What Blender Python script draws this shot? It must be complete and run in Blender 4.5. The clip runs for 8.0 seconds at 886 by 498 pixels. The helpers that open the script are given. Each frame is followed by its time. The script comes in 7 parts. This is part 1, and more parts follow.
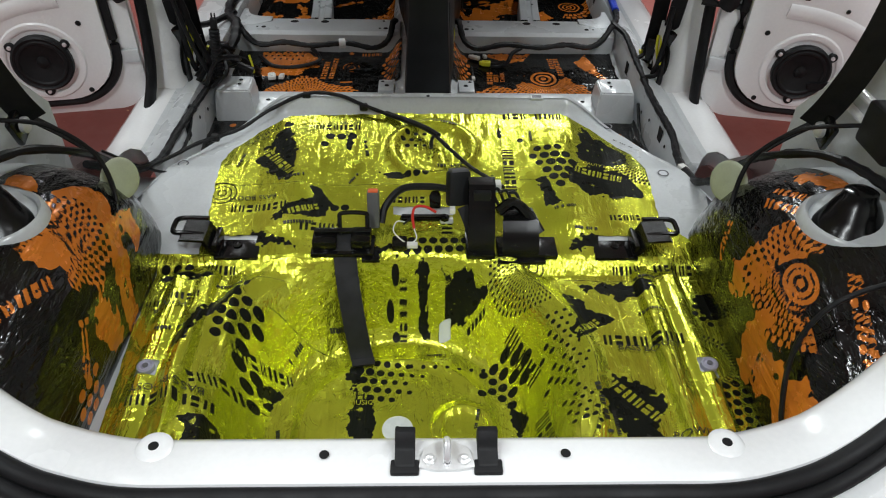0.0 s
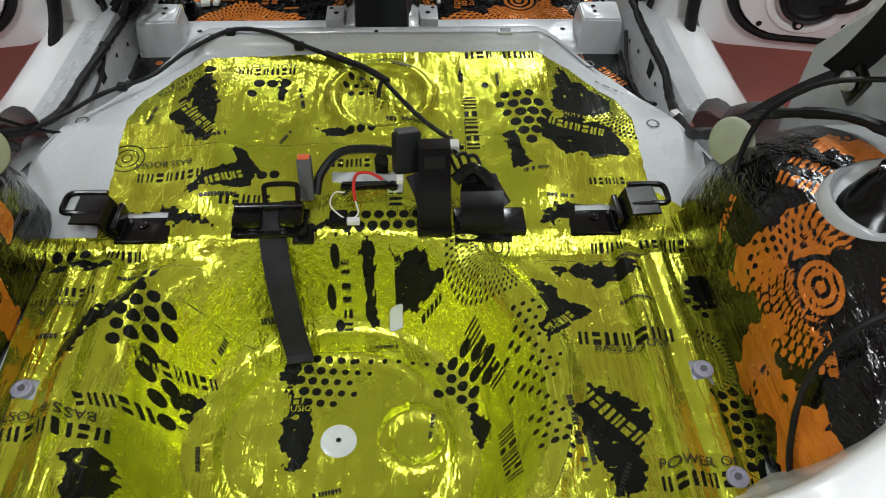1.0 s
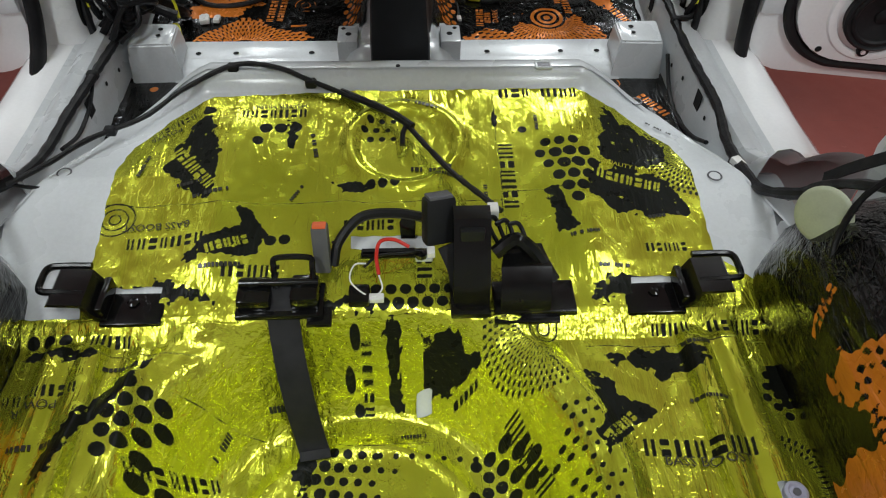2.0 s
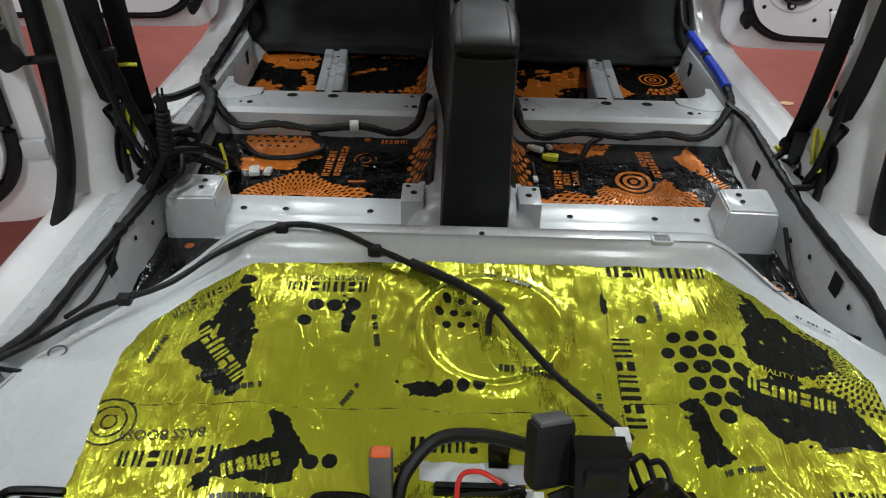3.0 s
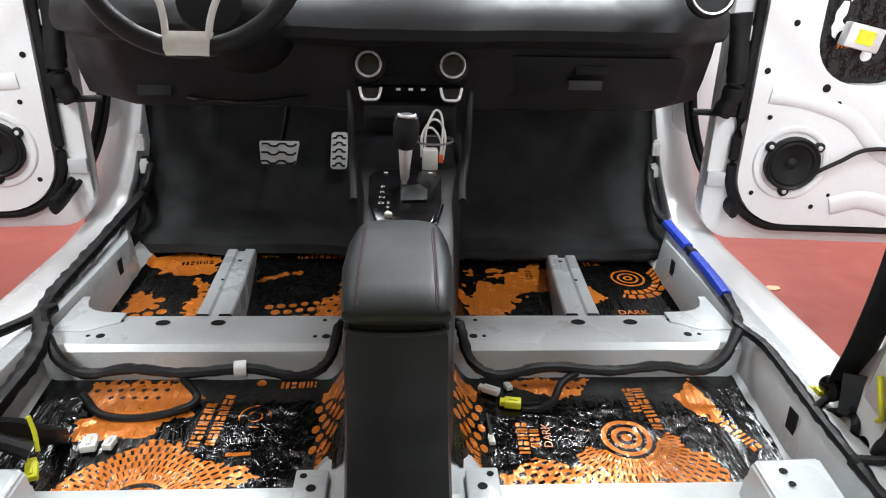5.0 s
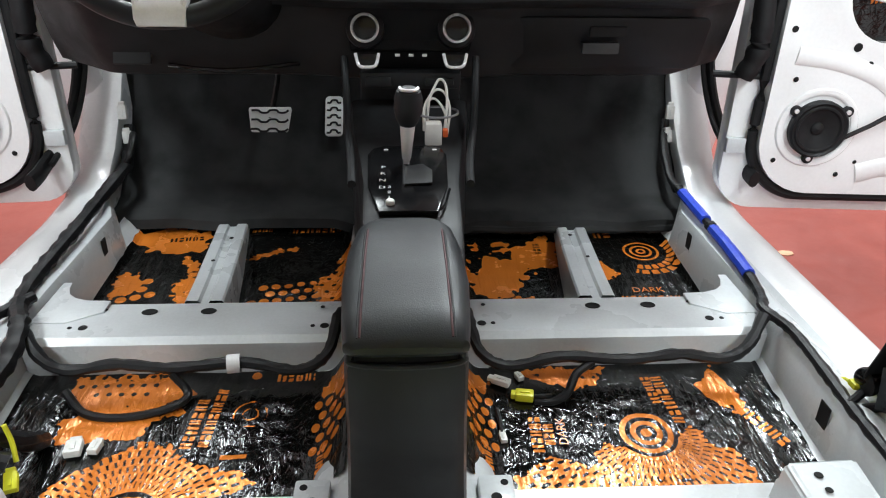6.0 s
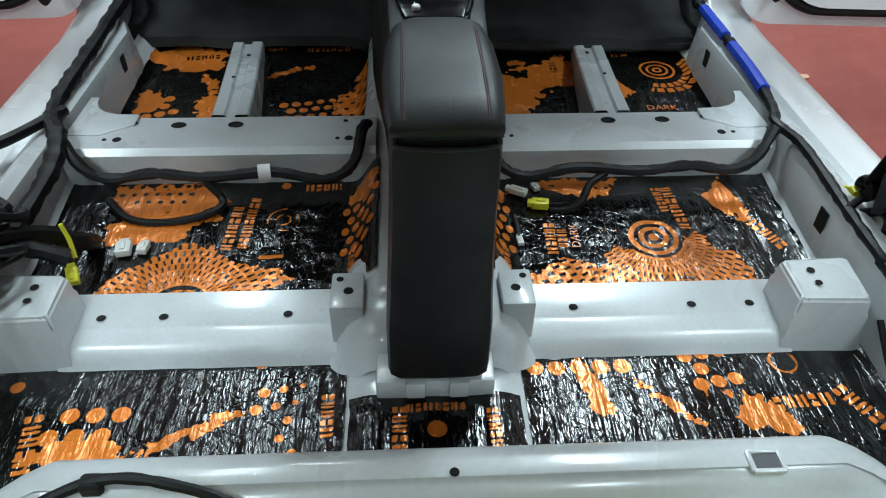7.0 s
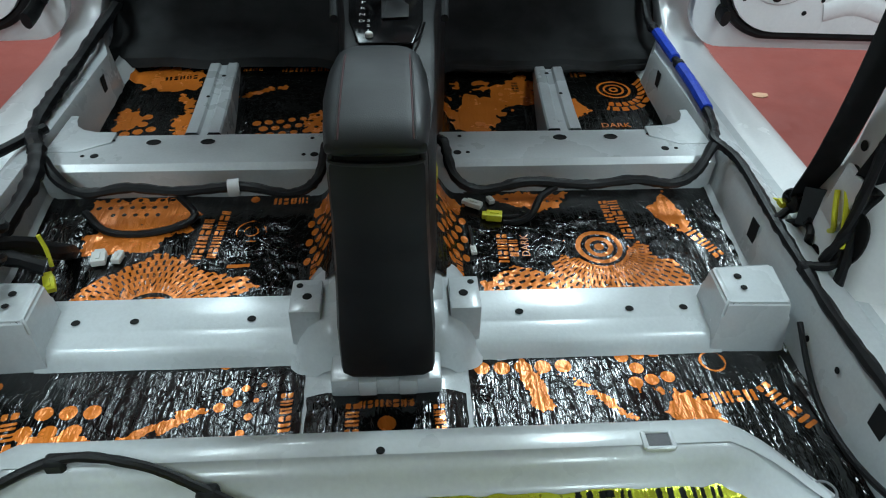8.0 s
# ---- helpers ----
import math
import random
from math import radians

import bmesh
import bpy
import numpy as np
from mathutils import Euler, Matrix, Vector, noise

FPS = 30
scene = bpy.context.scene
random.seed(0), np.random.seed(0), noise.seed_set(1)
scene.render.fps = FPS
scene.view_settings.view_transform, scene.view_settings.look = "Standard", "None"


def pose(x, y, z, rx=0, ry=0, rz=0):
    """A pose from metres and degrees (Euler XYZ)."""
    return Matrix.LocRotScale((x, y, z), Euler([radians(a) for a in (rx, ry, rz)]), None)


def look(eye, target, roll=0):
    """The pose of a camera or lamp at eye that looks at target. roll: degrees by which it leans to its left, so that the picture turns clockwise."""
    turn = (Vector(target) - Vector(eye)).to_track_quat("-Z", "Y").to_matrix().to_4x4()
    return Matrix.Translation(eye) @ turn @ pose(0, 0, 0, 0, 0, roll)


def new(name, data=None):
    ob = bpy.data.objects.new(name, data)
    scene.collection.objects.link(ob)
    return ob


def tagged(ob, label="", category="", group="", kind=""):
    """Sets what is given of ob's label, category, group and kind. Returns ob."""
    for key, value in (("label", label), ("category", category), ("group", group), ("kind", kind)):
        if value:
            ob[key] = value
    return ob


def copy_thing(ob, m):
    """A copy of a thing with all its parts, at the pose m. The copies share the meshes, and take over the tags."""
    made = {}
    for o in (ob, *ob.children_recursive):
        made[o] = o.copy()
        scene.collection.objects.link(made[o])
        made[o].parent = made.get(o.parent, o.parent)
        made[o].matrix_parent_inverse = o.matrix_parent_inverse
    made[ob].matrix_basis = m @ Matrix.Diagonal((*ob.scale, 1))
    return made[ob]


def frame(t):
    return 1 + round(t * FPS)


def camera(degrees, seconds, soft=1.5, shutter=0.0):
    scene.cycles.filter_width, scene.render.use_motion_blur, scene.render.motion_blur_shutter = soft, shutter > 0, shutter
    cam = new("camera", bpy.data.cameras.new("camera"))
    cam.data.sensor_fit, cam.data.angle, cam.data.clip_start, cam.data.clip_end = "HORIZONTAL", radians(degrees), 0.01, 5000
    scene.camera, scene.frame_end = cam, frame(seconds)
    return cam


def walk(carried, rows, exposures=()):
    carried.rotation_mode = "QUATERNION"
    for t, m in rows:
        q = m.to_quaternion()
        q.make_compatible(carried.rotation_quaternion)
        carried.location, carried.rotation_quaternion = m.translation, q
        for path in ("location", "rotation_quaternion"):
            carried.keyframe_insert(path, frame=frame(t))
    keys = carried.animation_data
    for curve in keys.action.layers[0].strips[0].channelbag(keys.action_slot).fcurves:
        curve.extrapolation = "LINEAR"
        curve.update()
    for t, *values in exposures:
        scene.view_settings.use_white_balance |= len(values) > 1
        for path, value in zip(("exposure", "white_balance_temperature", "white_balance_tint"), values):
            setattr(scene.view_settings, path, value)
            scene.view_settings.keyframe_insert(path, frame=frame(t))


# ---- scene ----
cam = camera(64.0, 8.0, soft=1.1)
PATH = [
    (0, (-0.009, -0.095, 1.532), (0.046, 1.445, 0.257), 1.4),
    (0.5, (0.048, 0.045, 1.505), (0.102, 1.575, 0.217), 1.2),
    (1, (0.077, 0.175, 1.459), (0.161, 1.548, 0.007), 1.4),
    (1.2, (0.075, 0.213, 1.466), (0.164, 1.535, -0.032), 1.6),
    (2.3, (-0.003, 0.508, 1.388), (0.069, 1.899, -0.046), 1.3),
    (2.5, (-0.025, 0.573, 1.352), (0.014, 2.033, -0.015), 1.7),
    (3, (-0.054, 0.687, 1.276), (-0.064, 2.318, 0.118), 1.4),
    (3.5, (-0.039, 0.805, 1.197), (-0.039, 2.562, 0.242), 1.4),
    (4, (0.012, 0.995, 1.157), (0.049, 2.814, 0.328), 1.1),
    (4.5, (0.024, 1.132, 1.153), (0.109, 2.969, 0.369), 1.4),
    (4.7, (0.018, 1.167, 1.171), (0.115, 3.007, 0.392), 1.5),
    (5.8, (0.011, 1.367, 1.23), (0.118, 3.183, 0.399), 1.1),
    (6, (0.003, 1.356, 1.215), (0.112, 3.137, 0.31), 1.0),
    (6.5, (-0.02, 1.31, 1.208), (0.077, 2.96, 0.081), 1.0),
    (7, (-0.033, 1.282, 1.205), (0.057, 2.811, -0.081), 1.0),
    (7.5, (0.015, 1.254, 1.217), (0.111, 2.748, -0.11), 0.9),
    (8, (0.03, 1.204, 1.252), (0.145, 2.76, 0.0), 1.4),
]
EXPOSURE = [(0.0, -0.84, 6450, 6), (0.5, -0.74, 6450, 6), (1.2, -0.76, 6450, 6), (2.5, -0.80, 6450, 6), (3.5, -0.62, 6400, 6), (4.5, 0.12, 6450, 7), (5.8, 0.30, 6350, 5), (6.5, -0.08, 6150, 0), (7.0, -0.38, 5800, -5), (8.0, -0.66, 5700, -7)]
walk(cam, [(t, look(eye, target, roll)) for t, eye, target, roll in PATH], EXPOSURE)

# ---- world, assumed hall lights, exposure ----
world = bpy.data.worlds.new("hall_air")
scene.world = world
world.use_nodes = True
world.node_tree.nodes["Background"].inputs[0].default_value = (0.85, 0.93, 1.0, 1)
world.node_tree.nodes["Background"].inputs[1].default_value = 0.05
# power of one assumed tube; no lamp is ever in view
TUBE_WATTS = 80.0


def assumed_tube_light(x, y, z, length, watts):
    lamp = bpy.data.lights.new("assumed_tube_light", "AREA")
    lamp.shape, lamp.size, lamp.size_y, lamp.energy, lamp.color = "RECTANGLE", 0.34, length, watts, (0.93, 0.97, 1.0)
    ob = new("assumed_tube_light", lamp)
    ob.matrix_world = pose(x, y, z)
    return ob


# ---- numeric helpers ----
GRID = np.random.RandomState(7).rand(64, 64)


def vnoise(x, y, scale, seed=0):
    """Smooth value noise in -1..1 on arrays; scale in cells per metre."""
    u, v = x * scale + 17.3 * seed + 500, y * scale + 9.1 * seed + 500
    i, j = np.floor(u).astype(int), np.floor(v).astype(int)
    f, g = u - i, v - j
    f, g = f * f * (3 - 2 * f), g * g * (3 - 2 * g)
    a, b = GRID[i % 64, j % 64], GRID[(i + 1) % 64, j % 64]
    c, d = GRID[i % 64, (j + 1) % 64], GRID[(i + 1) % 64, (j + 1) % 64]
    return 2 * ((a * (1 - f) + b * f) * (1 - g) + (c * (1 - f) + d * f) * g) - 1


def smooth(a, b, x):
    t = np.clip((x - a) / (b - a), 0, 1)
    return t * t * (3 - 2 * t)


def turn(x, y, cx, cy, deg):
    c, s = math.cos(radians(deg)), math.sin(radians(deg))
    return (x - cx) * c + (y - cy) * s, -(x - cx) * s + (y - cy) * c


# ---- print motifs: signed fields, positive inside the ink ----
def blob(x, y, cx, cy, rx, ry, deg=0, rough=0.35, seed=1):
    u, v = turn(x, y, cx, cy, deg)
    r = np.sqrt((u / rx) ** 2 + (v / ry) ** 2)
    n = vnoise(x, y, 0.9 / min(rx, ry), seed) + 0.6 * vnoise(x, y, 2.4 / min(rx, ry), seed + 3) + 0.35 * vnoise(x, y, 6 / min(rx, ry), seed + 5)
    return (1 - r + rough * n) * min(rx, ry)


def dots(x, y, cx, cy, nx, ny, pitch, r, deg=0, taper=0.0, ragged=0.0, seed=2):
    u, v = turn(x, y, cx, cy, deg)
    i, j = np.round(u / pitch), np.round(v / pitch)
    odd = np.abs(j) % 2
    i = np.round(u / pitch - 0.5 * odd)
    d = np.hypot(u - (i + 0.5 * odd) * pitch, v - j * pitch)
    rr = r * (1 - taper * (i + nx / 2) / max(nx, 1))
    lim = nx / 2 + ragged * vnoise(j * 0.37 + cx, j * 0.11 + cy, 3.1, seed)
    return np.where((np.abs(i) <= lim) & (np.abs(j) <= ny / 2), rr - d, -0.02)


def rings(x, y, cx, cy, radii, w):
    d = np.hypot(x - cx, y - cy)
    out = np.full(np.shape(x), -0.05)
    for r in radii:
        out = np.maximum(out, w / 2 - np.abs(d - r))
    return out


def sunburst(x, y, cx, cy, r0, r1, rows, n, a0, a1, fill=0.6):
    """Rings of dashes round a centre, between two angles in degrees."""
    dx, dy = x - cx, y - cy
    d, a = np.hypot(dx, dy), np.degrees(np.arctan2(dy, dx)) % 360
    step = (r1 - r0) / rows
    k = np.clip(np.floor((d - r0) / step), 0, rows - 1)
    rad = np.abs(d - (r0 + (k + 0.5) * step))
    da = 360.0 / n
    ang = np.abs((a + 0.5 * da * (k % 2)) % da - da / 2) * math.pi / 180 * d
    cell = da * math.pi / 180 * d
    f = np.minimum(step * 0.40 - rad, cell * fill / 2 - ang)
    span = (a - a0) % 360 <= (a1 - a0) % 360 if (a1 - a0) % 360 else np.full(np.shape(x), True)
    return np.where((d > r0) & (d < r1) & span, f, -0.02)


def bars(x, y, cx, cy, widths, h, deg=0, gap=0.25):
    """A row of plain upright blocks in place of a brand word, each split by a slit; widths are in block heights."""
    u, v = turn(x, y, cx, cy, deg)
    total = sum(widths) * h + gap * h * (len(widths) - 1)
    out, p = np.full(np.shape(x), -0.05), -total / 2
    for k, w in enumerate(widths):
        m = p + w * h / 2
        f = np.minimum(w * h / 2 - np.abs(u - m), h / 2 - np.abs(v))
        if h > 0.015 and w > 0.45:
            if k % 3 == 1:
                slot = h * 0.10 - np.abs(v - 0.04 * h)
            else:
                slot = w * h * 0.14 - np.abs(u - m)
            f = np.minimum(f, -slot)
        out = np.maximum(out, f)
        p += w * h + gap * h
    return out


def stain(x, y, pts, rough=0.007, seed=1):
    """A torn-edged patch of ink inside a rough polygon, with a few flecks missing."""
    n = vnoise(x, y, 42, seed) + 0.7 * vnoise(x, y, 110, seed + 2) + 0.4 * vnoise(x, y, 230, seed + 4)
    f = poly_field(x, y, pts) + rough * n
    return np.minimum(f, 0.004 + 0.010 * (vnoise(x, y, 75, seed + 6) + 0.42))


def slab(x, y, x0, x1, y0, y1):
    return np.minimum(np.minimum(x - x0, x1 - x), np.minimum(y - y0, y1 - y))


def poly_field(x, y, pts):
    """Signed distance to a polygon, positive inside."""
    d = np.full(np.shape(x), 1e9)
    inside = np.zeros(np.shape(x), bool)
    for (ax, ay), (bx, by) in zip(pts, pts[1:] + pts[:1]):
        ex, ey = bx - ax, by - ay
        t = np.clip(((x - ax) * ex + (y - ay) * ey) / (ex * ex + ey * ey), 0, 1)
        d = np.minimum(d, np.hypot(x - ax - t * ex, y - ay - t * ey))
        cross = ((ay > y) != (by > y)) & (x < ex * (y - ay) / ((by - ay) if by != ay else 1e-9) + ax)
        inside ^= cross
    return np.where(inside, d, -d)


# ---- materials ----
def material(name, base=(0.8, 0.8, 0.8), rough=0.5, metal=0.0, coat=0.0):
    m = bpy.data.materials.new(name)
    m.use_nodes = True
    nt = m.node_tree
    b = nt.nodes["Principled BSDF"]
    b.inputs["Base Color"].default_value = (*base, 1)
    b.inputs["Roughness"].default_value = rough
    b.inputs["Metallic"].default_value = metal
    b.inputs["Coat Weight"].default_value = coat
    b.inputs["Coat Roughness"].default_value = 0.12
    return m, nt, b


def node(nt, kind, **values):
    n = nt.nodes.new(kind)
    for k, v in values.items():
        n.inputs[k.replace("_", " ")].default_value = v
    return n


def coords(nt, scale=(1, 1, 1)):
    tc = nt.nodes.new("ShaderNodeTexCoord")
    mp = nt.nodes.new("ShaderNodeMapping")
    mp.inputs["Scale"].default_value = scale
    nt.links.new(tc.outputs["Object"], mp.inputs["Vector"])
    return mp.outputs["Vector"]


def noise_tex(nt, scale, detail=4.0, rough=0.55, stretch=(1, 1, 1), distort=0.0):
    n = node(nt, "ShaderNodeTexNoise", Scale=scale, Detail=detail, Roughness=rough, Distortion=distort)
    nt.links.new(coords(nt, stretch), n.inputs["Vector"])
    return n.outputs["Fac"]


def ramp(nt, fac, stops):
    r = nt.nodes.new("ShaderNodeValToRGB")
    while len(r.color_ramp.elements) < len(stops):
        r.color_ramp.elements.new(0.5)
    for e, (p, c) in zip(r.color_ramp.elements, stops):
        e.position, e.color = p, (*c, 1) if len(c) == 3 else c
    nt.links.new(fac, r.inputs["Fac"])
    return r.outputs["Color"]


def remap(nt, fac, a, b, c, d):
    r = node(nt, "ShaderNodeMapRange", From_Min=a, From_Max=b, To_Min=c, To_Max=d)
    nt.links.new(fac, r.inputs["Value"])
    return r.outputs["Result"]


def mixc(nt, fac, a, b, mode="MIX"):
    m = nt.nodes.new("ShaderNodeMix")
    m.data_type, m.blend_type = "RGBA", mode
    for sock, v in ((m.inputs[0], fac), (m.inputs[6], a), (m.inputs[7], b)):
        if isinstance(v, (int, float)):
            sock.default_value = v
        elif isinstance(v, tuple):
            sock.default_value = (*v, 1)
        else:
            nt.links.new(v, sock)
    return m.outputs[2]


def mixf(nt, fac, a, b):
    m = nt.nodes.new("ShaderNodeMix")
    for sock, v in ((m.inputs[0], fac), (m.inputs[2], a), (m.inputs[3], b)):
        if isinstance(v, (int, float)):
            sock.default_value = v
        else:
            nt.links.new(v, sock)
    return m.outputs[0]


def bump(nt, b, height, strength, dist, after=None):
    n = node(nt, "ShaderNodeBump", Strength=strength, Distance=dist)
    nt.links.new(height, n.inputs["Height"])
    if after is not None:
        nt.links.new(after, n.inputs["Normal"])
    nt.links.new(n.outputs["Normal"], b.inputs["Normal"])
    return n.outputs["Normal"]


def worn(name, base, rough, var=0.25, scale=9.0, grain=180.0, bump_d=0.0006, metal=0.0, coat=0.0, dirt=None, spec=None):
    """A surface with two scales of tone, uneven gloss and fine relief."""
    m, nt, b = material(name, base, rough, metal, coat)
    big, fine = noise_tex(nt, scale, 5), noise_tex(nt, grain, 3)
    dark = tuple(c * (1 - var) for c in base) if dirt is None else dirt
    col = mixc(nt, remap(nt, big, 0.42, 0.72, 0, 1), base, dark)
    col = mixc(nt, remap(nt, fine, 0.35, 0.75, 0, 0.22), col, tuple(min(1, c * 1.25 + 0.01) for c in base))
    nt.links.new(col, b.inputs["Base Color"])
    nt.links.new(remap(nt, big, 0.3, 0.7, max(0.02, rough - 0.1), min(1, rough + 0.12)), b.inputs["Roughness"])
    if max(base) < 0.03 and not coat:
        b.inputs["Specular IOR Level"].default_value = 0.28
    if spec is not None:
        b.inputs["Specular IOR Level"].default_value = spec
    bump(nt, b, fine, 0.5, bump_d)
    return m


def printed_film(name, film, ink, film_rough, film_metal, ink_rough, ink_metal, crease, tint=None, crack=1.0):
    """Crinkled foil; the print is where the mesh's ink field is positive."""
    m, nt, b = material(name, film, film_rough)
    at = nt.nodes.new("ShaderNodeAttribute")
    at.attribute_name = "ink"
    edge = noise_tex(nt, 420, 2)
    add = nt.nodes.new("ShaderNodeMath")
    add.operation = "ADD"
    nt.links.new(at.outputs["Fac"], add.inputs[0])
    nt.links.new(remap(nt, edge, 0.3, 0.7, -0.0007, 0.0007), add.inputs[1])
    mask = remap(nt, add.outputs[0], -0.0005, 0.0005, 0, 1)
    wear = noise_tex(nt, 95, 6, 0.7)
    mask2 = mixf(nt, remap(nt, wear, 0.66, 0.72, 0, 0.55), mask, 0.0)
    big = noise_tex(nt, 5.5, 4)
    fcol = mixc(nt, remap(nt, big, 0.35, 0.7, 0, 1), film, tint or tuple(c * 0.72 for c in film))
    icol = mixc(nt, remap(nt, big, 0.4, 0.7, 0, 1), ink, tuple(c * 0.72 for c in ink))
    nt.links.new(mixc(nt, mask2, fcol, icol), b.inputs["Base Color"])
    nt.links.new(mixf(nt, mask2, film_metal, ink_metal), b.inputs["Metallic"])
    smear = remap(nt, noise_tex(nt, 30, 4), 0.35, 0.7, -0.06, 0.14)
    ro = nt.nodes.new("ShaderNodeMath")
    ro.operation = "ADD"
    nt.links.new(mixf(nt, mask2, film_rough, ink_rough), ro.inputs[0])
    nt.links.new(smear, ro.inputs[1])
    nt.links.new(ro.outputs[0], b.inputs["Roughness"])
    nt.links.new(mixf(nt, mask2, 0.5, 0.12 if film_metal > 0.5 else 0.5), b.inputs["Specular IOR Level"])
    long_creases = noise_tex(nt, 46, 3, 0.5, (1.0, 0.12, 1.0), 0.25)
    cross_creases = noise_tex(nt, 15, 2, 0.45, (0.35, 1.0, 1.0), 0.8)
    crackle = node(nt, "ShaderNodeTexVoronoi", Scale=70.0)
    crackle.feature = "DISTANCE_TO_EDGE"
    nt.links.new(coords(nt, (1, 0.6, 1)), crackle.inputs["Vector"])
    fine = noise_tex(nt, 240, 2)
    fold = noise_tex(nt, 20, 3, 0.5, (1.0, 0.55, 1.0), 0.9)
    dist = nt.nodes.new("ShaderNodeMath")
    dist.operation = "SUBTRACT"
    nt.links.new(fold, dist.inputs[0])
    dist.inputs[1].default_value = 0.5
    ridge = nt.nodes.new("ShaderNodeMath")
    ridge.operation = "ABSOLUTE"
    nt.links.new(dist.outputs[0], ridge.inputs[0])
    sharp = remap(nt, ridge.outputs[0], 0.0, 0.05, 0, 1)
    n1 = bump(nt, b, long_creases, 1.0, 0.0115 * crease)
    n2 = bump(nt, b, cross_creases, 1.0, 0.0035 * crease, n1)
    n2 = bump(nt, b, sharp, 0.3, 0.0014, n2)
    n3 = bump(nt, b, remap(nt, crackle.outputs["Distance"], 0.0, 0.08, 0, 1), 0.35 * crack, 0.0012 * crease, n2)
    bump(nt, b, fine, 0.25 * crack, 0.0004 * crease, n3)
    return m


M_YELLOW = printed_film("yellow_foil", (0.76, 0.80, 0.075), (0.008, 0.009, 0.007), 0.18, 0.84, 0.32, 0.0, 0.42, (0.62, 0.68, 0.050), 0.6)
M_ORANGE = printed_film("black_foil_orange_print", (0.004, 0.004, 0.0035), (0.76, 0.22, 0.026), 0.11, 0.0, 0.20, 0.25, 0.46, None, 1.0)
M_STEEL = worn("pale_body_primer", (0.58, 0.605, 0.62), 0.30, 0.14, 6.0, 150, 0.0003, coat=0.35)
M_WHITE = worn("white_body_paint", (0.86, 0.865, 0.87), 0.2, 0.06, 4.0, 120, 0.0002, coat=0.6)
M_RUBBER = worn("black_rubber", (0.008, 0.008, 0.009), 0.6, 0.3, 20, 260, 0.0004, spec=0.3)
M_TAPE = worn("black_cloth_tape", (0.007, 0.007, 0.008), 0.42, 0.4, 40, 500, 0.0012, spec=0.28)
M_PLASTIC = worn("black_grained_plastic", (0.013, 0.0135, 0.0145), 0.46, 0.25, 12, 900, 0.0005, spec=0.2)
M_GLOSS = worn("gloss_black_steel", (0.004, 0.004, 0.004), 0.17, 0.2, 12, 200, 0.0002, coat=0.0, spec=0.35)
M_LEATHER = worn("dark_grey_vinyl", (0.012, 0.014, 0.0165), 0.44, 0.2, 10, 700, 0.0006, spec=0.3)
M_CARPET = worn("black_carpet", (0.026, 0.0265, 0.027), 0.95, 0.55, 9, 650, 0.0025, spec=0.2)
M_ALU = worn("brushed_aluminium", (0.80, 0.80, 0.80), 0.38, 0.1, 30, 300, 0.0002, metal=0.45)
M_PEDAL = worn("satin_pedal_metal", (0.84, 0.84, 0.83), 0.40, 0.1, 30, 300, 0.0002, metal=0.12)
M_CHROME = worn("chrome_trim", (0.80, 0.80, 0.82), 0.22, 0.08, 30, 300, 0.0001, metal=0.35)
M_BELT = worn("black_woven_webbing", (0.007, 0.007, 0.008), 0.62, 0.3, 30, 900, 0.0008, spec=0.3)
M_PIANO = worn("piano_black_plastic", (0.005, 0.005, 0.0055), 0.16, 0.2, 12, 200, 0.0001, spec=0.08)
M_SOFT = worn("charcoal_plastic", (0.03, 0.031, 0.034), 0.5, 0.2, 20, 500, 0.0004)
M_GREY = worn("grey_plastic", (0.10, 0.10, 0.11), 0.42, 0.2, 20, 500, 0.0004)
M_WHITE_P = worn("white_nylon", (0.75, 0.75, 0.72), 0.4, 0.1, 40, 300, 0.0003)
M_YELLOW_P = worn("yellow_nylon", (0.72, 0.70, 0.03), 0.4, 0.15, 40, 300, 0.0003)
M_RED_P = worn("red_wire", (0.6, 0.03, 0.02), 0.4, 0.15, 40, 300, 0.0003)
M_BLUE = worn("blue_tape", (0.02, 0.06, 0.55), 0.4, 0.25, 60, 400, 0.0008)
# near-black colour for the shade in holes and recesses, and for black patches
M_SHADE_AND_PATCH = material("hole_shade_and_patch", (0.004, 0.004, 0.004), 0.9)[0]
M_CONE = worn("speaker_cone", (0.009, 0.009, 0.010), 0.7, 0.3, 30, 500, 0.0005)
M_STITCH = worn("dark_red_thread", (0.07, 0.018, 0.022), 0.7, 0.2, 60, 900, 0.0003)
M_LABEL_W = worn("white_label", (0.72, 0.72, 0.72), 0.5, 0.1, 40, 300, 0.0001)
M_ORANGE_P = worn("orange_mark", (0.75, 0.13, 0.03), 0.5, 0.1, 40, 300, 0.0002)
M_INK = material("printing_ink", (0.015, 0.016, 0.013), 0.35)[0]
M_INK_O = worn("orange_printing_ink", (0.62, 0.17, 0.025), 0.28, 0.2, 30, 300, 0.0002)
M_INK_Y = worn("yellow_printing_ink", (0.60, 0.58, 0.04), 0.3, 0.2, 30, 300, 0.0002, metal=0.6)
M_INK_W = material("white_legend", (0.7, 0.7, 0.7), 0.5)[0]
M_OLIVE = worn("milky_plastic", (0.50, 0.54, 0.40), 0.4, 0.15, 20, 300, 0.0003)


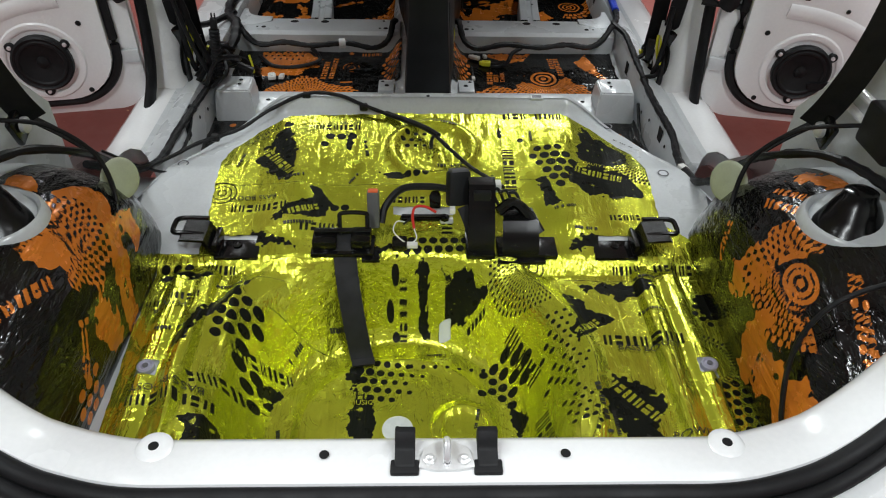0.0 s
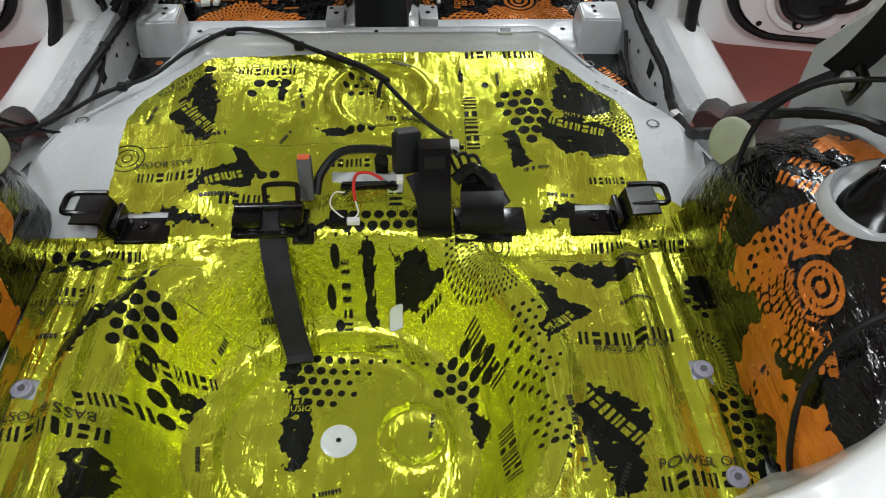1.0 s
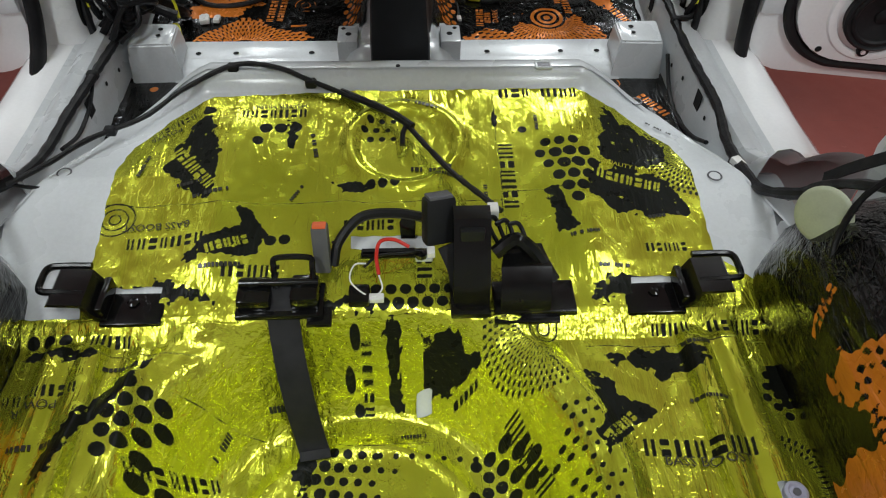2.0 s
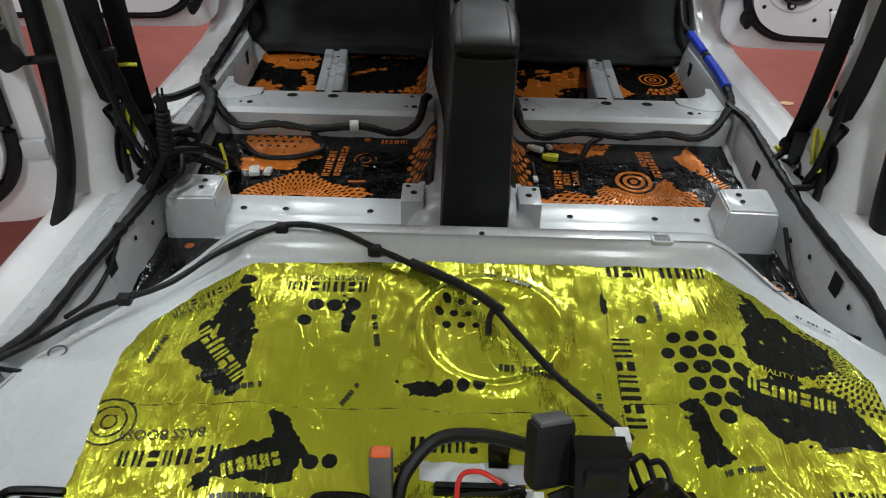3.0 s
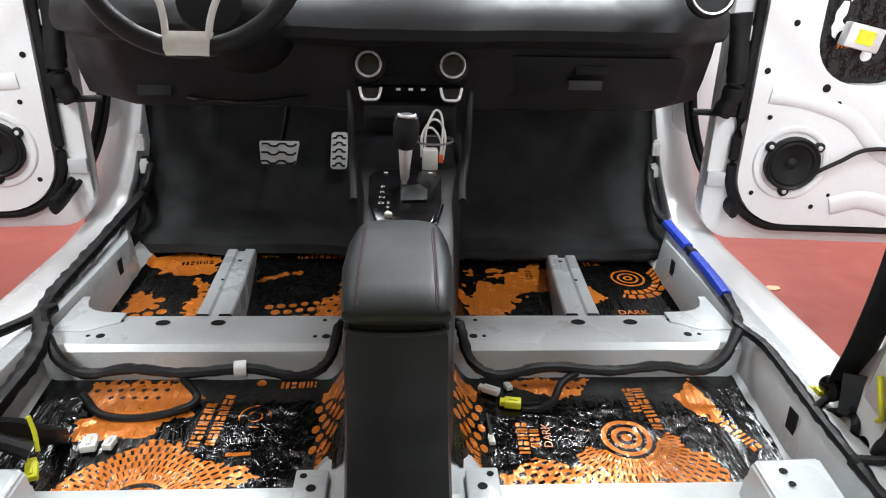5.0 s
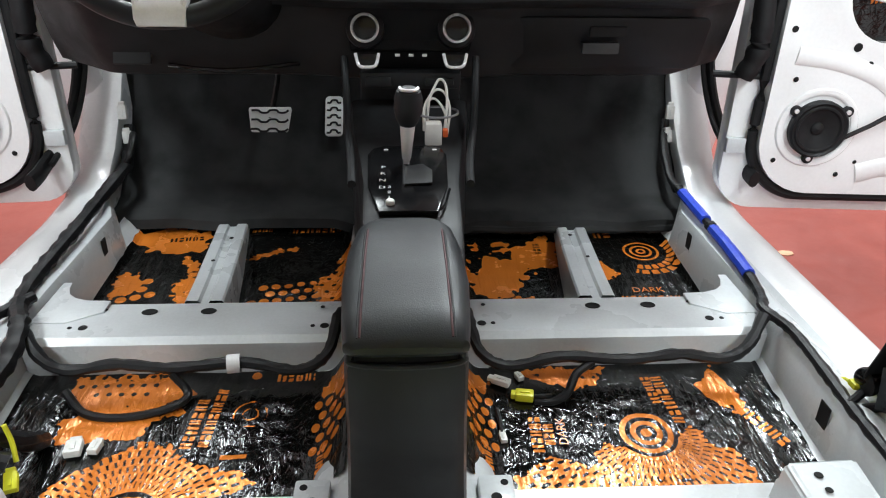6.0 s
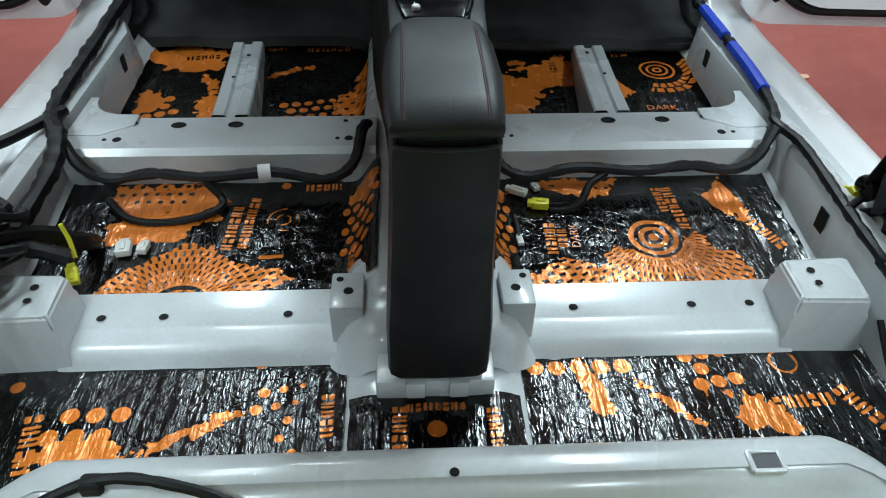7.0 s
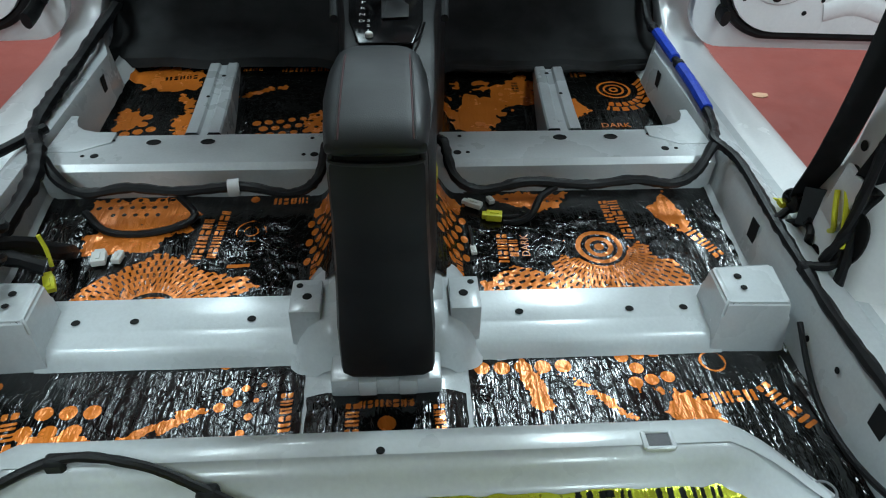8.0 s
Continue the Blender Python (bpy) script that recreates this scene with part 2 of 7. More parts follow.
def floor_paint():
    m, nt, b = material("red_floor_paint", (0.30, 0.075, 0.055), 0.5)
    big, mid = noise_tex(nt, 1.3, 6), noise_tex(nt, 9, 6, 0.65)
    col = mixc(nt, remap(nt, big, 0.35, 0.7, 0, 1), (0.27, 0.066, 0.050), (0.19, 0.046, 0.037))
    col = mixc(nt, remap(nt, mid, 0.66, 0.72, 0, 0.5), col, (0.42, 0.20, 0.15))
    scuff = noise_tex(nt, 5, 5, 0.6, (1, 5, 1), 0.5)
    col = mixc(nt, remap(nt, scuff, 0.66, 0.74, 0, 0.5), col, (0.12, 0.05, 0.04))
    nt.links.new(col, b.inputs["Base Color"])
    nt.links.new(remap(nt, mid, 0.3, 0.7, 0.35, 0.6), b.inputs["Roughness"])
    bump(nt, b, mid, 0.3, 0.002)
    return m


M_FLOOR = floor_paint()
M_WALL = worn("hall_wall_paint", (0.62, 0.63, 0.63), 0.8, 0.15, 0.9, 60, 0.001)

# ---- mesh helpers ----
def part(name, bm, mat, parent=None, label="", flat=False):
    me = bpy.data.meshes.new(name)
    bm.to_mesh(me)
    bm.free()
    if not flat:
        for p in me.polygons:
            p.use_smooth = True
        me.set_sharp_from_angle(angle=radians(38))
    me.materials.append(mat)
    ob = new(name, me)
    ob.parent = parent
    if label:
        ob["label"] = label
    return ob


def thing(name, label, category, group="", kind="", at=None):
    ob = new(name)
    ob.empty_display_size = 0.05
    if at is not None:
        ob.matrix_basis = at
    return tagged(ob, label, category, group, kind)


def add_box(bm, lo, hi, bevel=0.0, m=None, segs=2):
    vs = bmesh.ops.create_cube(bm, size=1.0)["verts"]
    c = [(a + b) / 2 for a, b in zip(lo, hi)]
    s = [b - a for a, b in zip(lo, hi)]
    for v in vs:
        v.co = Vector((c[i] + v.co[i] * s[i] for i in range(3)))
    if bevel:
        edges = list({e for v in vs for e in v.link_edges})
        got = bmesh.ops.bevel(bm, geom=edges, offset=bevel, segments=segs, affect="EDGES", profile=0.6)
        vs = list({v for f in got["faces"] for v in f.verts} | {v for v in vs if v.is_valid})
    if m is not None:
        bmesh.ops.transform(bm, matrix=m, verts=vs)
    return bm


def box(lo, hi, bevel=0.0, m=None, segs=2):
    return add_box(bmesh.new(), lo, hi, bevel, m, segs)


def loft(rows, closed=False, cap=False):
    """Rows of points (same count) joined by quads; closed: each row is a ring."""
    bm = bmesh.new()
    vs = [[bm.verts.new(p) for p in r] for r in rows]
    n = len(rows[0])
    for a, b in zip(vs, vs[1:]):
        for i in range(n if closed else n - 1):
            j = (i + 1) % n
            bm.faces.new((a[i], a[j], b[j], b[i]))
    if cap:
        bm.faces.new(list(reversed(vs[0])))
        bm.faces.new(vs[-1])
    bmesh.ops.recalc_face_normals(bm, faces=bm.faces)
    return bm


def thicken(bm, t):
    bmesh.ops.solidify(bm, geom=list(bm.faces), thickness=t)
    return bm


def spline(pts, per=6):
    p = [Vector(q) for q in pts]
    p = [2 * p[0] - p[1]] + p + [2 * p[-1] - p[-2]]
    out = []
    for a, b, c, d in zip(p, p[1:], p[2:], p[3:]):
        for k in range(per):
            t = k / per
            out.append(0.5 * (2 * b + (c - a) * t + (2 * a - 5 * b + 4 * c - d) * t * t + (3 * b - a - 3 * c + d) * t ** 3))
    return out + [p[-2]]


def tube(pts, r, segs=8, per=6, lumpy=0.0, flat=1.0, seed=0, up=(0, 0, 1)):
    path = spline(pts, per)
    rng = random.Random(seed)
    rows, up = [], Vector(up)
    for i, q in enumerate(path):
        d = (path[min(i + 1, len(path) - 1)] - path[max(i - 1, 0)]).normalized()
        side = d.cross(up)
        if side.length < 1e-3:
            side = d.cross(Vector((1, 0, 0)))
        side.normalize()
        nrm = side.cross(d)
        k = r * (1 + lumpy * (rng.random() * 2 - 1))
        rows.append([q + side * math.cos(2 * math.pi * j / segs) * k + nrm * math.sin(2 * math.pi * j / segs) * k * flat for j in range(segs)])
    return loft(rows, True, True)


def ribbon(pts, width, thick, per=6, side=(1, 0, 0)):
    """A flat strap along a path; side is its width direction."""
    path, s = spline(pts, per), Vector(side)
    rows = []
    for i, q in enumerate(path):
        d = (path[min(i + 1, len(path) - 1)] - path[max(i - 1, 0)]).normalized()
        w = (s - d * s.dot(d)).normalized()
        n = w.cross(d).normalized()
        rows.append([q + w * a * width / 2 + n * b * thick / 2 for a, b in ((-1, -1), (-0.5, -1), (0, -1), (0.5, -1), (1, -1), (1, 1), (0.5, 1), (0, 1), (-0.5, 1), (-1, 1))])
    return loft(rows, True, True)


def lathe(profile, segs=32, m=None):
    """profile: (radius, height) pairs, turned round z."""
    rows = [[(max(r, 1e-5) * math.cos(2 * math.pi * j / segs), max(r, 1e-5) * math.sin(2 * math.pi * j / segs), h) for j in range(segs)] for r, h in profile]
    bm = loft(rows, True, False)
    if m is not None:
        bmesh.ops.transform(bm, matrix=m, verts=bm.verts)
    return bm


def extrude_poly(pts, depth, m=None, bevel=0.0):
    """A flat outline in x, y, pushed up by depth."""
    bm = bmesh.new()
    f = bm.faces.new([bm.verts.new((a, b, 0)) for a, b in pts])
    got = bmesh.ops.extrude_face_region(bm, geom=[f])
    bmesh.ops.translate(bm, vec=(0, 0, depth), verts=[v for v in got["geom"] if isinstance(v, bmesh.types.BMVert)])
    bmesh.ops.recalc_face_normals(bm, faces=bm.faces)
    if bevel:
        bmesh.ops.bevel(bm, geom=list(bm.edges), offset=bevel, segments=2, affect="EDGES", profile=0.6)
    if m is not None:
        bmesh.ops.transform(bm, matrix=m, verts=bm.verts)
    return bm


def merge(*bms):
    out = bmesh.new()
    for b in bms:
        me = bpy.data.meshes.new("tmp")
        b.to_mesh(me)
        b.free()
        out.from_mesh(me)
        bpy.data.meshes.remove(me)
    return out


def field_sheet(name, mat, parent, x0, x1, y0, y1, res, height, outline=None, ink=None, label="", place=None, wavy=0.0):
    """A film or panel on a grid: height(x, y) lifts it, outline cuts it, ink prints it; place maps (u, v, w) into the world."""
    nx, ny = int(round((x1 - x0) / res)) + 1, int(round((y1 - y0) / res)) + 1
    X, Y = np.meshgrid(np.linspace(x0, x1, nx), np.linspace(y0, y1, ny))
    keep = np.ones((ny - 1, nx - 1), bool)
    if outline is not None:
        F = outline(X, Y)
        gy, gx = np.gradient(F, Y[1, 0] - Y[0, 0], X[0, 1] - X[0, 0])
        g = np.maximum(np.hypot(gx, gy), 0.3)
        near = np.abs(F) < res * 1.3
        X, Y = np.where(near & (F < 0), X - F * gx / g ** 2, X), np.where(near & (F < 0), Y - F * gy / g ** 2, Y)
        ok = F > -res * 1.25
        keep = ok[:-1, :-1] & ok[1:, :-1] & ok[:-1, 1:] & ok[1:, 1:]
    Z = height(X, Y)
    if wavy:
        rumple = 0.25 + 1.3 * np.clip(vnoise(X, Y, 5.5, 11) + 0.15, 0, 1)
        Z = Z + wavy * rumple * (vnoise(X, Y, 22, 4) + 0.4 * vnoise(X, Y, 55, 6) + 0.6 * vnoise(X * 2.2, Y * 0.35, 24, 9))
    P = np.stack([X, Y, Z], -1) if place is None else place(X, Y, Z)
    idx = np.arange(nx * ny).reshape(ny, nx)
    quads = np.stack([idx[:-1, :-1], idx[:-1, 1:], idx[1:, 1:], idx[1:, :-1]], -1)[keep]
    used = np.unique(quads)
    back = np.full(nx * ny, -1)
    back[used] = np.arange(len(used))
    me = bpy.data.meshes.new(name)
    me.from_pydata(P.reshape(-1, 3)[used].tolist(), [], back[quads].tolist())
    me.polygons.foreach_set("use_smooth", [True] * len(me.polygons))
    if ink is not None:
        a = me.attributes.new("ink", "FLOAT", "POINT")
        a.data.foreach_set("value", ink(X, Y).reshape(-1)[used].astype(np.float32))
    me.materials.append(mat)
    me.update()
    ob = new(name, me)
    ob.parent = parent
    if label:
        ob["label"] = label
    return ob


def lettering(text, mat, parent, m, size, height=None, name="lettering", lift=0.0012, place=None):
    """A line of type laid over a surface: m places it in plan, height(x, y) drapes it."""
    cu = bpy.data.curves.new("type", "FONT")
    cu.body, cu.size, cu.align_x, cu.align_y, cu.resolution_u = text, size, "CENTER", "CENTER", 2
    tmp = bpy.data.objects.new("type", cu)
    scene.collection.objects.link(tmp)
    me = bpy.data.meshes.new_from_object(tmp.evaluated_get(bpy.context.evaluated_depsgraph_get()))
    bpy.data.objects.remove(tmp)
    bpy.data.curves.remove(cu)
    me.name = name
    co = np.zeros(len(me.vertices) * 3)
    me.vertices.foreach_get("co", co)
    co = co.reshape(-1, 3) * np.array([1.0, 1.0, 0.0])
    co = (np.array(m)[:3, :3] @ co.T).T + np.array(m)[:3, 3]
    if height is not None:
        w = height(co[:, 0], co[:, 1]) + lift
        co = np.stack([co[:, 0], co[:, 1], w], -1) if place is None else place(co[:, 0], co[:, 1], w)
    me.vertices.foreach_set("co", co.reshape(-1))
    me.materials.clear()
    me.materials.append(mat)
    me.update()
    ob = new(name, me)
    ob.parent = parent
    return ob


def boot_height(x, y):
    """Boot floor with the spare-wheel well, then the rear seat pan."""
    z = 0.485 + 0.027 * smooth(1.065, 1.115, y) + 0.155 * np.maximum(y - 1.115, 0)
    z = z - 1.8 * np.maximum(np.abs(x) - 0.38, 0) * np.maximum(y - 1.40, 0)
    r = np.hypot(np.where(x < -0.05, (x + 0.05) * 0.88, x + 0.05), y - 0.80)
    well = 1 - smooth(0.235, 0.350, r)
    z = z - 0.185 * well * (1 - smooth(1.06, 1.16, y))
    rim = np.exp(-((r - 0.372) / 0.018) ** 2)
    z = z + 0.012 * rim * (y < 1.1)
    swage = np.exp(-((np.hypot(x - 0.075, y - 0.80) - 0.055) / 0.012) ** 2) + np.exp(-((r - 0.185) / 0.014) ** 2)
    z = z + 0.007 * swage
    rail = smooth(0.444, 0.462, np.abs(x)) * (1 - smooth(0.535, 0.555, np.abs(x))) - 0.35 * np.exp(-((np.abs(x) - 0.498) / 0.012) ** 2) + 0.45 * np.exp(-((np.abs(x) - 0.40) / 0.012) ** 2) * (x < 0)
    z = z + 0.021 * rail * (1 - smooth(1.05, 1.10, y))
    ring = np.hypot(x - 0.015, (y - 1.47) * 1.05)
    z = z + 0.009 * np.exp(-((ring - 0.105) / 0.014) ** 2) - 0.004 * (1 - smooth(0.08, 0.10, ring))
    z = z + 0.028 * smooth(1.612, 1.645, y) * (1 - smooth(0.40, 0.55, np.abs(x)))
    step = 0.012 * (np.exp(-((x + 0.31) / 0.05) ** 2) + np.exp(-((x - 0.33) / 0.05) ** 2))
    return z + step * smooth(1.15, 1.22, y) * (1 - smooth(1.5, 1.58, y))


def cabin_height(x, y):
    """Cabin floor pan with the centre tunnel."""
    z = 0.315 + 0.045 * np.maximum(y - 2.3, 0)
    tunnel = 1 - smooth(0.085, 0.172, np.abs(x))
    z = z + (0.02 + 0.085 * smooth(2.00, 2.12, y)) * tunnel
    z = z + (0.030 + 0.055 * (y - 2.33)) * smooth(2.17, 2.19, y) * (1 - smooth(2.51, 2.56, y)) * smooth(0.12, 0.17, np.abs(x))
    return z + 0.05 * smooth(0.70, 0.76, np.abs(x))


# ---- the hall round the car ----
part("ground", box((-7, -6, -0.1), (7, 10, 0.0)), M_FLOOR)
tagged(bpy.data.objects["ground"], "red painted workshop floor with scuffs and chips", "floor", kind="structure")
for nm, lo, hi in (("wall_north", (-7.1, 10, 0), (7.1, 10.2, 4)), ("wall_south", (-7.1, -6.2, 0), (7.1, -6, 4)),
                   ("wall_east", (7, -6, 0), (7.2, 10, 4)), ("wall_west", (-7.2, -6, 0), (-7, 10, 4))):
    tagged(part(nm, box(lo, hi), M_WALL), "plain pale painted workshop wall", "wall", kind="structure")
tagged(part("ceiling", box((-7.2, -6.2, 4.0), (7.2, 10.2, 4.15)), M_WALL), "plain pale workshop ceiling", "ceiling", kind="structure")
# added unseen fittings, placed and weighted for foil highlights and bright doors
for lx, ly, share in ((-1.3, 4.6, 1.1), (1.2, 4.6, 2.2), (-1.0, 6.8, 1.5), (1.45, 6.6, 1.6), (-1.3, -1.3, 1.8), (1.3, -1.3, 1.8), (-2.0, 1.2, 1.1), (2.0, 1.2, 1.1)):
    fixture = thing("assumed_ceiling_light", "unseen long white tube fitting, added to light the car from above", "lamp", "ceiling lights", at=pose(lx, ly, 3.9))
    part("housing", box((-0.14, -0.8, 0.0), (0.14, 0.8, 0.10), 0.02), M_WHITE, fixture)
    assumed_tube_light(lx, ly, 3.88, 1.5, TUBE_WATTS * share)
chip = thing("paint_chip", "beige flake lying on the red floor", "debris", at=pose(1.447, 3.68, 0.0))
part("flake", extrude_poly([(-0.03, -0.012), (0.0, -0.024), (0.03, -0.012), (0.034, 0.012), (0.0, 0.02), (-0.028, 0.012)], 0.004, bevel=0.001), worn("beige_flake", (0.55, 0.33, 0.2), 0.7), chip)
rng = random.Random(5)
flakes = [(1.30, 3.05), (1.52, 2.72), (1.7, 3.4), (-1.38, 3.3), (-1.55, 3.05), (-1.3, 2.7), (-1.62, 3.5), (1.25, 2.6), (1.85, 3.1), (-1.75, 3.2)]
for fx, fy in flakes:
    f = copy_thing(chip, pose(fx, fy, 0, 0, 0, rng.uniform(0, 360)))
    f.scale = (rng.uniform(0.15, 0.5),) * 3
    tagged(f, "small pale paint flake on the red floor", "debris", "paint flakes")

# ---- the car body ----
car = thing("car_body", "stripped white car body shell with bare grey steel inside", "car", at=pose(0, 0, 0))


def hole(x, y, z, r, parent, nx=0.0, ny=0.0, nz=1.0, stretch=1.0):
    """A dark disc laid on the surface as the shade in a punched hole, with a rolled rim."""
    m = Matrix.Translation((x, y, z)) @ Vector((nx, ny, nz)).to_track_quat("Z", "Y").to_matrix().to_4x4() @ Matrix.Diagonal((stretch, 1, 1, 1))
    ob = part("hole_shade_disc", lathe([(0.0, 0.0006), (r * 0.92, 0.0006), (r, 0.0012), (r * 1.12, 0.0008), (r * 1.2, 0.0)], 16, m), M_SHADE_AND_PATCH, parent)
    return ob


field_sheet("boot_floor", M_STEEL, car, -0.69, 0.69, 0.42, 1.71, 0.010, boot_height,
            lambda x, y: poly_field(x, y, [(-0.60, 0.42), (0.60, 0.42), (0.64, 1.0), (0.68, 1.31), (0.62, 1.445), (0.56, 1.58), (0.50, 1.625), (0.40, 1.652), (-0.40, 1.652), (-0.50, 1.625), (-0.56, 1.58), (-0.62, 1.445), (-0.68, 1.31), (-0.64, 1.0)]))
# rounded front lip of the seat pan and the riser down to the footwell
xs = np.linspace(-0.70, 0.70, 57)
edge_y = lambda x: 1.658 - 0.25 * max(0.0, abs(x) - 0.38) - 0.5 * max(0.0, abs(x) - 0.50) - 1.5 * max(0.0, abs(x) - 0.56)
rows = []
for dy, dz in ((-0.012, 0.0005), (0.004, 0.001), (0.020, -0.004), (0.032, -0.018), (0.036, -0.045), (0.05, -0.12), (0.075, -0.20), (0.12, -0.275), (0.17, -0.30)):
    rows.append([(x, edge_y(x) + dy, max(0.305, float(boot_height(np.array(x), np.array(edge_y(x)))) + dz * (1.0 if dz > -0.1 else 0.96))) for x in xs])
part("seat_pan_riser", loft(rows), M_STEEL, car)
field_sheet("cabin_floor", M_STEEL, car, -0.76, 0.76, 1.68, 3.75, 0.015, cabin_height)

def arch_grid(a):
    """Points of the wheel arch for angles a (0 front to pi rear): columns run from the body side over the top to the floor."""
    ca, sa = np.cos(a), np.maximum(np.sin(a), 0)
    cy, lift = 0.86, 0.45
    y, z, bul = cy + 0.42 * ca * (1 - 0.12 * sa), lift + 0.375 * sa ** 0.8, 0.02 * sa
    one = np.ones_like(a)
    cols = [(0.93 * one, y, z), (0.80 * one, y, z + 0.004 * sa), (0.72 * one, y - 0.012 * ca, z - 0.012 * sa), (0.66 - bul, y - 0.035 * ca, z - 0.045 * sa),
            (0.622 - bul, y - 0.075 * ca, z - 0.10 * sa), (0.605 - bul, cy + (y - cy) * 0.78, lift + (z - lift) * 0.58), (0.60 - bul * 0.5, cy + (y - cy) * 0.68, lift + (z - lift) * 0.28), (0.602 * one, cy + (y - cy) * 0.62, lift * one)]
    return np.stack([np.stack(c, -1) for c in cols], 1)


SIDES = (("left", -1), ("right", 1))


def mirror(pts, s):
    return [(p[0] * s, *p[1:]) for p in pts]


for side, s in SIDES:
    # rocker: inner wall, top ledge with a groove, outer sill
    prof = [(0.715, 0.30), (0.720, 0.36), (0.732, 0.44), (0.742, 0.458), (0.765, 0.462), (0.785, 0.452), (0.80, 0.440), (0.815, 0.445), (0.84, 0.452), (0.875, 0.452), (0.905, 0.446), (0.925, 0.43), (0.935, 0.39), (0.93, 0.30), (0.90, 0.22)]
    ys = [1.38, 1.46, 1.56, 1.7, 1.9, 2.05, 2.2, 2.35, 2.5, 2.7, 2.9, 3.05, 3.2, 3.32, 3.42, 3.5]
    rows = []
    for y in ys:
        up = 0.16 * max(0, (1.62 - y) / 0.24) ** 2 + 0.30 * max(0, (y - 3.12) / 0.38) ** 2
        out = -0.055 * max(0, (1.62 - y) / 0.24) ** 2
        flare = min(1.0, max(0.0, (y - 3.06) / 0.16))
        rows.append([(s * (px + out + flare * 0.95 * max(0.0, 0.815 - px)), y, pz + up * (1 if pz > 0.31 else 0)) for px, pz in prof])
    inner = [[r[:8] for r in rows], [r[7:] for r in rows]]
    part("rocker_inner", loft(inner[0]), M_STEEL, car)
    part("rocker_sill", loft(inner[1]), M_WHITE, car)
    part("sill_patch", box((s * 0.7215 - 0.001, 2.27, 0.385), (s * 0.7215 + 0.001, 2.30, 0.435), 0, Matrix.Translation((s * 0.004, 0, 0))), M_SHADE_AND_PATCH, car, "black felt patch")
    part("sill_patch", box((s * 0.7215 - 0.001, 2.93, 0.40), (s * 0.7215 + 0.001, 2.955, 0.445), 0, Matrix.Translation((s * 0.006, 0, 0))), M_SHADE_AND_PATCH, car, "black felt patch")
    part("sill_patch", box((s * 0.7215 - 0.001, 1.80, 0.385), (s * 0.7215 + 0.001, 1.835, 0.435), 0, Matrix.Translation((s * 0.004, 0, 0))), M_SHADE_AND_PATCH, car, "black felt patch")
    # B pillar
    rows = []
    for z, y0, y1, xi, xo in ((0.40, 2.00, 2.36, 0.775, 0.885), (0.47, 2.03, 2.33, 0.785, 0.885), (0.54, 2.06, 2.30, 0.795, 0.885), (0.64, 2.09, 2.27, 0.805, 0.885), (0.80, 2.10, 2.26, 0.81, 0.88), (1.0, 2.10, 2.25, 0.785, 0.87), (1.25, 2.09, 2.22, 0.74, 0.82), (1.45, 2.08, 2.20, 0.66, 0.74)):
        rows.append([(s * xo, y0, z), (s * (xi + 0.045), y0 + 0.005, z), (s * (xi + 0.015), y0 + 0.035, z), (s * xi, (y0 * 2 + y1) / 3, z), (s * xi, (y0 + 2 * y1) / 3, z), (s * (xi + 0.015), y1 - 0.035, z), (s * (xi + 0.045), y1 - 0.005, z), (s * xo, y1, z)])
    part("middle_pillar", loft(rows, True, True), M_WHITE, car)
    # hinge pillar ahead of the front door opening
    rows = []
    for z, y0, xi in ((0.30, 3.52, 0.84), (0.55, 3.46, 0.86), (0.75, 3.44, 0.87), (1.0, 3.42, 0.87), (1.15, 3.40, 0.87)):
        rows.append([(s * xi, y0 + 0.02, z), (s * (xi + 0.03), y0, z), (s * (xi + 0.11), y0, z), (s * (xi + 0.15), y0 + 0.03, z), (s * (xi + 0.16), y0 + 0.3, z), (s * xi, y0 + 0.3, z)])
    part("hinge_pillar", loft(rows, True, True), M_WHITE, car)
    # wheel arch: a domed box over the rear wheel
    ang = np.radians(np.linspace(0, 180, 37))
    grid = arch_grid(ang)
    part("wheel_arch", loft([[(s * p[0], p[1], p[2]) for p in row] for row in grid]), M_STEEL, car)
    # quarter panel beyond the arch and the rear pillar
    rows = []
    for y, xo in ((0.36, 0.70), (0.42, 0.74), (0.55, 0.80), (0.75, 0.83), (1.0, 0.845), (1.2, 0.845), (1.32, 0.84)):
        rows.append([(s * (xo - 0.25 * max(0, z - 1.1)), y, z) for z in [min(q, 0.80 + (1.3 - y) * 1.2) for q in (0.42, 0.7, 0.82, 0.85, 0.88, 1.0, 1.1, 1.3, 1.48)]])
    part("quarter_panel", thicken(loft(rows), 0.012), M_STEEL, car)
    rows = []
    for z, y0, xi in ((0.55, 1.30, 0.84), (0.62, 1.32, 0.845), (0.75, 1.30, 0.85), (0.9, 1.22, 0.855), (1.1, 1.12, 0.85), (1.45, 0.98, 0.77)):
        rows.append([(s * xi, y0 - 0.10, z), (s * (xi + 0.03), y0 + 0.07, z), (s * (xi + 0.075), y0 + 0.09, z), (s * (xi + 0.12), y0 + 0.06, z), (s * (xi + 0.12), y0 - 0.10, z)])
    part("rear_pillar", loft(rows, True, True), M_WHITE, car)
    for rz in (0.915, 0.875):
        part("quarter_brace", tube([(s * 0.80, 0.70, rz), (s * 0.825, 0.90, rz - 0.003), (s * 0.83, 1.17, rz)], 0.009, 8), M_WHITE, car)
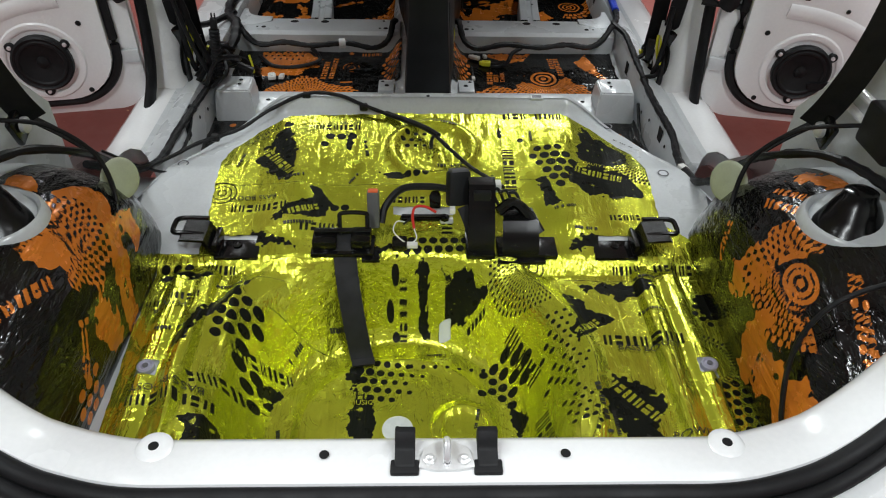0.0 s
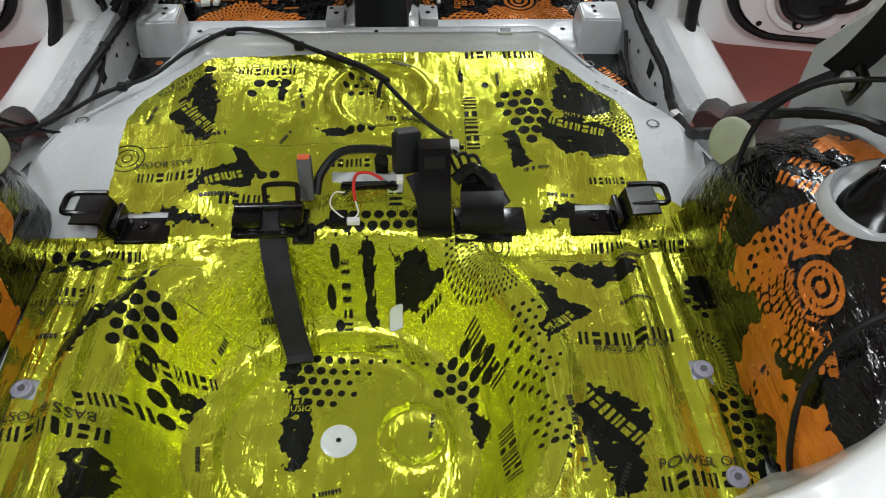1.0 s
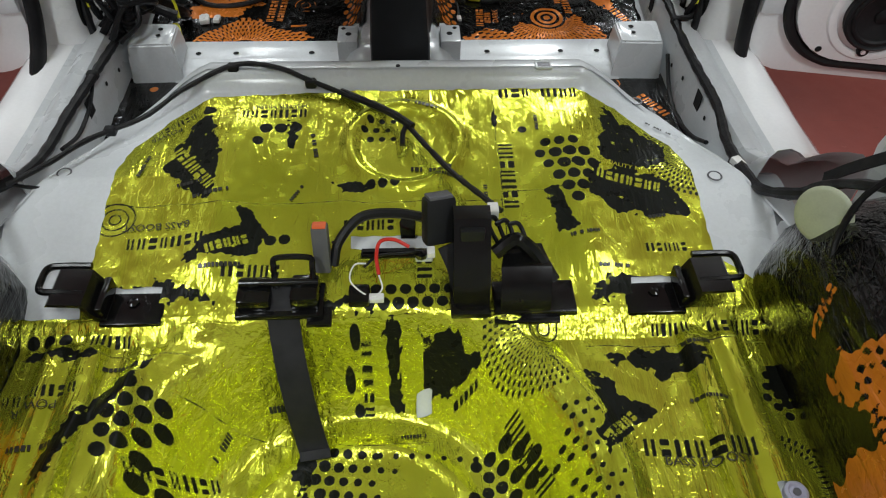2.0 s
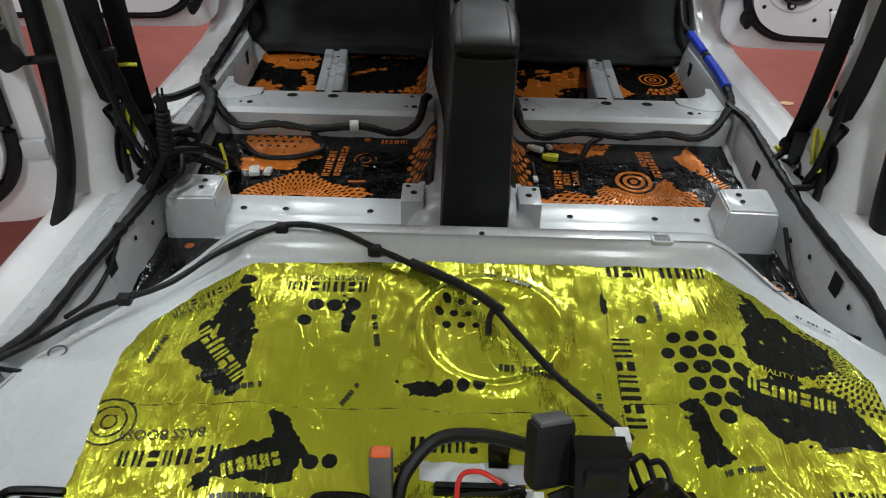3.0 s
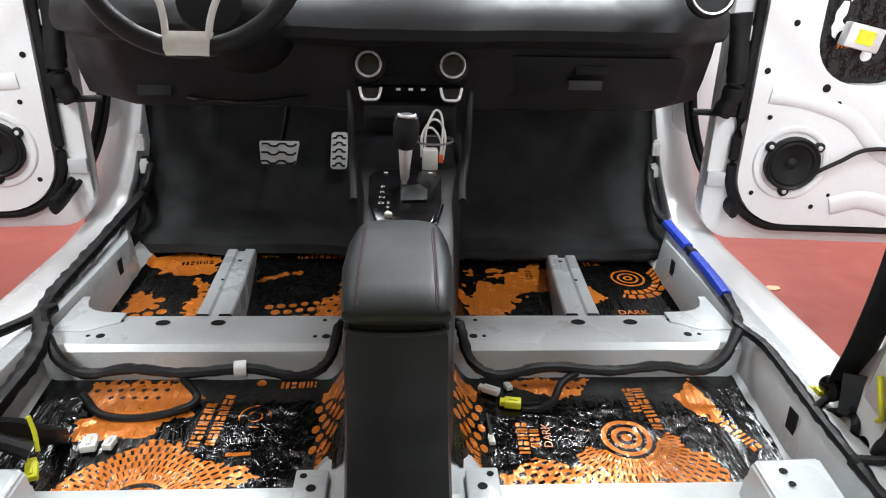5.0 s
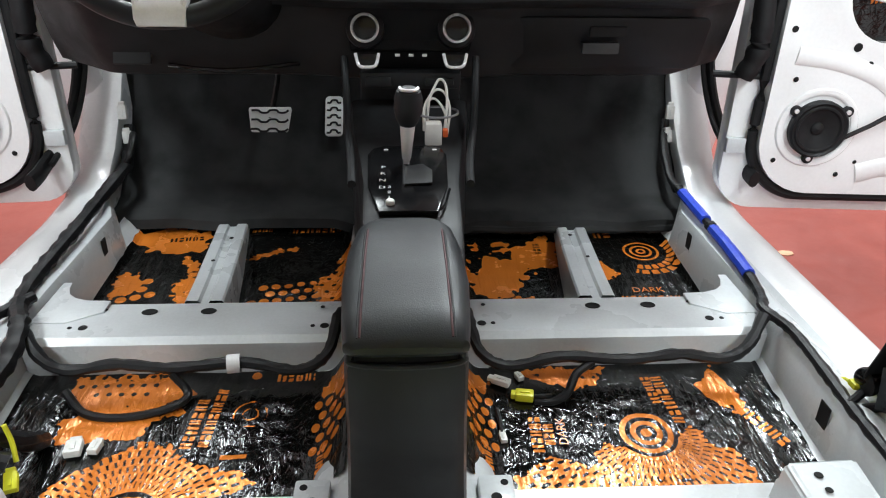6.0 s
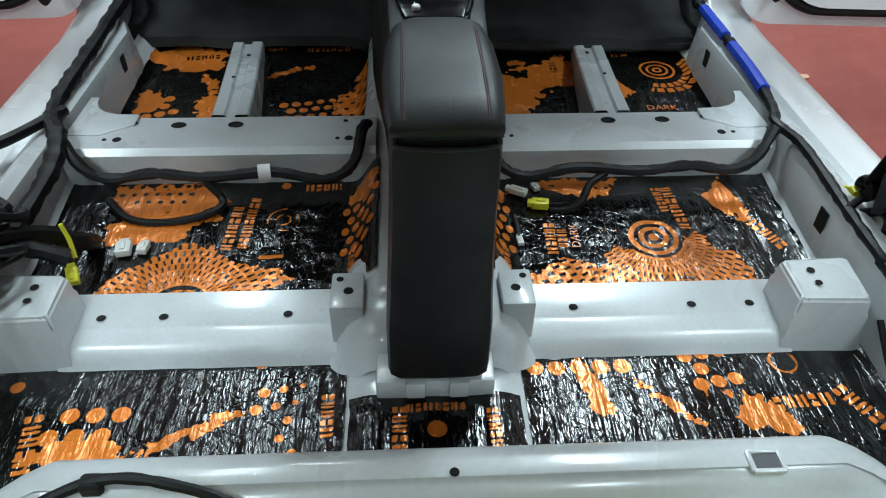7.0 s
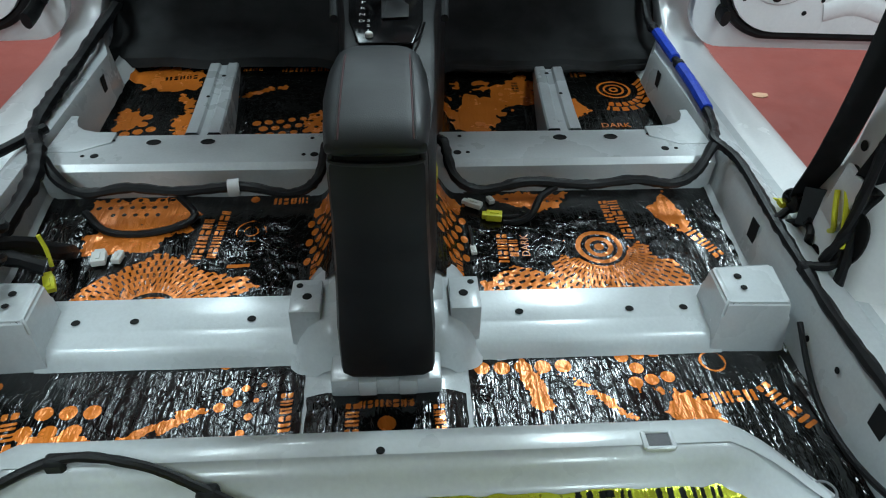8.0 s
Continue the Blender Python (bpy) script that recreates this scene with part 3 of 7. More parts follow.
    # suspension turret in the arch
    rows = [[(s * 0.735 + r * 0.68 * math.cos(t) * 1.05, 0.866 + r * 0.68 * math.sin(t), z - 0.052) for t in np.linspace(0, 2 * math.pi, 33)[:-1]] for r, z in ((0.132, 0.80), (0.128, 0.842), (0.122, 0.856), (0.114, 0.860), (0.106, 0.855), (0.102, 0.825))]
    part("damper_turret", loft(rows, True), M_STEEL, car, "white steel ring round the damper top")
    part("damper_boot", lathe([(0.092, 0.0), (0.086, 0.012), (0.070, 0.030), (0.058, 0.050), (0.044, 0.078), (0.037, 0.088), (0.034, 0.102), (0.022, 0.108), (0.0, 0.109)], 28, pose(s * 0.730, 0.862, 0.778, -8, 0, 0) @ Matrix.Scale(0.80, 4)), M_GLOSS, car, "black rubber damper cap")
    part("access_disc", lathe([(0.0, 0.004), (0.036, 0.004), (0.042, 0.002), (0.044, 0)], 28, pose(s * 0.630, 1.128, 0.705) @ Vector((-s * 0.85, -0.5, 0.3)).to_track_quat('Z', 'Y').to_matrix().to_4x4()), M_OLIVE, car, "milky plastic disc with holes")
    # seat crossmember with outer box and inner bracket
    rows = []
    for x in (0.125, 0.15, 0.30, 0.45, 0.585, 0.60):
        rows.append([(s * x, 2.20, 0.31), (s * x, 2.192, 0.352), (s * x, 2.184, 0.361), (s * x, 2.118, 0.3575), (s * x, 2.112, 0.3545), (s * x, 2.106, 0.3535), (s * x, 2.078, 0.351), (s * x, 2.064, 0.343), (s * x, 2.056, 0.328), (s * x, 2.050, 0.318), (s * x, 2.034, 0.315)])
    part("seat_beam", loft(rows), M_STEEL, car)
    rows = [[(s * (0.586 - a), 2.155 + a * 0.4, z), (s * (0.586 - a), 2.065 - a * 1.2, z - b), (s * (0.70 + a), 2.06 - a * 1.2, z - b), (s * (0.705 + a), 2.16 + a * 0.4, z)] for a, z, b in ((0.010, 0.31, 0.0), (0.003, 0.40, 0.003), (0.0, 0.428, 0.004), (-0.006, 0.434, 0.004))]
    bm = loft(rows, True, True)
    bmesh.ops.bevel(bm, geom=[e for e in bm.edges if all(v.co.z > 0.35 for v in e.verts)], offset=0.004, segments=2, affect="EDGES")
    part("seat_box", bm, M_STEEL, car)
    bm = box((0.110, 2.072, 0.31), (0.163, 2.155, 0.425), 0.005)
    bmesh.ops.scale(bm, vec=(s, 1, 1), verts=bm.verts)
    if s < 0:
        bmesh.ops.reverse_faces(bm, faces=bm.faces)
    part("seat_bracket", bm, M_STEEL, car)
    rows = [[(s * (0.06 + (x - 0.06) * min(1.0, 0.45 + 0.6 * k)), y, 0.32 + (z - 0.32) * k) for x, z in ((0.172, 0.322), (0.160, 0.338), (0.148, 0.366), (0.132, 0.392), (0.112, 0.407), (0.088, 0.414), (0.060, 0.416))] for y, k in ((2.012, 0.30), (2.022, 0.55), (2.04, 0.82), (2.07, 0.97), (2.10, 1.0), (2.16, 1.0), (2.20, 0.96), (2.235, 0.85))]
    part("tunnel_saddle", loft(rows), M_STEEL, car, "smooth pressed steel saddle over the tunnel")
    for hx in (0.24, 0.444, 0.545):
        hole(s * hx, 2.128, 0.3595, 0.0065, car, 0, 0.09, 1)
    hole(s * 0.134, 2.110, 0.4255, 0.0068, car)
    hole(s * 0.149, 2.138, 0.4255, 0.005, car)
    hole(s * 0.625, 2.125, 0.4345, 0.0058, car)
    hole(s * 0.625, 2.095, 0.4345, 0.005, car)
    hole(s * 0.604, 2.066, 0.418, 0.007, car, 0, -1, 0.35)
    # front crossmember half
    rows = []
    for x in (0.10, 0.16, 0.30, 0.45, 0.60, 0.66, 0.695, 0.72):
        e = 0.15 * max(0, x - 0.63)
        rows.append([(s * x, 2.66 + e, 0.33), (s * x, 2.652 + e, 0.42), (s * x, 2.640 + e, 0.442 + 0.1 * e), (s * x, 2.585, 0.447 + 0.1 * e), (s * x, 2.512 - 0.2 * e, 0.447 + 0.2 * e), (s * x, 2.499 - 0.2 * e, 0.436 + 0.2 * e), (s * x, 2.500, 0.40), (s * x, 2.505, 0.345), (s * x, 2.506, 0.318)])
    part("seat_beam", loft(rows), M_STEEL, car)
    for hx, hy, hr, st in ((0.51, 2.60, 0.010, 1.35), (0.393, 2.60, 0.010, 1.35), (0.62, 2.545, 0.0075, 1.0), (0.645, 2.545, 0.004, 1.0), (0.155, 2.54, 0.0075, 1.0), (0.178, 2.54, 0.004, 1.0), (0.60, 2.61, 0.004, 1.0), (0.165, 2.61, 0.004, 1)):
        hole(s * hx, hy, 0.4475, hr, car, 0, 0, 1, st)
    part("beam_gusset", extrude_poly([(s * x, y) for x, y in ((0.60, 2.60), (0.60, 2.642), (0.648, 2.645), (0.676, 2.655), (0.694, 2.672), (0.704, 2.696), (0.708, 2.72), (0.726, 2.72), (0.728, 2.56), (0.66, 2.56))][::s], 0.006, pose(0, 0, 0.4445), 0.002), M_STEEL, car, "rounded steel gusset joining beam and sill")
    # ribbed bracket running forward from the crossmember
    rows = []
    for y, z, dx in ((2.645, 0.445, 0.0), (2.75, 0.436, 0.012), (2.95, 0.415, 0.042), (3.12, 0.392, 0.072), (3.20, 0.378, 0.088), (3.215, 0.345, 0.09)):
        c = 0.414 + 0.66 * dx
        rows.append([(s * (c - 0.041), y, 0.33), (s * (c - 0.040), y, z - 0.004), (s * (c - 0.036), y, z), (s * (c - 0.013), y, z), (s * (c - 0.008), y, z - 0.007), (s * (c + 0.008), y, z - 0.007), (s * (c + 0.013), y, z), (s * (c + 0.036), y, z), (s * (c + 0.040), y, z - 0.004), (s * (c + 0.041), y, 0.33)])
    part("ribbed_bracket", loft(rows), M_STEEL, car)
    hole(s * 0.440, 3.02, 0.4075, 0.005, car)
    hole(s * 0.447, 2.86, 0.4265, 0.004, car)
hole(0.003, 1.650, float(boot_height(np.array(0.003), np.array(1.650))) + 0.0030, 0.004, car)
part("tunnel_bracket", merge(box((-0.09, 1.965, 0.33), (0.09, 2.03, 0.372), 0.006), box((-0.045, 1.955, 0.345), (-0.015, 1.97, 0.378), 0.004), box((0.02, 1.955, 0.345), (0.05, 1.97, 0.378), 0.004)), M_STEEL, car)
for px, py in ((-0.612, 1.425), (0.500, 1.630), (0.592, 1.385)):
    part("stamped_ring", lathe([(0.0105, 0.0004), (0.0115, 0.0016), (0.0130, 0.0016), (0.0140, 0.0004)], 24, pose(px, py, float(boot_height(np.array(px), np.array(py))) + 0.001)), M_GREY, car, "dark stamped ring mark")
lip_z = float(boot_height(np.array(0.318), np.array(1.650)))
part("seat_hook_rim", merge(box((0.282, 1.638, lip_z - 0.002), (0.314, 1.643, lip_z + 0.004), 0.0025), box((0.282, 1.659, lip_z - 0.002), (0.314, 1.664, lip_z + 0.004), 0.0025), box((0.280, 1.640, lip_z - 0.002), (0.286, 1.662, lip_z + 0.004), 0.0025), box((0.310, 1.640, lip_z - 0.002), (0.316, 1.662, lip_z + 0.004), 0.0025)), M_STEEL, car, "raised rim round an oblong slot")
# solid grey block filling the slot, its colour standing for the shade inside
part("slot_shade_block", box((0.285, 1.642, lip_z - 0.004), (0.311, 1.660, lip_z + 0.0022)), M_GREY, car)
for s in (-1, 1):
    field_sheet("floor_corner", M_STEEL, car, 0.50, 0.775, 1.16, 1.74, 0.02, lambda x, y: 0.495 - 0.195 * smooth(1.46, 1.68, y) - 0.02 * smooth(0.55, 0.62, x), place=lambda u, v, w, s=s: np.stack([s * u, v, w], -1))
# boot sill
rows = []
for x in np.linspace(-0.66, 0.66, 45):
    c = 0.400 + 0.30 * max(0, abs(x) - 0.36) ** 1.6 * 2.4
    w = 0.006 * max(0, 1 - ((abs(x) - 0.07) / 0.05) ** 2) if abs(x) < 0.12 else 0
    up = 0.35 * max(0, abs(x) - 0.50) ** 1.5 * 3
    rows.append([(x, c + 0.135 + (0.03 if abs(x) > 0.09 else 0), 0.47), (x, c + 0.095, 0.62 + up), (x, c + 0.080, 0.715 + up), (x, c + 0.070, 0.738 + up), (x, c + 0.058, 0.747 + up), (x, c + 0.012, 0.752 + up), (x, c - 0.004, 0.750 + up), (x, c - 0.008, 0.742 + up), (x, c - 0.010, 0.70 + up)])
part("boot_sill", loft(rows), M_WHITE, car)
rows = []
for x in np.linspace(-0.72, 0.72, 49):
    c = 0.400 + 0.30 * max(0, abs(x) - 0.36) ** 1.6 * 2.4
    up = 0.35 * max(0, abs(x) - 0.50) ** 1.5 * 3
    rows.append([(x, c - 0.006, 0.70 + up), (x, c - 0.05, 0.702 + up), (x, c - 0.065, 0.70 + up), (x, c - 0.08, 0.685 + up), (x, c - 0.16, 0.66 + up), (x, c - 0.20, 0.60 + up), (x, c - 0.21, 0.35 + up), (x, c - 0.15, 0.25)])
part("rear_bumper", loft(rows), M_WHITE, car)
for hx, hy, hr in ((-0.135, 0.436, 0.0055), (0.174, 0.436, 0.0055), (-0.354, 0.450, 0.006), (0.389, 0.451, 0.006)):
    hole(hx, hy, 0.7525, hr, car)
    if abs(hx) > 0.3:
        part("raised_boss", lathe([(0.024, 0.0), (0.02, 0.003), (0.013, 0.004), (0.0, 0.004)], 24, pose(hx, hy, 0.749)), M_WHITE, car)

# ---- sound-deadening sheets ----
FOIL = "sound-deadening sheets"


def over(h, d):
    return lambda x, y: h(x, y) + d


BRAND = (0.6, 0.5, 0.8, 0.5, 0.6, 0.55, 0.5)
SHORT = (0.8, 0.5, 0.6, 0.55, 0.5)
pan = thing("deadening_sheet", "yellow foil deadening sheet with black print on the seat pan", "sheet", FOIL)


def pan_ink(x, y):
    f = stain(x, y, [(-0.372, 1.575), (-0.352, 1.56), (-0.348, 1.50), (-0.33, 1.45), (-0.325, 1.40), (-0.335, 1.345), (-0.37, 1.36), (-0.40, 1.40), (-0.432, 1.42), (-0.41, 1.45), (-0.415, 1.475), (-0.39, 1.51)], 0.007, 1)
    f = np.minimum(f, -bars(x, y, -0.372, 1.418, BRAND, 0.022, -50))
    g = stain(x, y, [(-0.365, 1.212), (-0.30, 1.222), (-0.24, 1.23), (-0.225, 1.27), (-0.262, 1.325), (-0.285, 1.32), (-0.27, 1.285), (-0.33, 1.255)], 0.009, 3)
    f = np.maximum(f, np.minimum(g, -bars(x, y, -0.29, 1.246, SHORT, 0.018, 20)))
    f = np.maximum(f, dots(x, y, -0.218, 1.256, 2, 1, 0.024, 0.0105, 5))
    f = np.maximum(f, dots(x, y, -0.222, 1.515, 3, 0, 0.028, 0.0122, 4))
    f = np.maximum(f, dots(x, y, -0.262, 1.481, 1, 0, 0.028, 0.0105, 4))
    f = np.maximum(f, stain(x, y, [(-0.207, 1.535), (-0.192, 1.53), (-0.190, 1.50), (-0.196, 1.46), (-0.212, 1.462), (-0.204, 1.495)], 0.007, 6))
    f = np.maximum(f, bars(x, y, -0.237, 1.552, BRAND, 0.022, 182))
    f = np.maximum(f, bars(x, y, -0.395, 1.256, BRAND, 0.023, 183))
    f = np.maximum(f, bars(x, y, -0.43, 1.535, BRAND, 0.016, 205))
    f = np.maximum(f, rings(x, y, -0.49, 1.305, (0.010, 0.022, 0.034), 0.0035))
    f = np.maximum(f, dots(x, y, -0.04, 1.51, 3, 3, 0.022, 0.0075, 0, 0.3, 1.4))
    f = np.maximum(f, dots(x, y, -0.048, 1.372, 5, 1, 0.022, 0.0092, 2, 0.0, 1.2))
    f = np.maximum(f, stain(x, y, [(-0.115, 1.375), (-0.07, 1.382), (-0.05, 1.37), (-0.09, 1.362)], 0.012, 8))
    f = np.maximum(f, bars(x, y, 0.205, 1.392, BRAND, 0.027, 90))
    f = np.maximum(f, bars(x, y, 0.234, 1.602, (0.8, 0.7, 0.5), 0.024, 0))
    f = np.maximum(f, bars(x, y, 0.325, 1.602, (0.8, 0.3, 0.6, 0.5), 0.024, 0))
    f = np.maximum(f, dots(x, y, 0.325, 1.385, 2, 5, 0.027, 0.0118, 0, 0.0, 1.2))
    f = np.maximum(f, dots(x, y, 0.295, 1.44, 2, 2, 0.026, 0.0100, 0, 0.0, 1.2))
    f = np.maximum(f, stain(x, y, [(0.268, 1.355), (0.292, 1.36), (0.305, 1.32), (0.318, 1.27), (0.283, 1.262), (0.278, 1.31)], 0.006, 9))
    big = np.maximum(stain(x, y, [(0.415, 1.565), (0.435, 1.54), (0.47, 1.535), (0.475, 1.50), (0.515, 1.47), (0.51, 1.42), (0.46, 1.40), (0.40, 1.40), (0.375, 1.45), (0.40, 1.50), (0.395, 1.53)], 0.009, 10),
                     stain(x, y, [(0.36, 1.41), (0.43, 1.41), (0.50, 1.37), (0.528, 1.30), (0.45, 1.295), (0.365, 1.315), (0.352, 1.35)], 0.009, 12))
    f = np.maximum(f, np.minimum(big, -bars(x, y, 0.425, 1.375, BRAND, 0.021, -17)))
    f = np.maximum(f, sunburst(x, y, 0.562, 1.44, 0.018, 0.105, 8, 58, 95, 285, 0.55))
    f = np.maximum(f, dots(x, y, 0.242, 1.503, 1, 0, 0.024, 0.0085))
    f = np.maximum(f, stain(x, y, [(0.31, 1.13), (0.34, 1.165), (0.39, 1.185), (0.41, 1.165), (0.43, 1.13), (0.40, 1.115), (0.37, 1.14), (0.345, 1.12)], 0.011, 13))
    f = np.maximum(f, blob(x, y, 0.19, 1.53, 0.006, 0.02, 0, 0.3, 3))
    f = np.maximum(f, dots(x, y, 0.025, 1.132, 5, 2, 0.024, 0.0098, 0, 0.0, 1.2))
    f = np.maximum(f, stain(x, y, [(-0.17, 1.13), (-0.06, 1.15), (-0.02, 1.135), (-0.08, 1.12)], 0.014, 16))
    f = np.maximum(f, bars(x, y, -0.05, 1.285, SHORT, 0.022, 0))
    f = np.maximum(f, bars(x, y, 0.045, 1.20, (0.8, 0.8), 0.026, 90))
    f = np.maximum(f, bars(x, y, -0.245, 1.195, SHORT, 0.024, 0))
    f = np.maximum(f, stain(x, y, [(-0.48, 1.165), (-0.40, 1.18), (-0.33, 1.165), (-0.30, 1.14), (-0.38, 1.145), (-0.45, 1.15)], 0.013, 17))
    f = np.maximum(f, bars(x, y, 0.465, 1.228, SHORT, 0.018, 0))
    seams = np.maximum(0.0011 - np.abs(y - 1.335 - 0.004 * vnoise(x, y, 20, 3) - 0.02 * (x > 0.2)), 0.0010 - np.abs(x - 0.19 - 0.003 * vnoise(x, y, 20, 5)))
    return np.maximum(f, np.maximum(seams, 0.0008 - np.abs(x - 0.40 - 0.002 * vnoise(y, y, 30, 5)) - 0.1 * (y < 1.5)))


def pan_cut(x, y):
    f = poly_field(x, y, [(-0.505, 1.10), (-0.51, 1.30), (-0.515, 1.42), (-0.50, 1.49), (-0.44, 1.555), (-0.36, 1.598), (-0.1, 1.612), (0.36, 1.614), (0.44, 1.575), (0.53, 1.48), (0.55, 1.40), (0.545, 1.21), (0.60, 1.16), (0.61, 1.10)])
    f = np.minimum(f, -slab(x, y, -0.48, -0.385, 1.102, 1.168))
    f = np.minimum(f, -slab(x, y, 0.390, 0.485, 1.105, 1.170))
    f = np.minimum(f, -slab(x, y, 0.17, 0.285, 1.105, 1.15))
    f = np.minimum(f, -slab(x, y, -0.08, 0.06, 1.235, 1.262))
    return f + 0.002 * vnoise(x, y, 60, 2)


field_sheet("foil", M_YELLOW, pan, -0.52, 0.62, 1.09, 1.62, 0.0026, over(boot_height, 0.0035), pan_cut, pan_ink, wavy=0.0010)
PAN = over(boot_height, 0.0050)
lettering("BASS BOOST", M_INK, pan, pose(-0.415, 1.288, 0, 0, 0, 183), 0.020, PAN)
lettering("POWER MUSIC", M_INK, pan, pose(-0.228, 1.570, 0, 0, 0, 182), 0.016, PAN)
lettering("QUALITY MUSIC", M_INK_Y, pan, pose(0.432, 1.405, 0, 0, 0, -17), 0.014, PAN)
lettering("POWER", M_INK, pan, pose(-0.44, 1.51, 0, 0, 0, 200), 0.018, PAN)

boot = thing("deadening_sheet", "yellow foil deadening sheet with black print covering boot floor and well", "sheet", FOIL)


def boot_ink(x, y):
    f = bars(x, y, 0.43, 0.872, BRAND, 0.028, -4)
    g = stain(x, y, [(0.352, 0.79), (0.38, 0.77), (0.40, 0.775), (0.44, 0.735), (0.435, 0.70), (0.41, 0.67), (0.40, 0.61), (0.36, 0.60), (0.35, 0.66), (0.325, 0.70), (0.322, 0.745), (0.34, 0.76)], 0.008, 21)
    f = np.maximum(f, np.minimum(g, -bars(x, y, 0.385, 0.722, BRAND, 0.024, -50)))
    f = np.maximum(f, bars(x, y, 0.495, 0.612, BRAND, 0.024, -4))
    g = stain(x, y, [(0.285, 1.017), (0.33, 0.985), (0.35, 0.955), (0.39, 0.94), (0.36, 0.915), (0.335, 0.90), (0.30, 0.865), (0.29, 0.90), (0.31, 0.94), (0.295, 0.98)], 0.009, 22)
    f = np.maximum(f, np.minimum(g, -bars(x, y, 0.325, 0.91, SHORT, 0.016, 40)))
    f = np.maximum(f, stain(x, y, [(0.305, 1.045), (0.36, 1.038), (0.43, 1.043), (0.489, 1.018), (0.45, 0.998), (0.412, 0.995), (0.40, 1.012), (0.35, 1.018)], 0.009, 23))
    f = np.maximum(f, dots(x, y, 0.578, 0.955, 2, 5, 0.018, 0.0075, 8, 0.0, 1))
    f = np.maximum(f, stain(x, y, [(0.565, 1.015), (0.598, 1.01), (0.60, 0.96), (0.58, 0.94), (0.57, 0.98)], 0.010, 24))
    f = np.maximum(f, sunburst(x, y, 0.535, 0.82, 0.050, 0.075, 2, 46, 285, 75, 0.5))
    f = np.maximum(f, dots(x, y, 0.578, 0.68, 2, 8, 0.020, 0.0080, 12))
    f = np.maximum(f, blob(x, y, 0.59, 0.60, 0.02, 0.05, 0, 0.3, 25))
    for px, py, dg in ((0.203, 0.925, -68), (0.2275, 0.72, -91)):
        f = np.maximum(f, bars(x, y, px, py, BRAND, 0.022, dg + 180))
    f = np.maximum(f, dots(x, y, 0.274, 0.82, 3, 16, 0.0165, 0.0048, 3, 0.2, 1.2))
    f = np.maximum(f, dots(x, y, 0.30, 0.66, 1, 6, 0.015, 0.0052, 0, 0.2, 1.2))
    f = np.maximum(f, dots(x, y, -0.095, 0.925, 4, 5, 0.0235, 0.0100, -6, 0.40, 1.8))
    f = np.maximum(f, dots(x, y, 0.045, 0.962, 6, 1, 0.027, 0.0052, -4, 0.0, 1.5))
    g = stain(x, y, [(-0.178, 0.968), (-0.15, 0.965), (-0.145, 0.90), (-0.115, 0.88), (-0.11, 0.80), (-0.12, 0.745), (-0.15, 0.76), (-0.165, 0.80), (-0.16, 0.87)], 0.008, 26)
    f = np.maximum(f, np.minimum(g, -bars(x, y, -0.145, 0.888, (0.6, 0.5, 0.6), 0.020, 0)))
    f = np.maximum(f, dots(x, y, 0.165, 0.905, 2, 4, 0.0245, 0.0102, 20, 0.0, 1.2))
    f = np.maximum(f, stain(x, y, [(0.165, 0.87), (0.20, 0.84), (0.208, 0.79), (0.19, 0.78), (0.175, 0.82)], 0.008, 27))
    f = np.maximum(f, sunburst(x, y, 0.234, 1.083, 0.034, 0.100, 7, 60, 120, 290, 0.45))
    f = np.maximum(f, rings(x, y, 0.234, 1.083, (0.010, 0.022), 0.0035))
    g = stain(x, y, [(0.033, 1.10), (0.07, 1.10), (0.11, 1.078), (0.149, 1.052), (0.09, 1.045), (0.045, 1.05), (0.04, 1.08)], 0.008, 28)
    f = np.maximum(f, g)
    f = np.maximum(f, bars(x, y, 0.11, 1.035, SHORT, 0.010, 12))
    f = np.maximum(f, dots(x, y, -0.402, 0.945, 2, 5, 0.0250, 0.0108, -28, 0.0, 1.1))
    f = np.maximum(f, stain(x, y, [(-0.380, 1.04), (-0.415, 0.985), (-0.445, 0.93), (-0.465, 0.88), (-0.48, 0.845), (-0.497, 0.855), (-0.482, 0.91), (-0.45, 0.965), (-0.415, 1.02)], 0.009, 29))
    f = np.maximum(f, dots(x, y, -0.37, 0.85, 1, 2, 0.027, 0.0115, 0, 0.0, 1.0))
    f = np.maximum(f, stain(x, y, [(-0.35, 0.875), (-0.32, 0.88), (-0.315, 0.85), (-0.335, 0.83)], 0.012, 30))
    f = np.maximum(f, bars(x, y, -0.345, 0.905, BRAND, 0.019, 196))
    f = np.maximum(f, stain(x, y, [(-0.43, 0.70), (-0.38, 0.71), (-0.37, 0.63), (-0.40, 0.59), (-0.42, 0.63)], 0.012, 31))
    f = np.maximum(f, bars(x, y, -0.468, 0.725, BRAND, 0.026, 190))
    f = np.maximum(f, bars(x, y, -0.41, 0.80, SHORT, 0.022, 205))
    f = np.maximum(f, bars(x, y, -0.53, 0.985, BRAND, 0.020, 188))
    f = np.maximum(f, dots(x, y, -0.545, 1.08, 3, 1, 0.026, 0.0100, 0, 0, 0.8))
    f = np.maximum(f, stain(x, y, [(-0.58, 1.06), (-0.50, 1.065), (-0.47, 1.055), (-0.52, 1.045)], 0.011, 32))
    f = np.maximum(f, bars(x, y, 0.545, 1.078, SHORT, 0.022, 0))
    f = np.maximum(f, bars(x, y, 0.44, 1.078, (0.6, 0.4, 0.7, 0.6), 0.019, 0))
    f = np.maximum(f, bars(x, y, -0.055, 1.07, (0.7, 0.5, 0.7, 0.5), 0.018, 90))
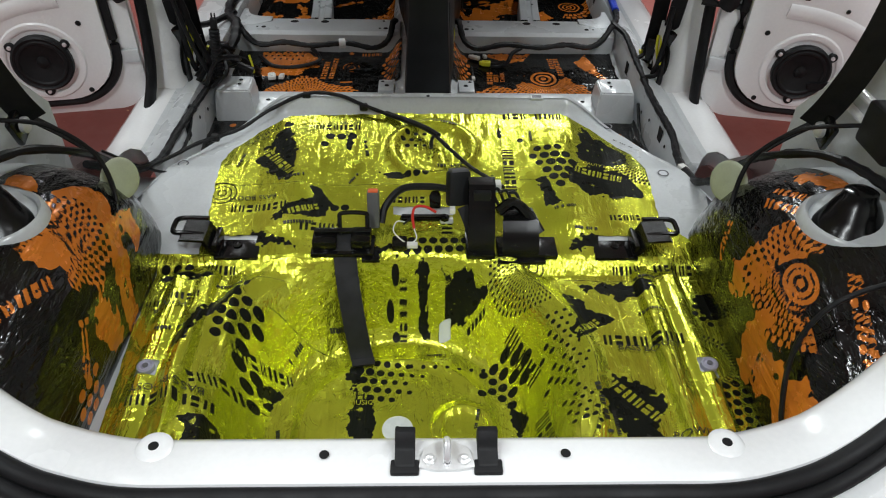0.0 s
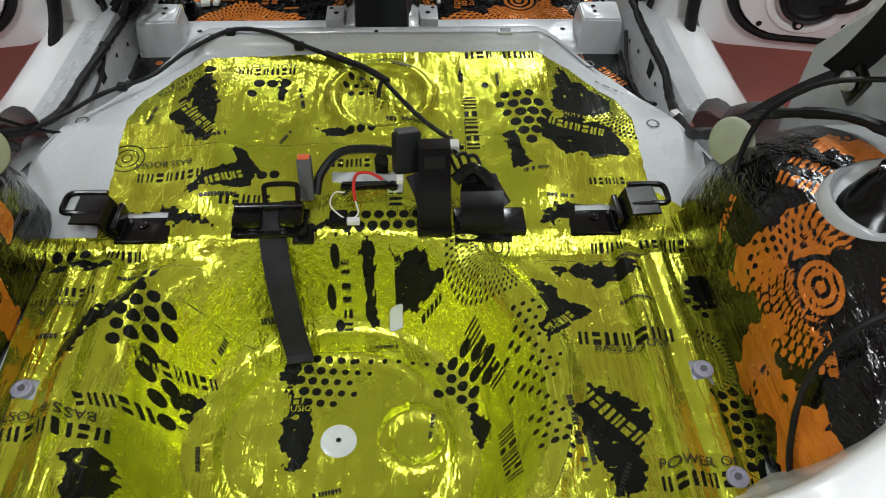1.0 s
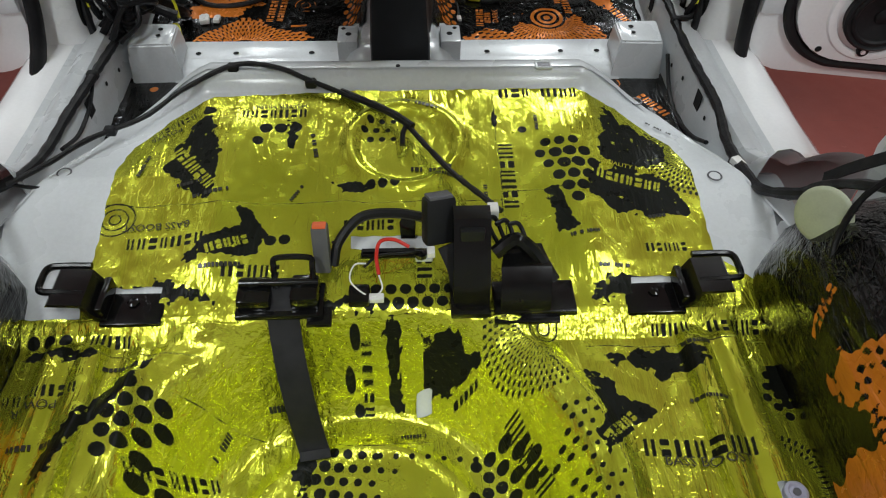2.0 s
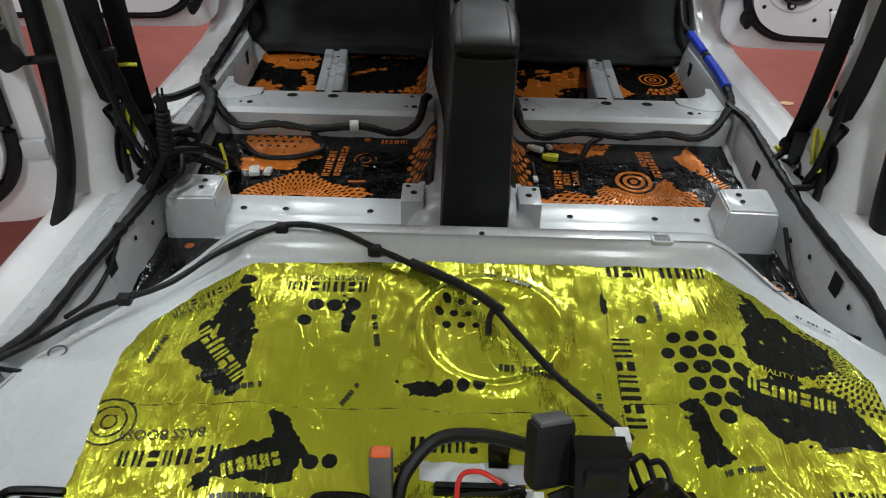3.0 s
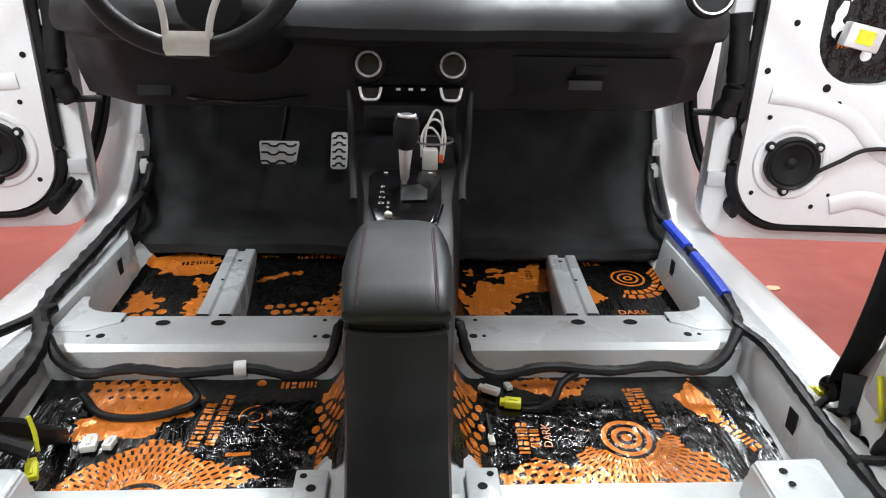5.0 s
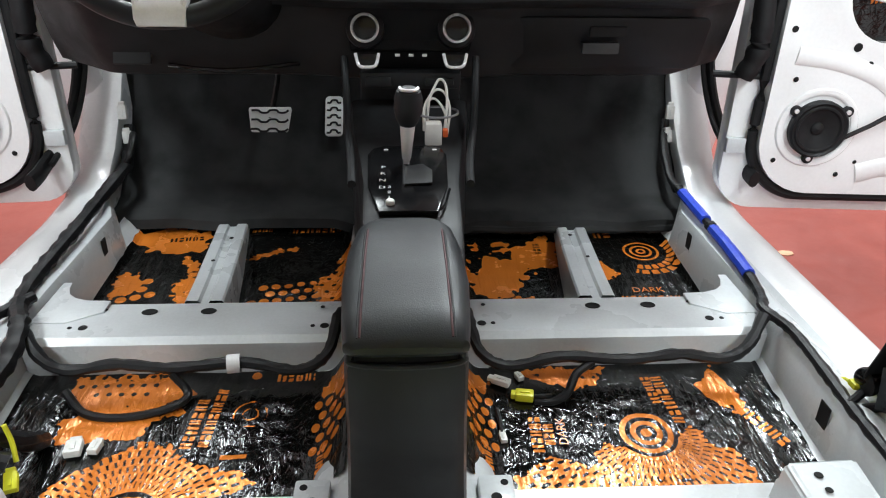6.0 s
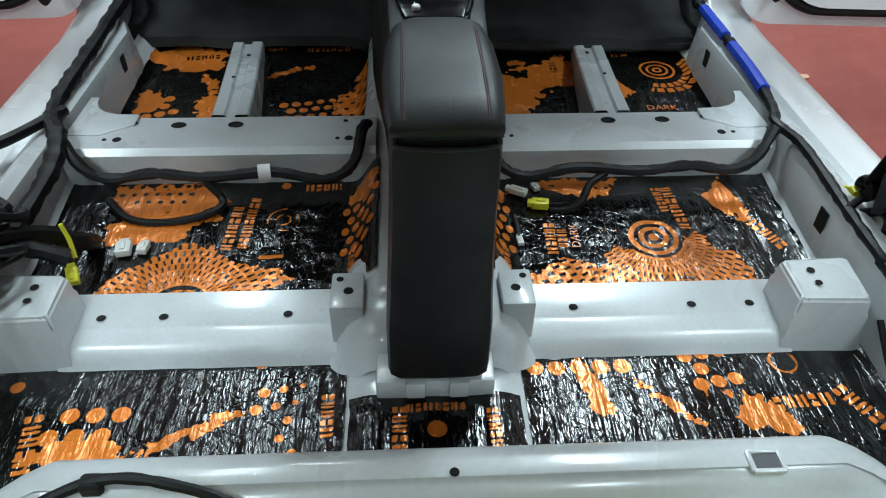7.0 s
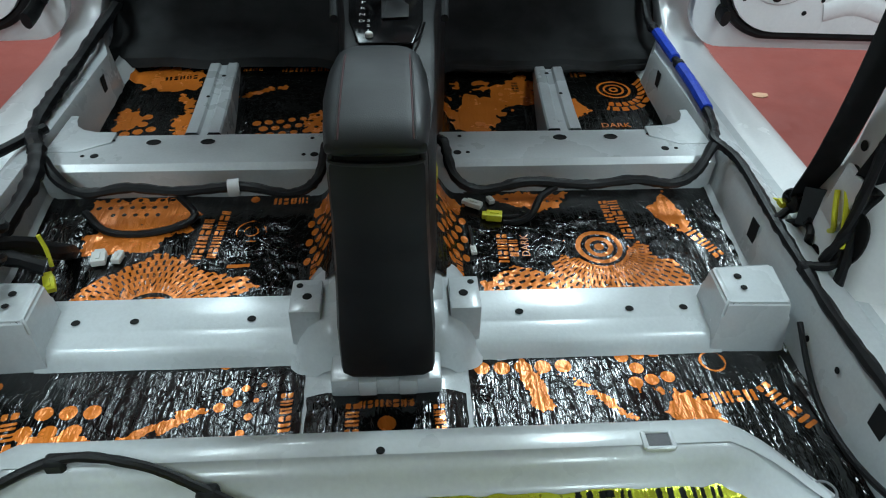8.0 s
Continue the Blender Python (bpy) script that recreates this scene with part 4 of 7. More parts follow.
    f = np.maximum(f, dots(x, y, -0.085, 1.075, 0, 2, 0.026, 0.009))
    f = np.maximum(f, blob(x, y, -0.01, 1.08, 0.012, 0.035, 0, 0.6, 33))
    f = np.maximum(f, bars(x, y, -0.45, 1.078, (0.6, 0.4, 0.7, 0.6), 0.019, 180))
    seams = np.maximum(0.0012 - np.abs(y - 1.052 - 0.003 * vnoise(x, y, 18, 3)) - 0.05 * (np.abs(x) < 0.3), 0.0010 - np.abs(y - 0.985 - 0.003 * vnoise(x, y, 25, 3) - 0.05 * np.abs(x + 0.05)) - 0.1 * (np.abs(x + 0.15) > 0.2))
    seams = np.maximum(seams, 0.0010 - np.abs(x - 0.472 - 0.006 * vnoise(y, y, 14, 5)) - 0.1 * (y > 1.04))
    seams = np.maximum(seams, 0.0010 - np.abs(np.hypot((x + 0.05) * np.where(x < -0.05, 0.88, 1), y - 0.80) - 0.372 - 0.004 * vnoise(x, y, 16, 8)) - 0.1 * (x < 0.05))
    return np.maximum(f, seams)


def boot_cut(x, y):
    f = poly_field(x, y, [(-0.55, 0.47), (0.56, 0.47), (0.598, 0.70), (0.606, 0.95), (0.605, 1.116), (-0.592, 1.112), (-0.59, 0.9), (-0.575, 0.70)])
    f = np.minimum(f, np.hypot(x + 0.062, y - 0.80) - 0.030)
    f = np.minimum(f, -slab(x, y, 0.515, 0.555, 0.777, 0.811))
    f = np.minimum(f, -slab(x, y, -0.545, -0.505, 0.775, 0.810))
    f = np.minimum(f, -slab(x, y, 0.028, 0.055, 1.035, 1.06))
    return f + 0.0015 * vnoise(x, y, 60, 2)


field_sheet("foil", M_YELLOW, boot, -0.60, 0.61, 0.47, 1.122, 0.0026, over(boot_height, 0.0065), boot_cut, boot_ink, wavy=0.0011)
BOOT = over(boot_height, 0.0082)
lettering("BASS BOOST", M_INK, boot, pose(0.436, 0.850, 0, 0, 0, -5), 0.021, BOOT)
lettering("POWER OF", M_INK, boot, pose(0.486, 0.640, 0, 0, 0, -6), 0.022, BOOT)
lettering("BASS BOOST", M_INK, boot, pose(-0.478, 0.752, 0, 0, 0, 190), 0.022, BOOT)
lettering("POWER", M_INK, boot, pose(-0.53, 0.962, 0, 0, 0, 188), 0.020, BOOT)
lettering("MUSIC", M_INK_Y, boot, pose(-0.142, 0.866, 0, 0, 0, 0), 0.018, BOOT)
for px, py in ((0.535, 0.794), (-0.525, 0.792), (0.53, 0.612)):
    stud = thing("plastic_grommet", "round grey plastic grommet in the boot floor", "grommet", "floor grommets", at=pose(px, py, float(boot_height(np.array(px), np.array(py)))))
    part("rim", lathe([(0.016, 0), (0.016, 0.010), (0.012, 0.012), (0.009, 0.009), (0.007, 0.010), (0.0, 0.010)], 20), worn("grommet_grey", (0.33, 0.33, 0.42), 0.4), stud)
    part("centre", lathe([(0.0055, 0.0098), (0.0055, 0.012), (0, 0.0122)], 14), M_GREY, stud)
hub = thing("well_hub", "pale steel hub disc with a centre hole in the spare-wheel well", "hub", at=pose(-0.062, 0.80, 0.302))
part("disc", lathe([(0.034, 0.0), (0.032, 0.006), (0.026, 0.008), (0.006, 0.008), (0.0045, 0.006), (0, 0.006)], 32), M_STEEL, hub)
# black disc on the uncut hub, for the shade in its bore
part("bore_shade", lathe([(0, 0.0088), (0.0045, 0.0088)], 12), M_SHADE_AND_PATCH, hub)

def dark_sheet(label, x0, x1, y0, y1, ink, height=cabin_height, lift=0.0035, cut=None, res=0.003, wavy=0.0016, place=None):
    t = thing("deadening_sheet", label, "sheet", FOIL)
    field_sheet("foil", M_ORANGE, t, x0, x1, y0, y1, res, over(height, lift), cut or (lambda x, y: slab(x, y, x0 + 0.004, x1 - 0.004, y0 + 0.004, y1 - 0.004) + 0.002 * vnoise(x, y, 40, 3)), ink, place=place, wavy=wavy)
    return t


def mid_left(x, y):
    f = stain(x, y, [(-0.622, 2.495), (-0.46, 2.497), (-0.42, 2.46), (-0.39, 2.445), (-0.45, 2.42), (-0.395, 2.395), (-0.46, 2.38), (-0.455, 2.343), (-0.52, 2.33), (-0.60, 2.33), (-0.615, 2.39), (-0.57, 2.405), (-0.618, 2.43)], 0.007, 41)
    f = np.minimum(f, -dots(x, y, -0.54, 2.47, 6, 2, 0.023, 0.0052, 0, 0, 1.2))
    fan = stain(x, y, [(-0.60, 2.18), (-0.575, 2.235), (-0.52, 2.29), (-0.46, 2.328), (-0.41, 2.325), (-0.37, 2.29), (-0.33, 2.27), (-0.27, 2.255), (-0.24, 2.232), (-0.28, 2.21), (-0.36, 2.20), (-0.36, 2.17), (-0.60, 2.17)], 0.006, 42)
    fan = np.minimum(fan, -sunburst(x, y, -0.438, 2.165, 0.062, 0.20, 8, 58, 0, 180, 0.36))
    fan = np.minimum(fan, -rings(x, y, -0.438, 2.165, (0.025, 0.052), 0.010))
    f = np.maximum(f, fan)
    f = np.maximum(f, bars(x, y, -0.345, 2.385, BRAND + SHORT[:2], 0.019, 86))
    f = np.maximum(f, bars(x, y, -0.375, 2.37, BRAND, 0.021, 86))
    f = np.maximum(f, rings(x, y, -0.280, 2.388, (0.030,), 0.004) - 0.004 * np.abs(vnoise(x, y, 40, 2)))
    f = np.maximum(f, rings(x, y, -0.280, 2.388, (0.014,), 0.004) - 0.003 * np.abs(vnoise(x, y, 50, 3)))
    f = np.maximum(f, slab(x, y, -0.315, -0.270, 2.286, 2.296))
    f = np.maximum(f, dots(x, y, -0.285, 2.49, 1, 0, 0.03, 0.0095))
    return np.maximum(f, bars(x, y, -0.205, 2.485, SHORT, 0.020, 0))


def mid_right(x, y):
    f = rings(x, y, 0.434, 2.322, (0.005, 0.024, 0.043), 0.010)
    fan = stain(x, y, [(0.18, 2.18), (0.18, 2.225), (0.25, 2.275), (0.32, 2.255), (0.35, 2.295), (0.40, 2.29), (0.47, 2.29), (0.52, 2.345), (0.545, 2.30), (0.598, 2.255), (0.59, 2.18)], 0.007, 44)
    fan = np.minimum(fan, -sunburst(x, y, 0.434, 2.322, 0.060, 0.26, 11, 62, 150, 390, 0.36))
    fan = np.minimum(fan, np.hypot(x - 0.434, y - 2.322) - 0.056)
    f = np.maximum(f, fan)
    f = np.maximum(f, stain(x, y, [(0.222, 2.494), (0.40, 2.497), (0.375, 2.455), (0.328, 2.433), (0.29, 2.445), (0.25, 2.47)], 0.007, 45))
    f = np.minimum(f, -dots(x, y, 0.35, 2.468, 3, 1, 0.022, 0.004, 0, 0, 1.0))
    f = np.maximum(f, stain(x, y, [(0.566, 2.44), (0.60, 2.46), (0.595, 2.49), (0.615, 2.495), (0.63, 2.44), (0.645, 2.39), (0.624, 2.36), (0.595, 2.40)], 0.007, 46))
    f = np.maximum(f, bars(x, y, 0.499, 2.405, BRAND, 0.022, 95))
    f = np.maximum(f, bars(x, y, 0.474, 2.43, SHORT, 0.018, 95))
    f = np.maximum(f, bars(x, y, 0.235, 2.325, SHORT, 0.021, 88))
    f = np.maximum(f, bars(x, y, 0.258, 2.325, (0.6, 0.5, 0.3, 0.5), 0.018, 88))
    f = np.maximum(f, bars(x, y, 0.655, 2.33, SHORT, 0.024, -62))
    return np.maximum(f, rings(x, y, 0.352, 2.35, (0.014,), 0.003) - 0.003 * np.abs(vnoise(x, y, 50, 3)))


def front_left(x, y):
    f = blob(x, y, -0.60, 3.09, 0.10, 0.07, -10, 0.5, 51)
    f = np.maximum(f, stain(x, y, [(-0.56, 3.02), (-0.52, 3.0), (-0.50, 2.90), (-0.485, 2.80), (-0.53, 2.80), (-0.555, 2.86), (-0.54, 2.94)], 0.012, 52))
    f = np.minimum(f, -bars(x, y, -0.585, 3.12, SHORT, 0.022, 8))
    f = np.maximum(f, dots(x, y, -0.66, 2.86, 3, 3, 0.032, 0.013, 20))
    f = np.maximum(f, blob(x, y, -0.67, 2.90, 0.03, 0.05, 0, 0.5, 53))
    g = stain(x, y, [(-0.135, 3.03), (-0.135, 2.80), (-0.20, 2.80), (-0.225, 2.86), (-0.205, 2.91), (-0.17, 2.93), (-0.16, 3.0)], 0.010, 54)
    f = np.maximum(f, np.minimum(g, -dots(x, y, -0.17, 2.88, 3, 6, 0.03, 0.006)))
    f = np.maximum(f, dots(x, y, -0.27, 2.82, 5, 4, 0.03, 0.012, 10, 0.3, 1.5))
    f = np.maximum(f, bars(x, y, -0.24, 3.165, BRAND, 0.024, 2))
    f = np.maximum(f, bars(x, y, -0.39, 3.165, (0.6, 0.4, 0.7, 0.6), 0.018, 2))
    return np.maximum(f, blob(x, y, -0.34, 3.04, 0.06, 0.012, 20, 0.9, 55))


def front_right(x, y):
    f = blob(x, y, 0.35, 3.02, 0.062, 0.062, 0, 0.7, 61)
    f = np.minimum(f, -bars(x, y, 0.36, 3.05, (0.5, 0.5, 0.5, 0.5), 0.02, 90))
    f = np.maximum(f, blob(x, y, 0.235, 2.92, 0.07, 0.09, 0, 0.95, 62))
    f = np.maximum(f, rings(x, y, 0.640, 3.03, (0.010, 0.027, 0.045), 0.0065))
    f = np.maximum(f, sunburst(x, y, 0.635, 3.03, 0.07, 0.12, 2, 26, 250, 30, 0.7))
    f = np.maximum(f, bars(x, y, 0.60, 2.80, BRAND, 0.026, 0))
    f = np.maximum(f, bars(x, y, 0.555, 3.12, (0.7, 0.7), 0.028, 0))
    return np.maximum(f, blob(x, y, 0.515, 2.93, 0.03, 0.04, 0, 0.5, 63))


def rear_left(x, y):
    f = dots(x, y, -0.532, 1.925, 2, 2, 0.038, 0.014)
    f = np.maximum(f, bars(x, y, -0.595, 1.915, SHORT, 0.026, 100))
    f = np.maximum(f, blob(x, y, -0.52, 1.895, 0.06, 0.02, 0, 0.5, 71))
    f = np.maximum(f, np.minimum(blob(x, y, -0.37, 1.925, 0.07, 0.012, 25, 0.7, 72), 1))
    f = np.maximum(f, dots(x, y, -0.245, 1.97, 2, 6, 0.03, 0.0095, 12, 0.5, 1.5))
    f = np.maximum(f, bars(x, y, -0.165, 1.95, SHORT, 0.020, 92))
    return np.maximum(f, dots(x, y, -0.65, 2.02, 1, 0, 0.04, 0.011))


def rear_right(x, y):
    f = dots(x, y, 0.235, 2.03, 4, 1, 0.036, 0.0145)
    f = np.maximum(f, blob(x, y, 0.25, 1.99, 0.02, 0.05, 10, 0.4, 75))
    f = np.maximum(f, dots(x, y, 0.435, 2.02, 3, 3, 0.030, 0.0125, 10, 0.0, 1.0))
    f = np.maximum(f, blob(x, y, 0.36, 1.955, 0.05, 0.008, -45, 0.7, 76))
    f = np.maximum(f, blob(x, y, 0.50, 1.93, 0.05, 0.03, -30, 0.6, 77))
    f = np.maximum(f, bars(x, y, 0.575, 1.95, SHORT, 0.024, 184))
    f = np.maximum(f, bars(x, y, 0.665, 1.93, SHORT, 0.026, 120))
    return np.maximum(f, rings(x, y, 0.575, 2.03, (0.022,), 0.006) - 0.003 * np.abs(vnoise(x, y, 40, 2)))


def centre(x, y):
    f = bars(x, y, -0.055, 1.905, SHORT, 0.022, 90)
    f = np.maximum(f, dots(x, y, 0.0, 1.905, 1, 1, 0.036, 0.0145))
    f = np.maximum(f, bars(x, y, 0.085, 1.905, SHORT, 0.018, 92))
    return np.maximum(f, bars(x, y, 0.0, 1.945, BRAND, 0.016, 0))


dark_sheet("black foil sheet with orange print in the floor hollow", -0.715, -0.165, 2.185, 2.508, mid_left)
mr = dark_sheet("black foil sheet with orange target print in the floor hollow", 0.165, 0.715, 2.185, 2.508, mid_right)
lettering("DARK", M_INK_O, mr, pose(0.282, 2.328, 0, 0, 0, 88), 0.024, over(cabin_height, 0.0052))
dark_sheet("black foil sheet with orange print ahead of the crossmember", -0.725, -0.13, 2.64, 3.26, front_left)
fr = dark_sheet("black foil sheet with orange print ahead of the crossmember", 0.13, 0.725, 2.64, 3.26, front_right)
lettering("DARK", M_INK_O, fr, pose(0.60, 2.835, 0, 0, 0, 0), 0.030, over(cabin_height, 0.0052))
dark_sheet("glossy black foil sheet with orange print in the rear footwell", -0.72, -0.135, 1.74, 2.065, rear_left)
dark_sheet("glossy black foil sheet with orange print in the rear footwell", 0.135, 0.72, 1.74, 2.065, rear_right)
dark_sheet("glossy black foil strip with orange print across the tunnel", -0.135, 0.135, 1.78, 1.975, centre)
for s in (-1, 1):
    def flank(x, y, s=s):
        f = dots(x, y, 0.055, 2.32, 3, 9, 0.028, 0.0105, 0, 0.0, 1.2)
        return np.maximum(f, np.maximum(blob(x, y, 0.05, 2.45, 0.04, 0.035, 0, 0.5, 81 + s), bars(x, y, 0.075, 2.25, SHORT, 0.018, 90)))
    dark_sheet("black foil strip with orange dots on the tunnel side", 0.0, 0.12, 2.17, 2.50, flank, lambda x, y: 0 * x, 0.0,
               place=lambda u, v, w, s=s: np.stack([s * (0.088 + 0.72 * u), v, cabin_height(0.086 + 0.72 * u, v) + 0.004 + w], -1))


# foil over the wheel arches
def arch_place(s):
    def place(u, v, w):
        a, k = u / 0.38, v / 0.06
        g = arch_grid(a.reshape(-1)).reshape(*a.shape, 8, 3)
        i = np.clip(np.floor(k).astype(int), 0, 6)
        f = (k - i)[..., None]
        lo = np.take_along_axis(g, i[..., None, None].repeat(3, -1), -2)[..., 0, :]
        hi = np.take_along_axis(g, (i + 1)[..., None, None].repeat(3, -1), -2)[..., 0, :]
        p = lo * (1 - f) + hi * f
        p[..., 0] -= 0.004 + w
        p[..., 2] += 0.004 * (k < 4.5)
        p[..., 1] += 0.004 * np.cos(a)
        p[..., 0] *= s
        return p
    return place


def unrolled(s, u, v):
    p = arch_place(1)(u, v, 0 * u)
    return p[..., 1], p[..., 2] + np.maximum(p[..., 0] - 0.60, 0)


def arch_right(u, v):
    x, y = unrolled(1, u, v)
    f = rings(x, y, 0.765, 0.765, (0.005, 0.022, 0.036), 0.009)
    band = np.minimum(blob(x, y, 0.86, 0.75, 0.045, 0.12, 12, 0.35, 91), np.hypot(x - 0.765, y - 0.765) - 0.05)
    f = np.maximum(f, np.minimum(band, -sunburst(x, y, 0.765, 0.765, 0.06, 0.15, 6, 40, 0, 0, 0.45)))
    f = np.maximum(f, sunburst(x, y, 0.765, 0.765, 0.045, 0.125, 5, 44, 200, 330, 0.62))
    low = blob(x, y, 0.72, 0.58, 0.075, 0.085, 0, 0.45, 92)
    f = np.maximum(f, np.minimum(low, -bars(x, y, 0.735, 0.565, SHORT, 0.020, 92)))
    f = np.maximum(f, blob(x, y, 0.62, 0.60, 0.05, 0.05, 0, 0.5, 93))
    f = np.maximum(f, bars(x, y, 0.67, 0.83, BRAND, 0.030, 30))
    f = np.maximum(f, bars(x, y, 0.63, 0.865, BRAND, 0.022, 30))
    f = np.maximum(f, bars(x, y, 0.93, 0.83, SHORT, 0.028, 140))
    f = np.maximum(f, bars(x, y, 0.965, 0.86, SHORT, 0.024, 140))
    f = np.maximum(f, bars(x, y, 0.985, 0.66, SHORT, 0.020, 60))
    f = np.maximum(f, blob(x, y, 0.97, 0.95, 0.05, 0.03, 0, 0.6, 94))
    return np.maximum(f, blob(x, y, 1.02, 0.90, 0.02, 0.03, 0, 0.6, 95))


def arch_left(u, v):
    x, y = unrolled(1, u, v)
    fan = blob(x, y, 0.90, 0.76, 0.10, 0.12, 0, 0.35, 96)
    fan = np.minimum(fan, -sunburst(x, y, 0.80, 0.79, 0.05, 0.17, 8, 46, 0, 0, 0.5))
    f = np.maximum(fan, blob(x, y, 0.83, 0.60, 0.035, 0.08, 20, 0.4, 97))
    f = np.maximum(f, np.minimum(blob(x, y, 0.93, 0.58, 0.035, 0.09, -8, 0.35, 98), -bars(x, y, 0.93, 0.59, SHORT, 0.016, 88)))
    f = np.maximum(f, bars(x, y, 0.74, 0.62, SHORT, 0.026, 60))
    f = np.maximum(f, bars(x, y, 0.70, 0.80, BRAND, 0.030, 150))
    f = np.maximum(f, blob(x, y, 1.03, 0.66, 0.03, 0.04, 0, 0.5, 99))
    f = np.maximum(f, blob(x, y, 0.95, 0.92, 0.06, 0.04, 0, 0.6, 100))
    return np.maximum(f, dots(x, y, 0.70, 0.53, 2, 3, 0.03, 0.012))


for s, ink_of in ((-1, arch_left), (1, arch_right)):
    def arch_cut(u, v, s=s):
        p = arch_place(1)(u, v, 0 * u)
        f = slab(u, v, 0.12, 1.10, 0.085, 0.405)
        return np.minimum(f, np.where(v < 0.26, np.hypot((p[..., 0] - 0.735) * 0.95, p[..., 1] - 0.866) - 0.083, 1.0)) + 0.003 * vnoise(u, v, 25, 4)
    dark_sheet("black foil sheet with orange target print wrapped over the wheel arch" if s > 0 else "black foil sheet with orange sunburst print wrapped over the wheel arch",
               0.08, 1.14, 0.07, 0.412, ink_of, lambda x, y: 0 * x, 0.0, arch_cut, 0.005, 0.0016, arch_place(s))

# unseen roof skin on its rails, added to block overhead light, with the windscreen and tailgate openings left free
rows = []
for y, z, w in ((0.86, 1.475, 0.60), (0.92, 1.49, 0.615), (1.1, 1.505, 0.63), (1.5, 1.515, 0.64), (1.95, 1.505, 0.64), (2.26, 1.48, 0.625), (2.34, 1.46, 0.61)):
    rows.append([(w * u, y, z - 0.05 * abs(u) ** 3) for u in np.linspace(-1, 1, 15)])
# white underside, so that the foil below mirrors something bright
part("unseen_roof_skin", thicken(loft(rows), 0.012), M_WHITE, car, "unseen pale roof skin, added to shade the cabin from above")
for side, s in SIDES:
    # rails and screen pillars are unseen too, added to carry the roof
    part("unseen_roof_rail", tube([(s * 0.60, 0.80, 1.425), (s * 0.64, 1.05, 1.45), (s * 0.66, 1.5, 1.465), (s * 0.66, 2.1, 1.455), (s * 0.635, 2.42, 1.41)], 0.035, 10), M_WHITE, car)
    part("unseen_screen_pillar", tube([(s * 0.635, 2.40, 1.41), (s * 0.72, 2.95, 1.28), (s * 0.81, 3.42, 1.13)], 0.032, 10), M_WHITE, car)
# unseen plate, added to stop lamp light leaking in between carpet and dash
part("light_stop_bulkhead", box((-0.86, 3.635, 0.25), (0.86, 3.66, 1.19), 0.004), M_STEEL, car)


# ---- boot sill fittings ----
def sill_y(x):
    return 0.400 + 0.30 * max(0, abs(x) - 0.36) ** 1.6 * 2.4


def sill_up(x):
    return 0.35 * max(0, abs(x) - 0.50) ** 1.5 * 3


seal = thing("tailgate_seal", "black rubber tailgate seal running along the boot sill", "seal")
for nm, dy, z, r in (("bulb", -0.017, 0.741, 0.0125), ("lip", -0.038, 0.729, 0.0115)):
    pts = [(x, sill_y(x) + dy, z + sill_up(x)) for x in np.linspace(-0.70, 0.70, 29)]
    pts = [(-0.745, 0.53 + dy, 1.02), (-0.735, 0.515 + dy, 0.93)] + pts + [(0.735, 0.515 + dy, 0.93), (0.745, 0.53 + dy, 1.02)]
    part(nm, tube(pts, r, 12, 3), M_RUBBER, seal)
for sx in (-0.032, 0.073):
    stop = thing("rubber_stop", "black rubber tailgate stop clipped on the sill", "stop", "tailgate stops", at=pose(sx, 0.0, 0.0))
    part("pad", extrude_poly([(0.410, 0.752), (0.462, 0.752), (0.465, 0.766), (0.460, 0.778), (0.450, 0.780), (0.443, 0.772), (0.436, 0.762), (0.414, 0.759)], 0.026, Matrix(((0, 0, 1, -0.013), (1, 0, 0, 0), (0, 1, 0, 0), (0, 0, 0, 1))), 0.003), M_RUBBER, stop)
    part("clip", box((-0.018, 0.405, 0.748), (0.018, 0.425, 0.758), 0.003), M_RUBBER, stop)
lock = thing("tailgate_striker", "bare steel striker plate with two screws on the sill", "striker", at=pose(0.021, 0.43, 0.752))
part("plate", extrude_poly([(-0.036, -0.016), (-0.015, -0.020), (0.015, -0.020), (0.036, -0.016), (0.030, 0.010), (0.012, 0.022), (-0.012, 0.022), (-0.030, 0.010)], 0.005, bevel=0.0015), M_ALU, lock)
part("loop", tube([(0, -0.012, 0.004), (0, -0.012, 0.02), (0, 0.0, 0.030), (0, 0.014, 0.02), (0, 0.014, 0.004)], 0.0045, 8), M_CHROME, lock)
for bx in (-0.022, 0.022):
    part("screw", lathe([(0.008, 0.004), (0.008, 0.008), (0.004, 0.0095), (0, 0.008)], 12, pose(bx, -0.006, 0)), M_ALU, lock)

# ---- seat anchorages on the pan ----
def hb(x, y):
    return float(boot_height(np.array(x), np.array(y)))


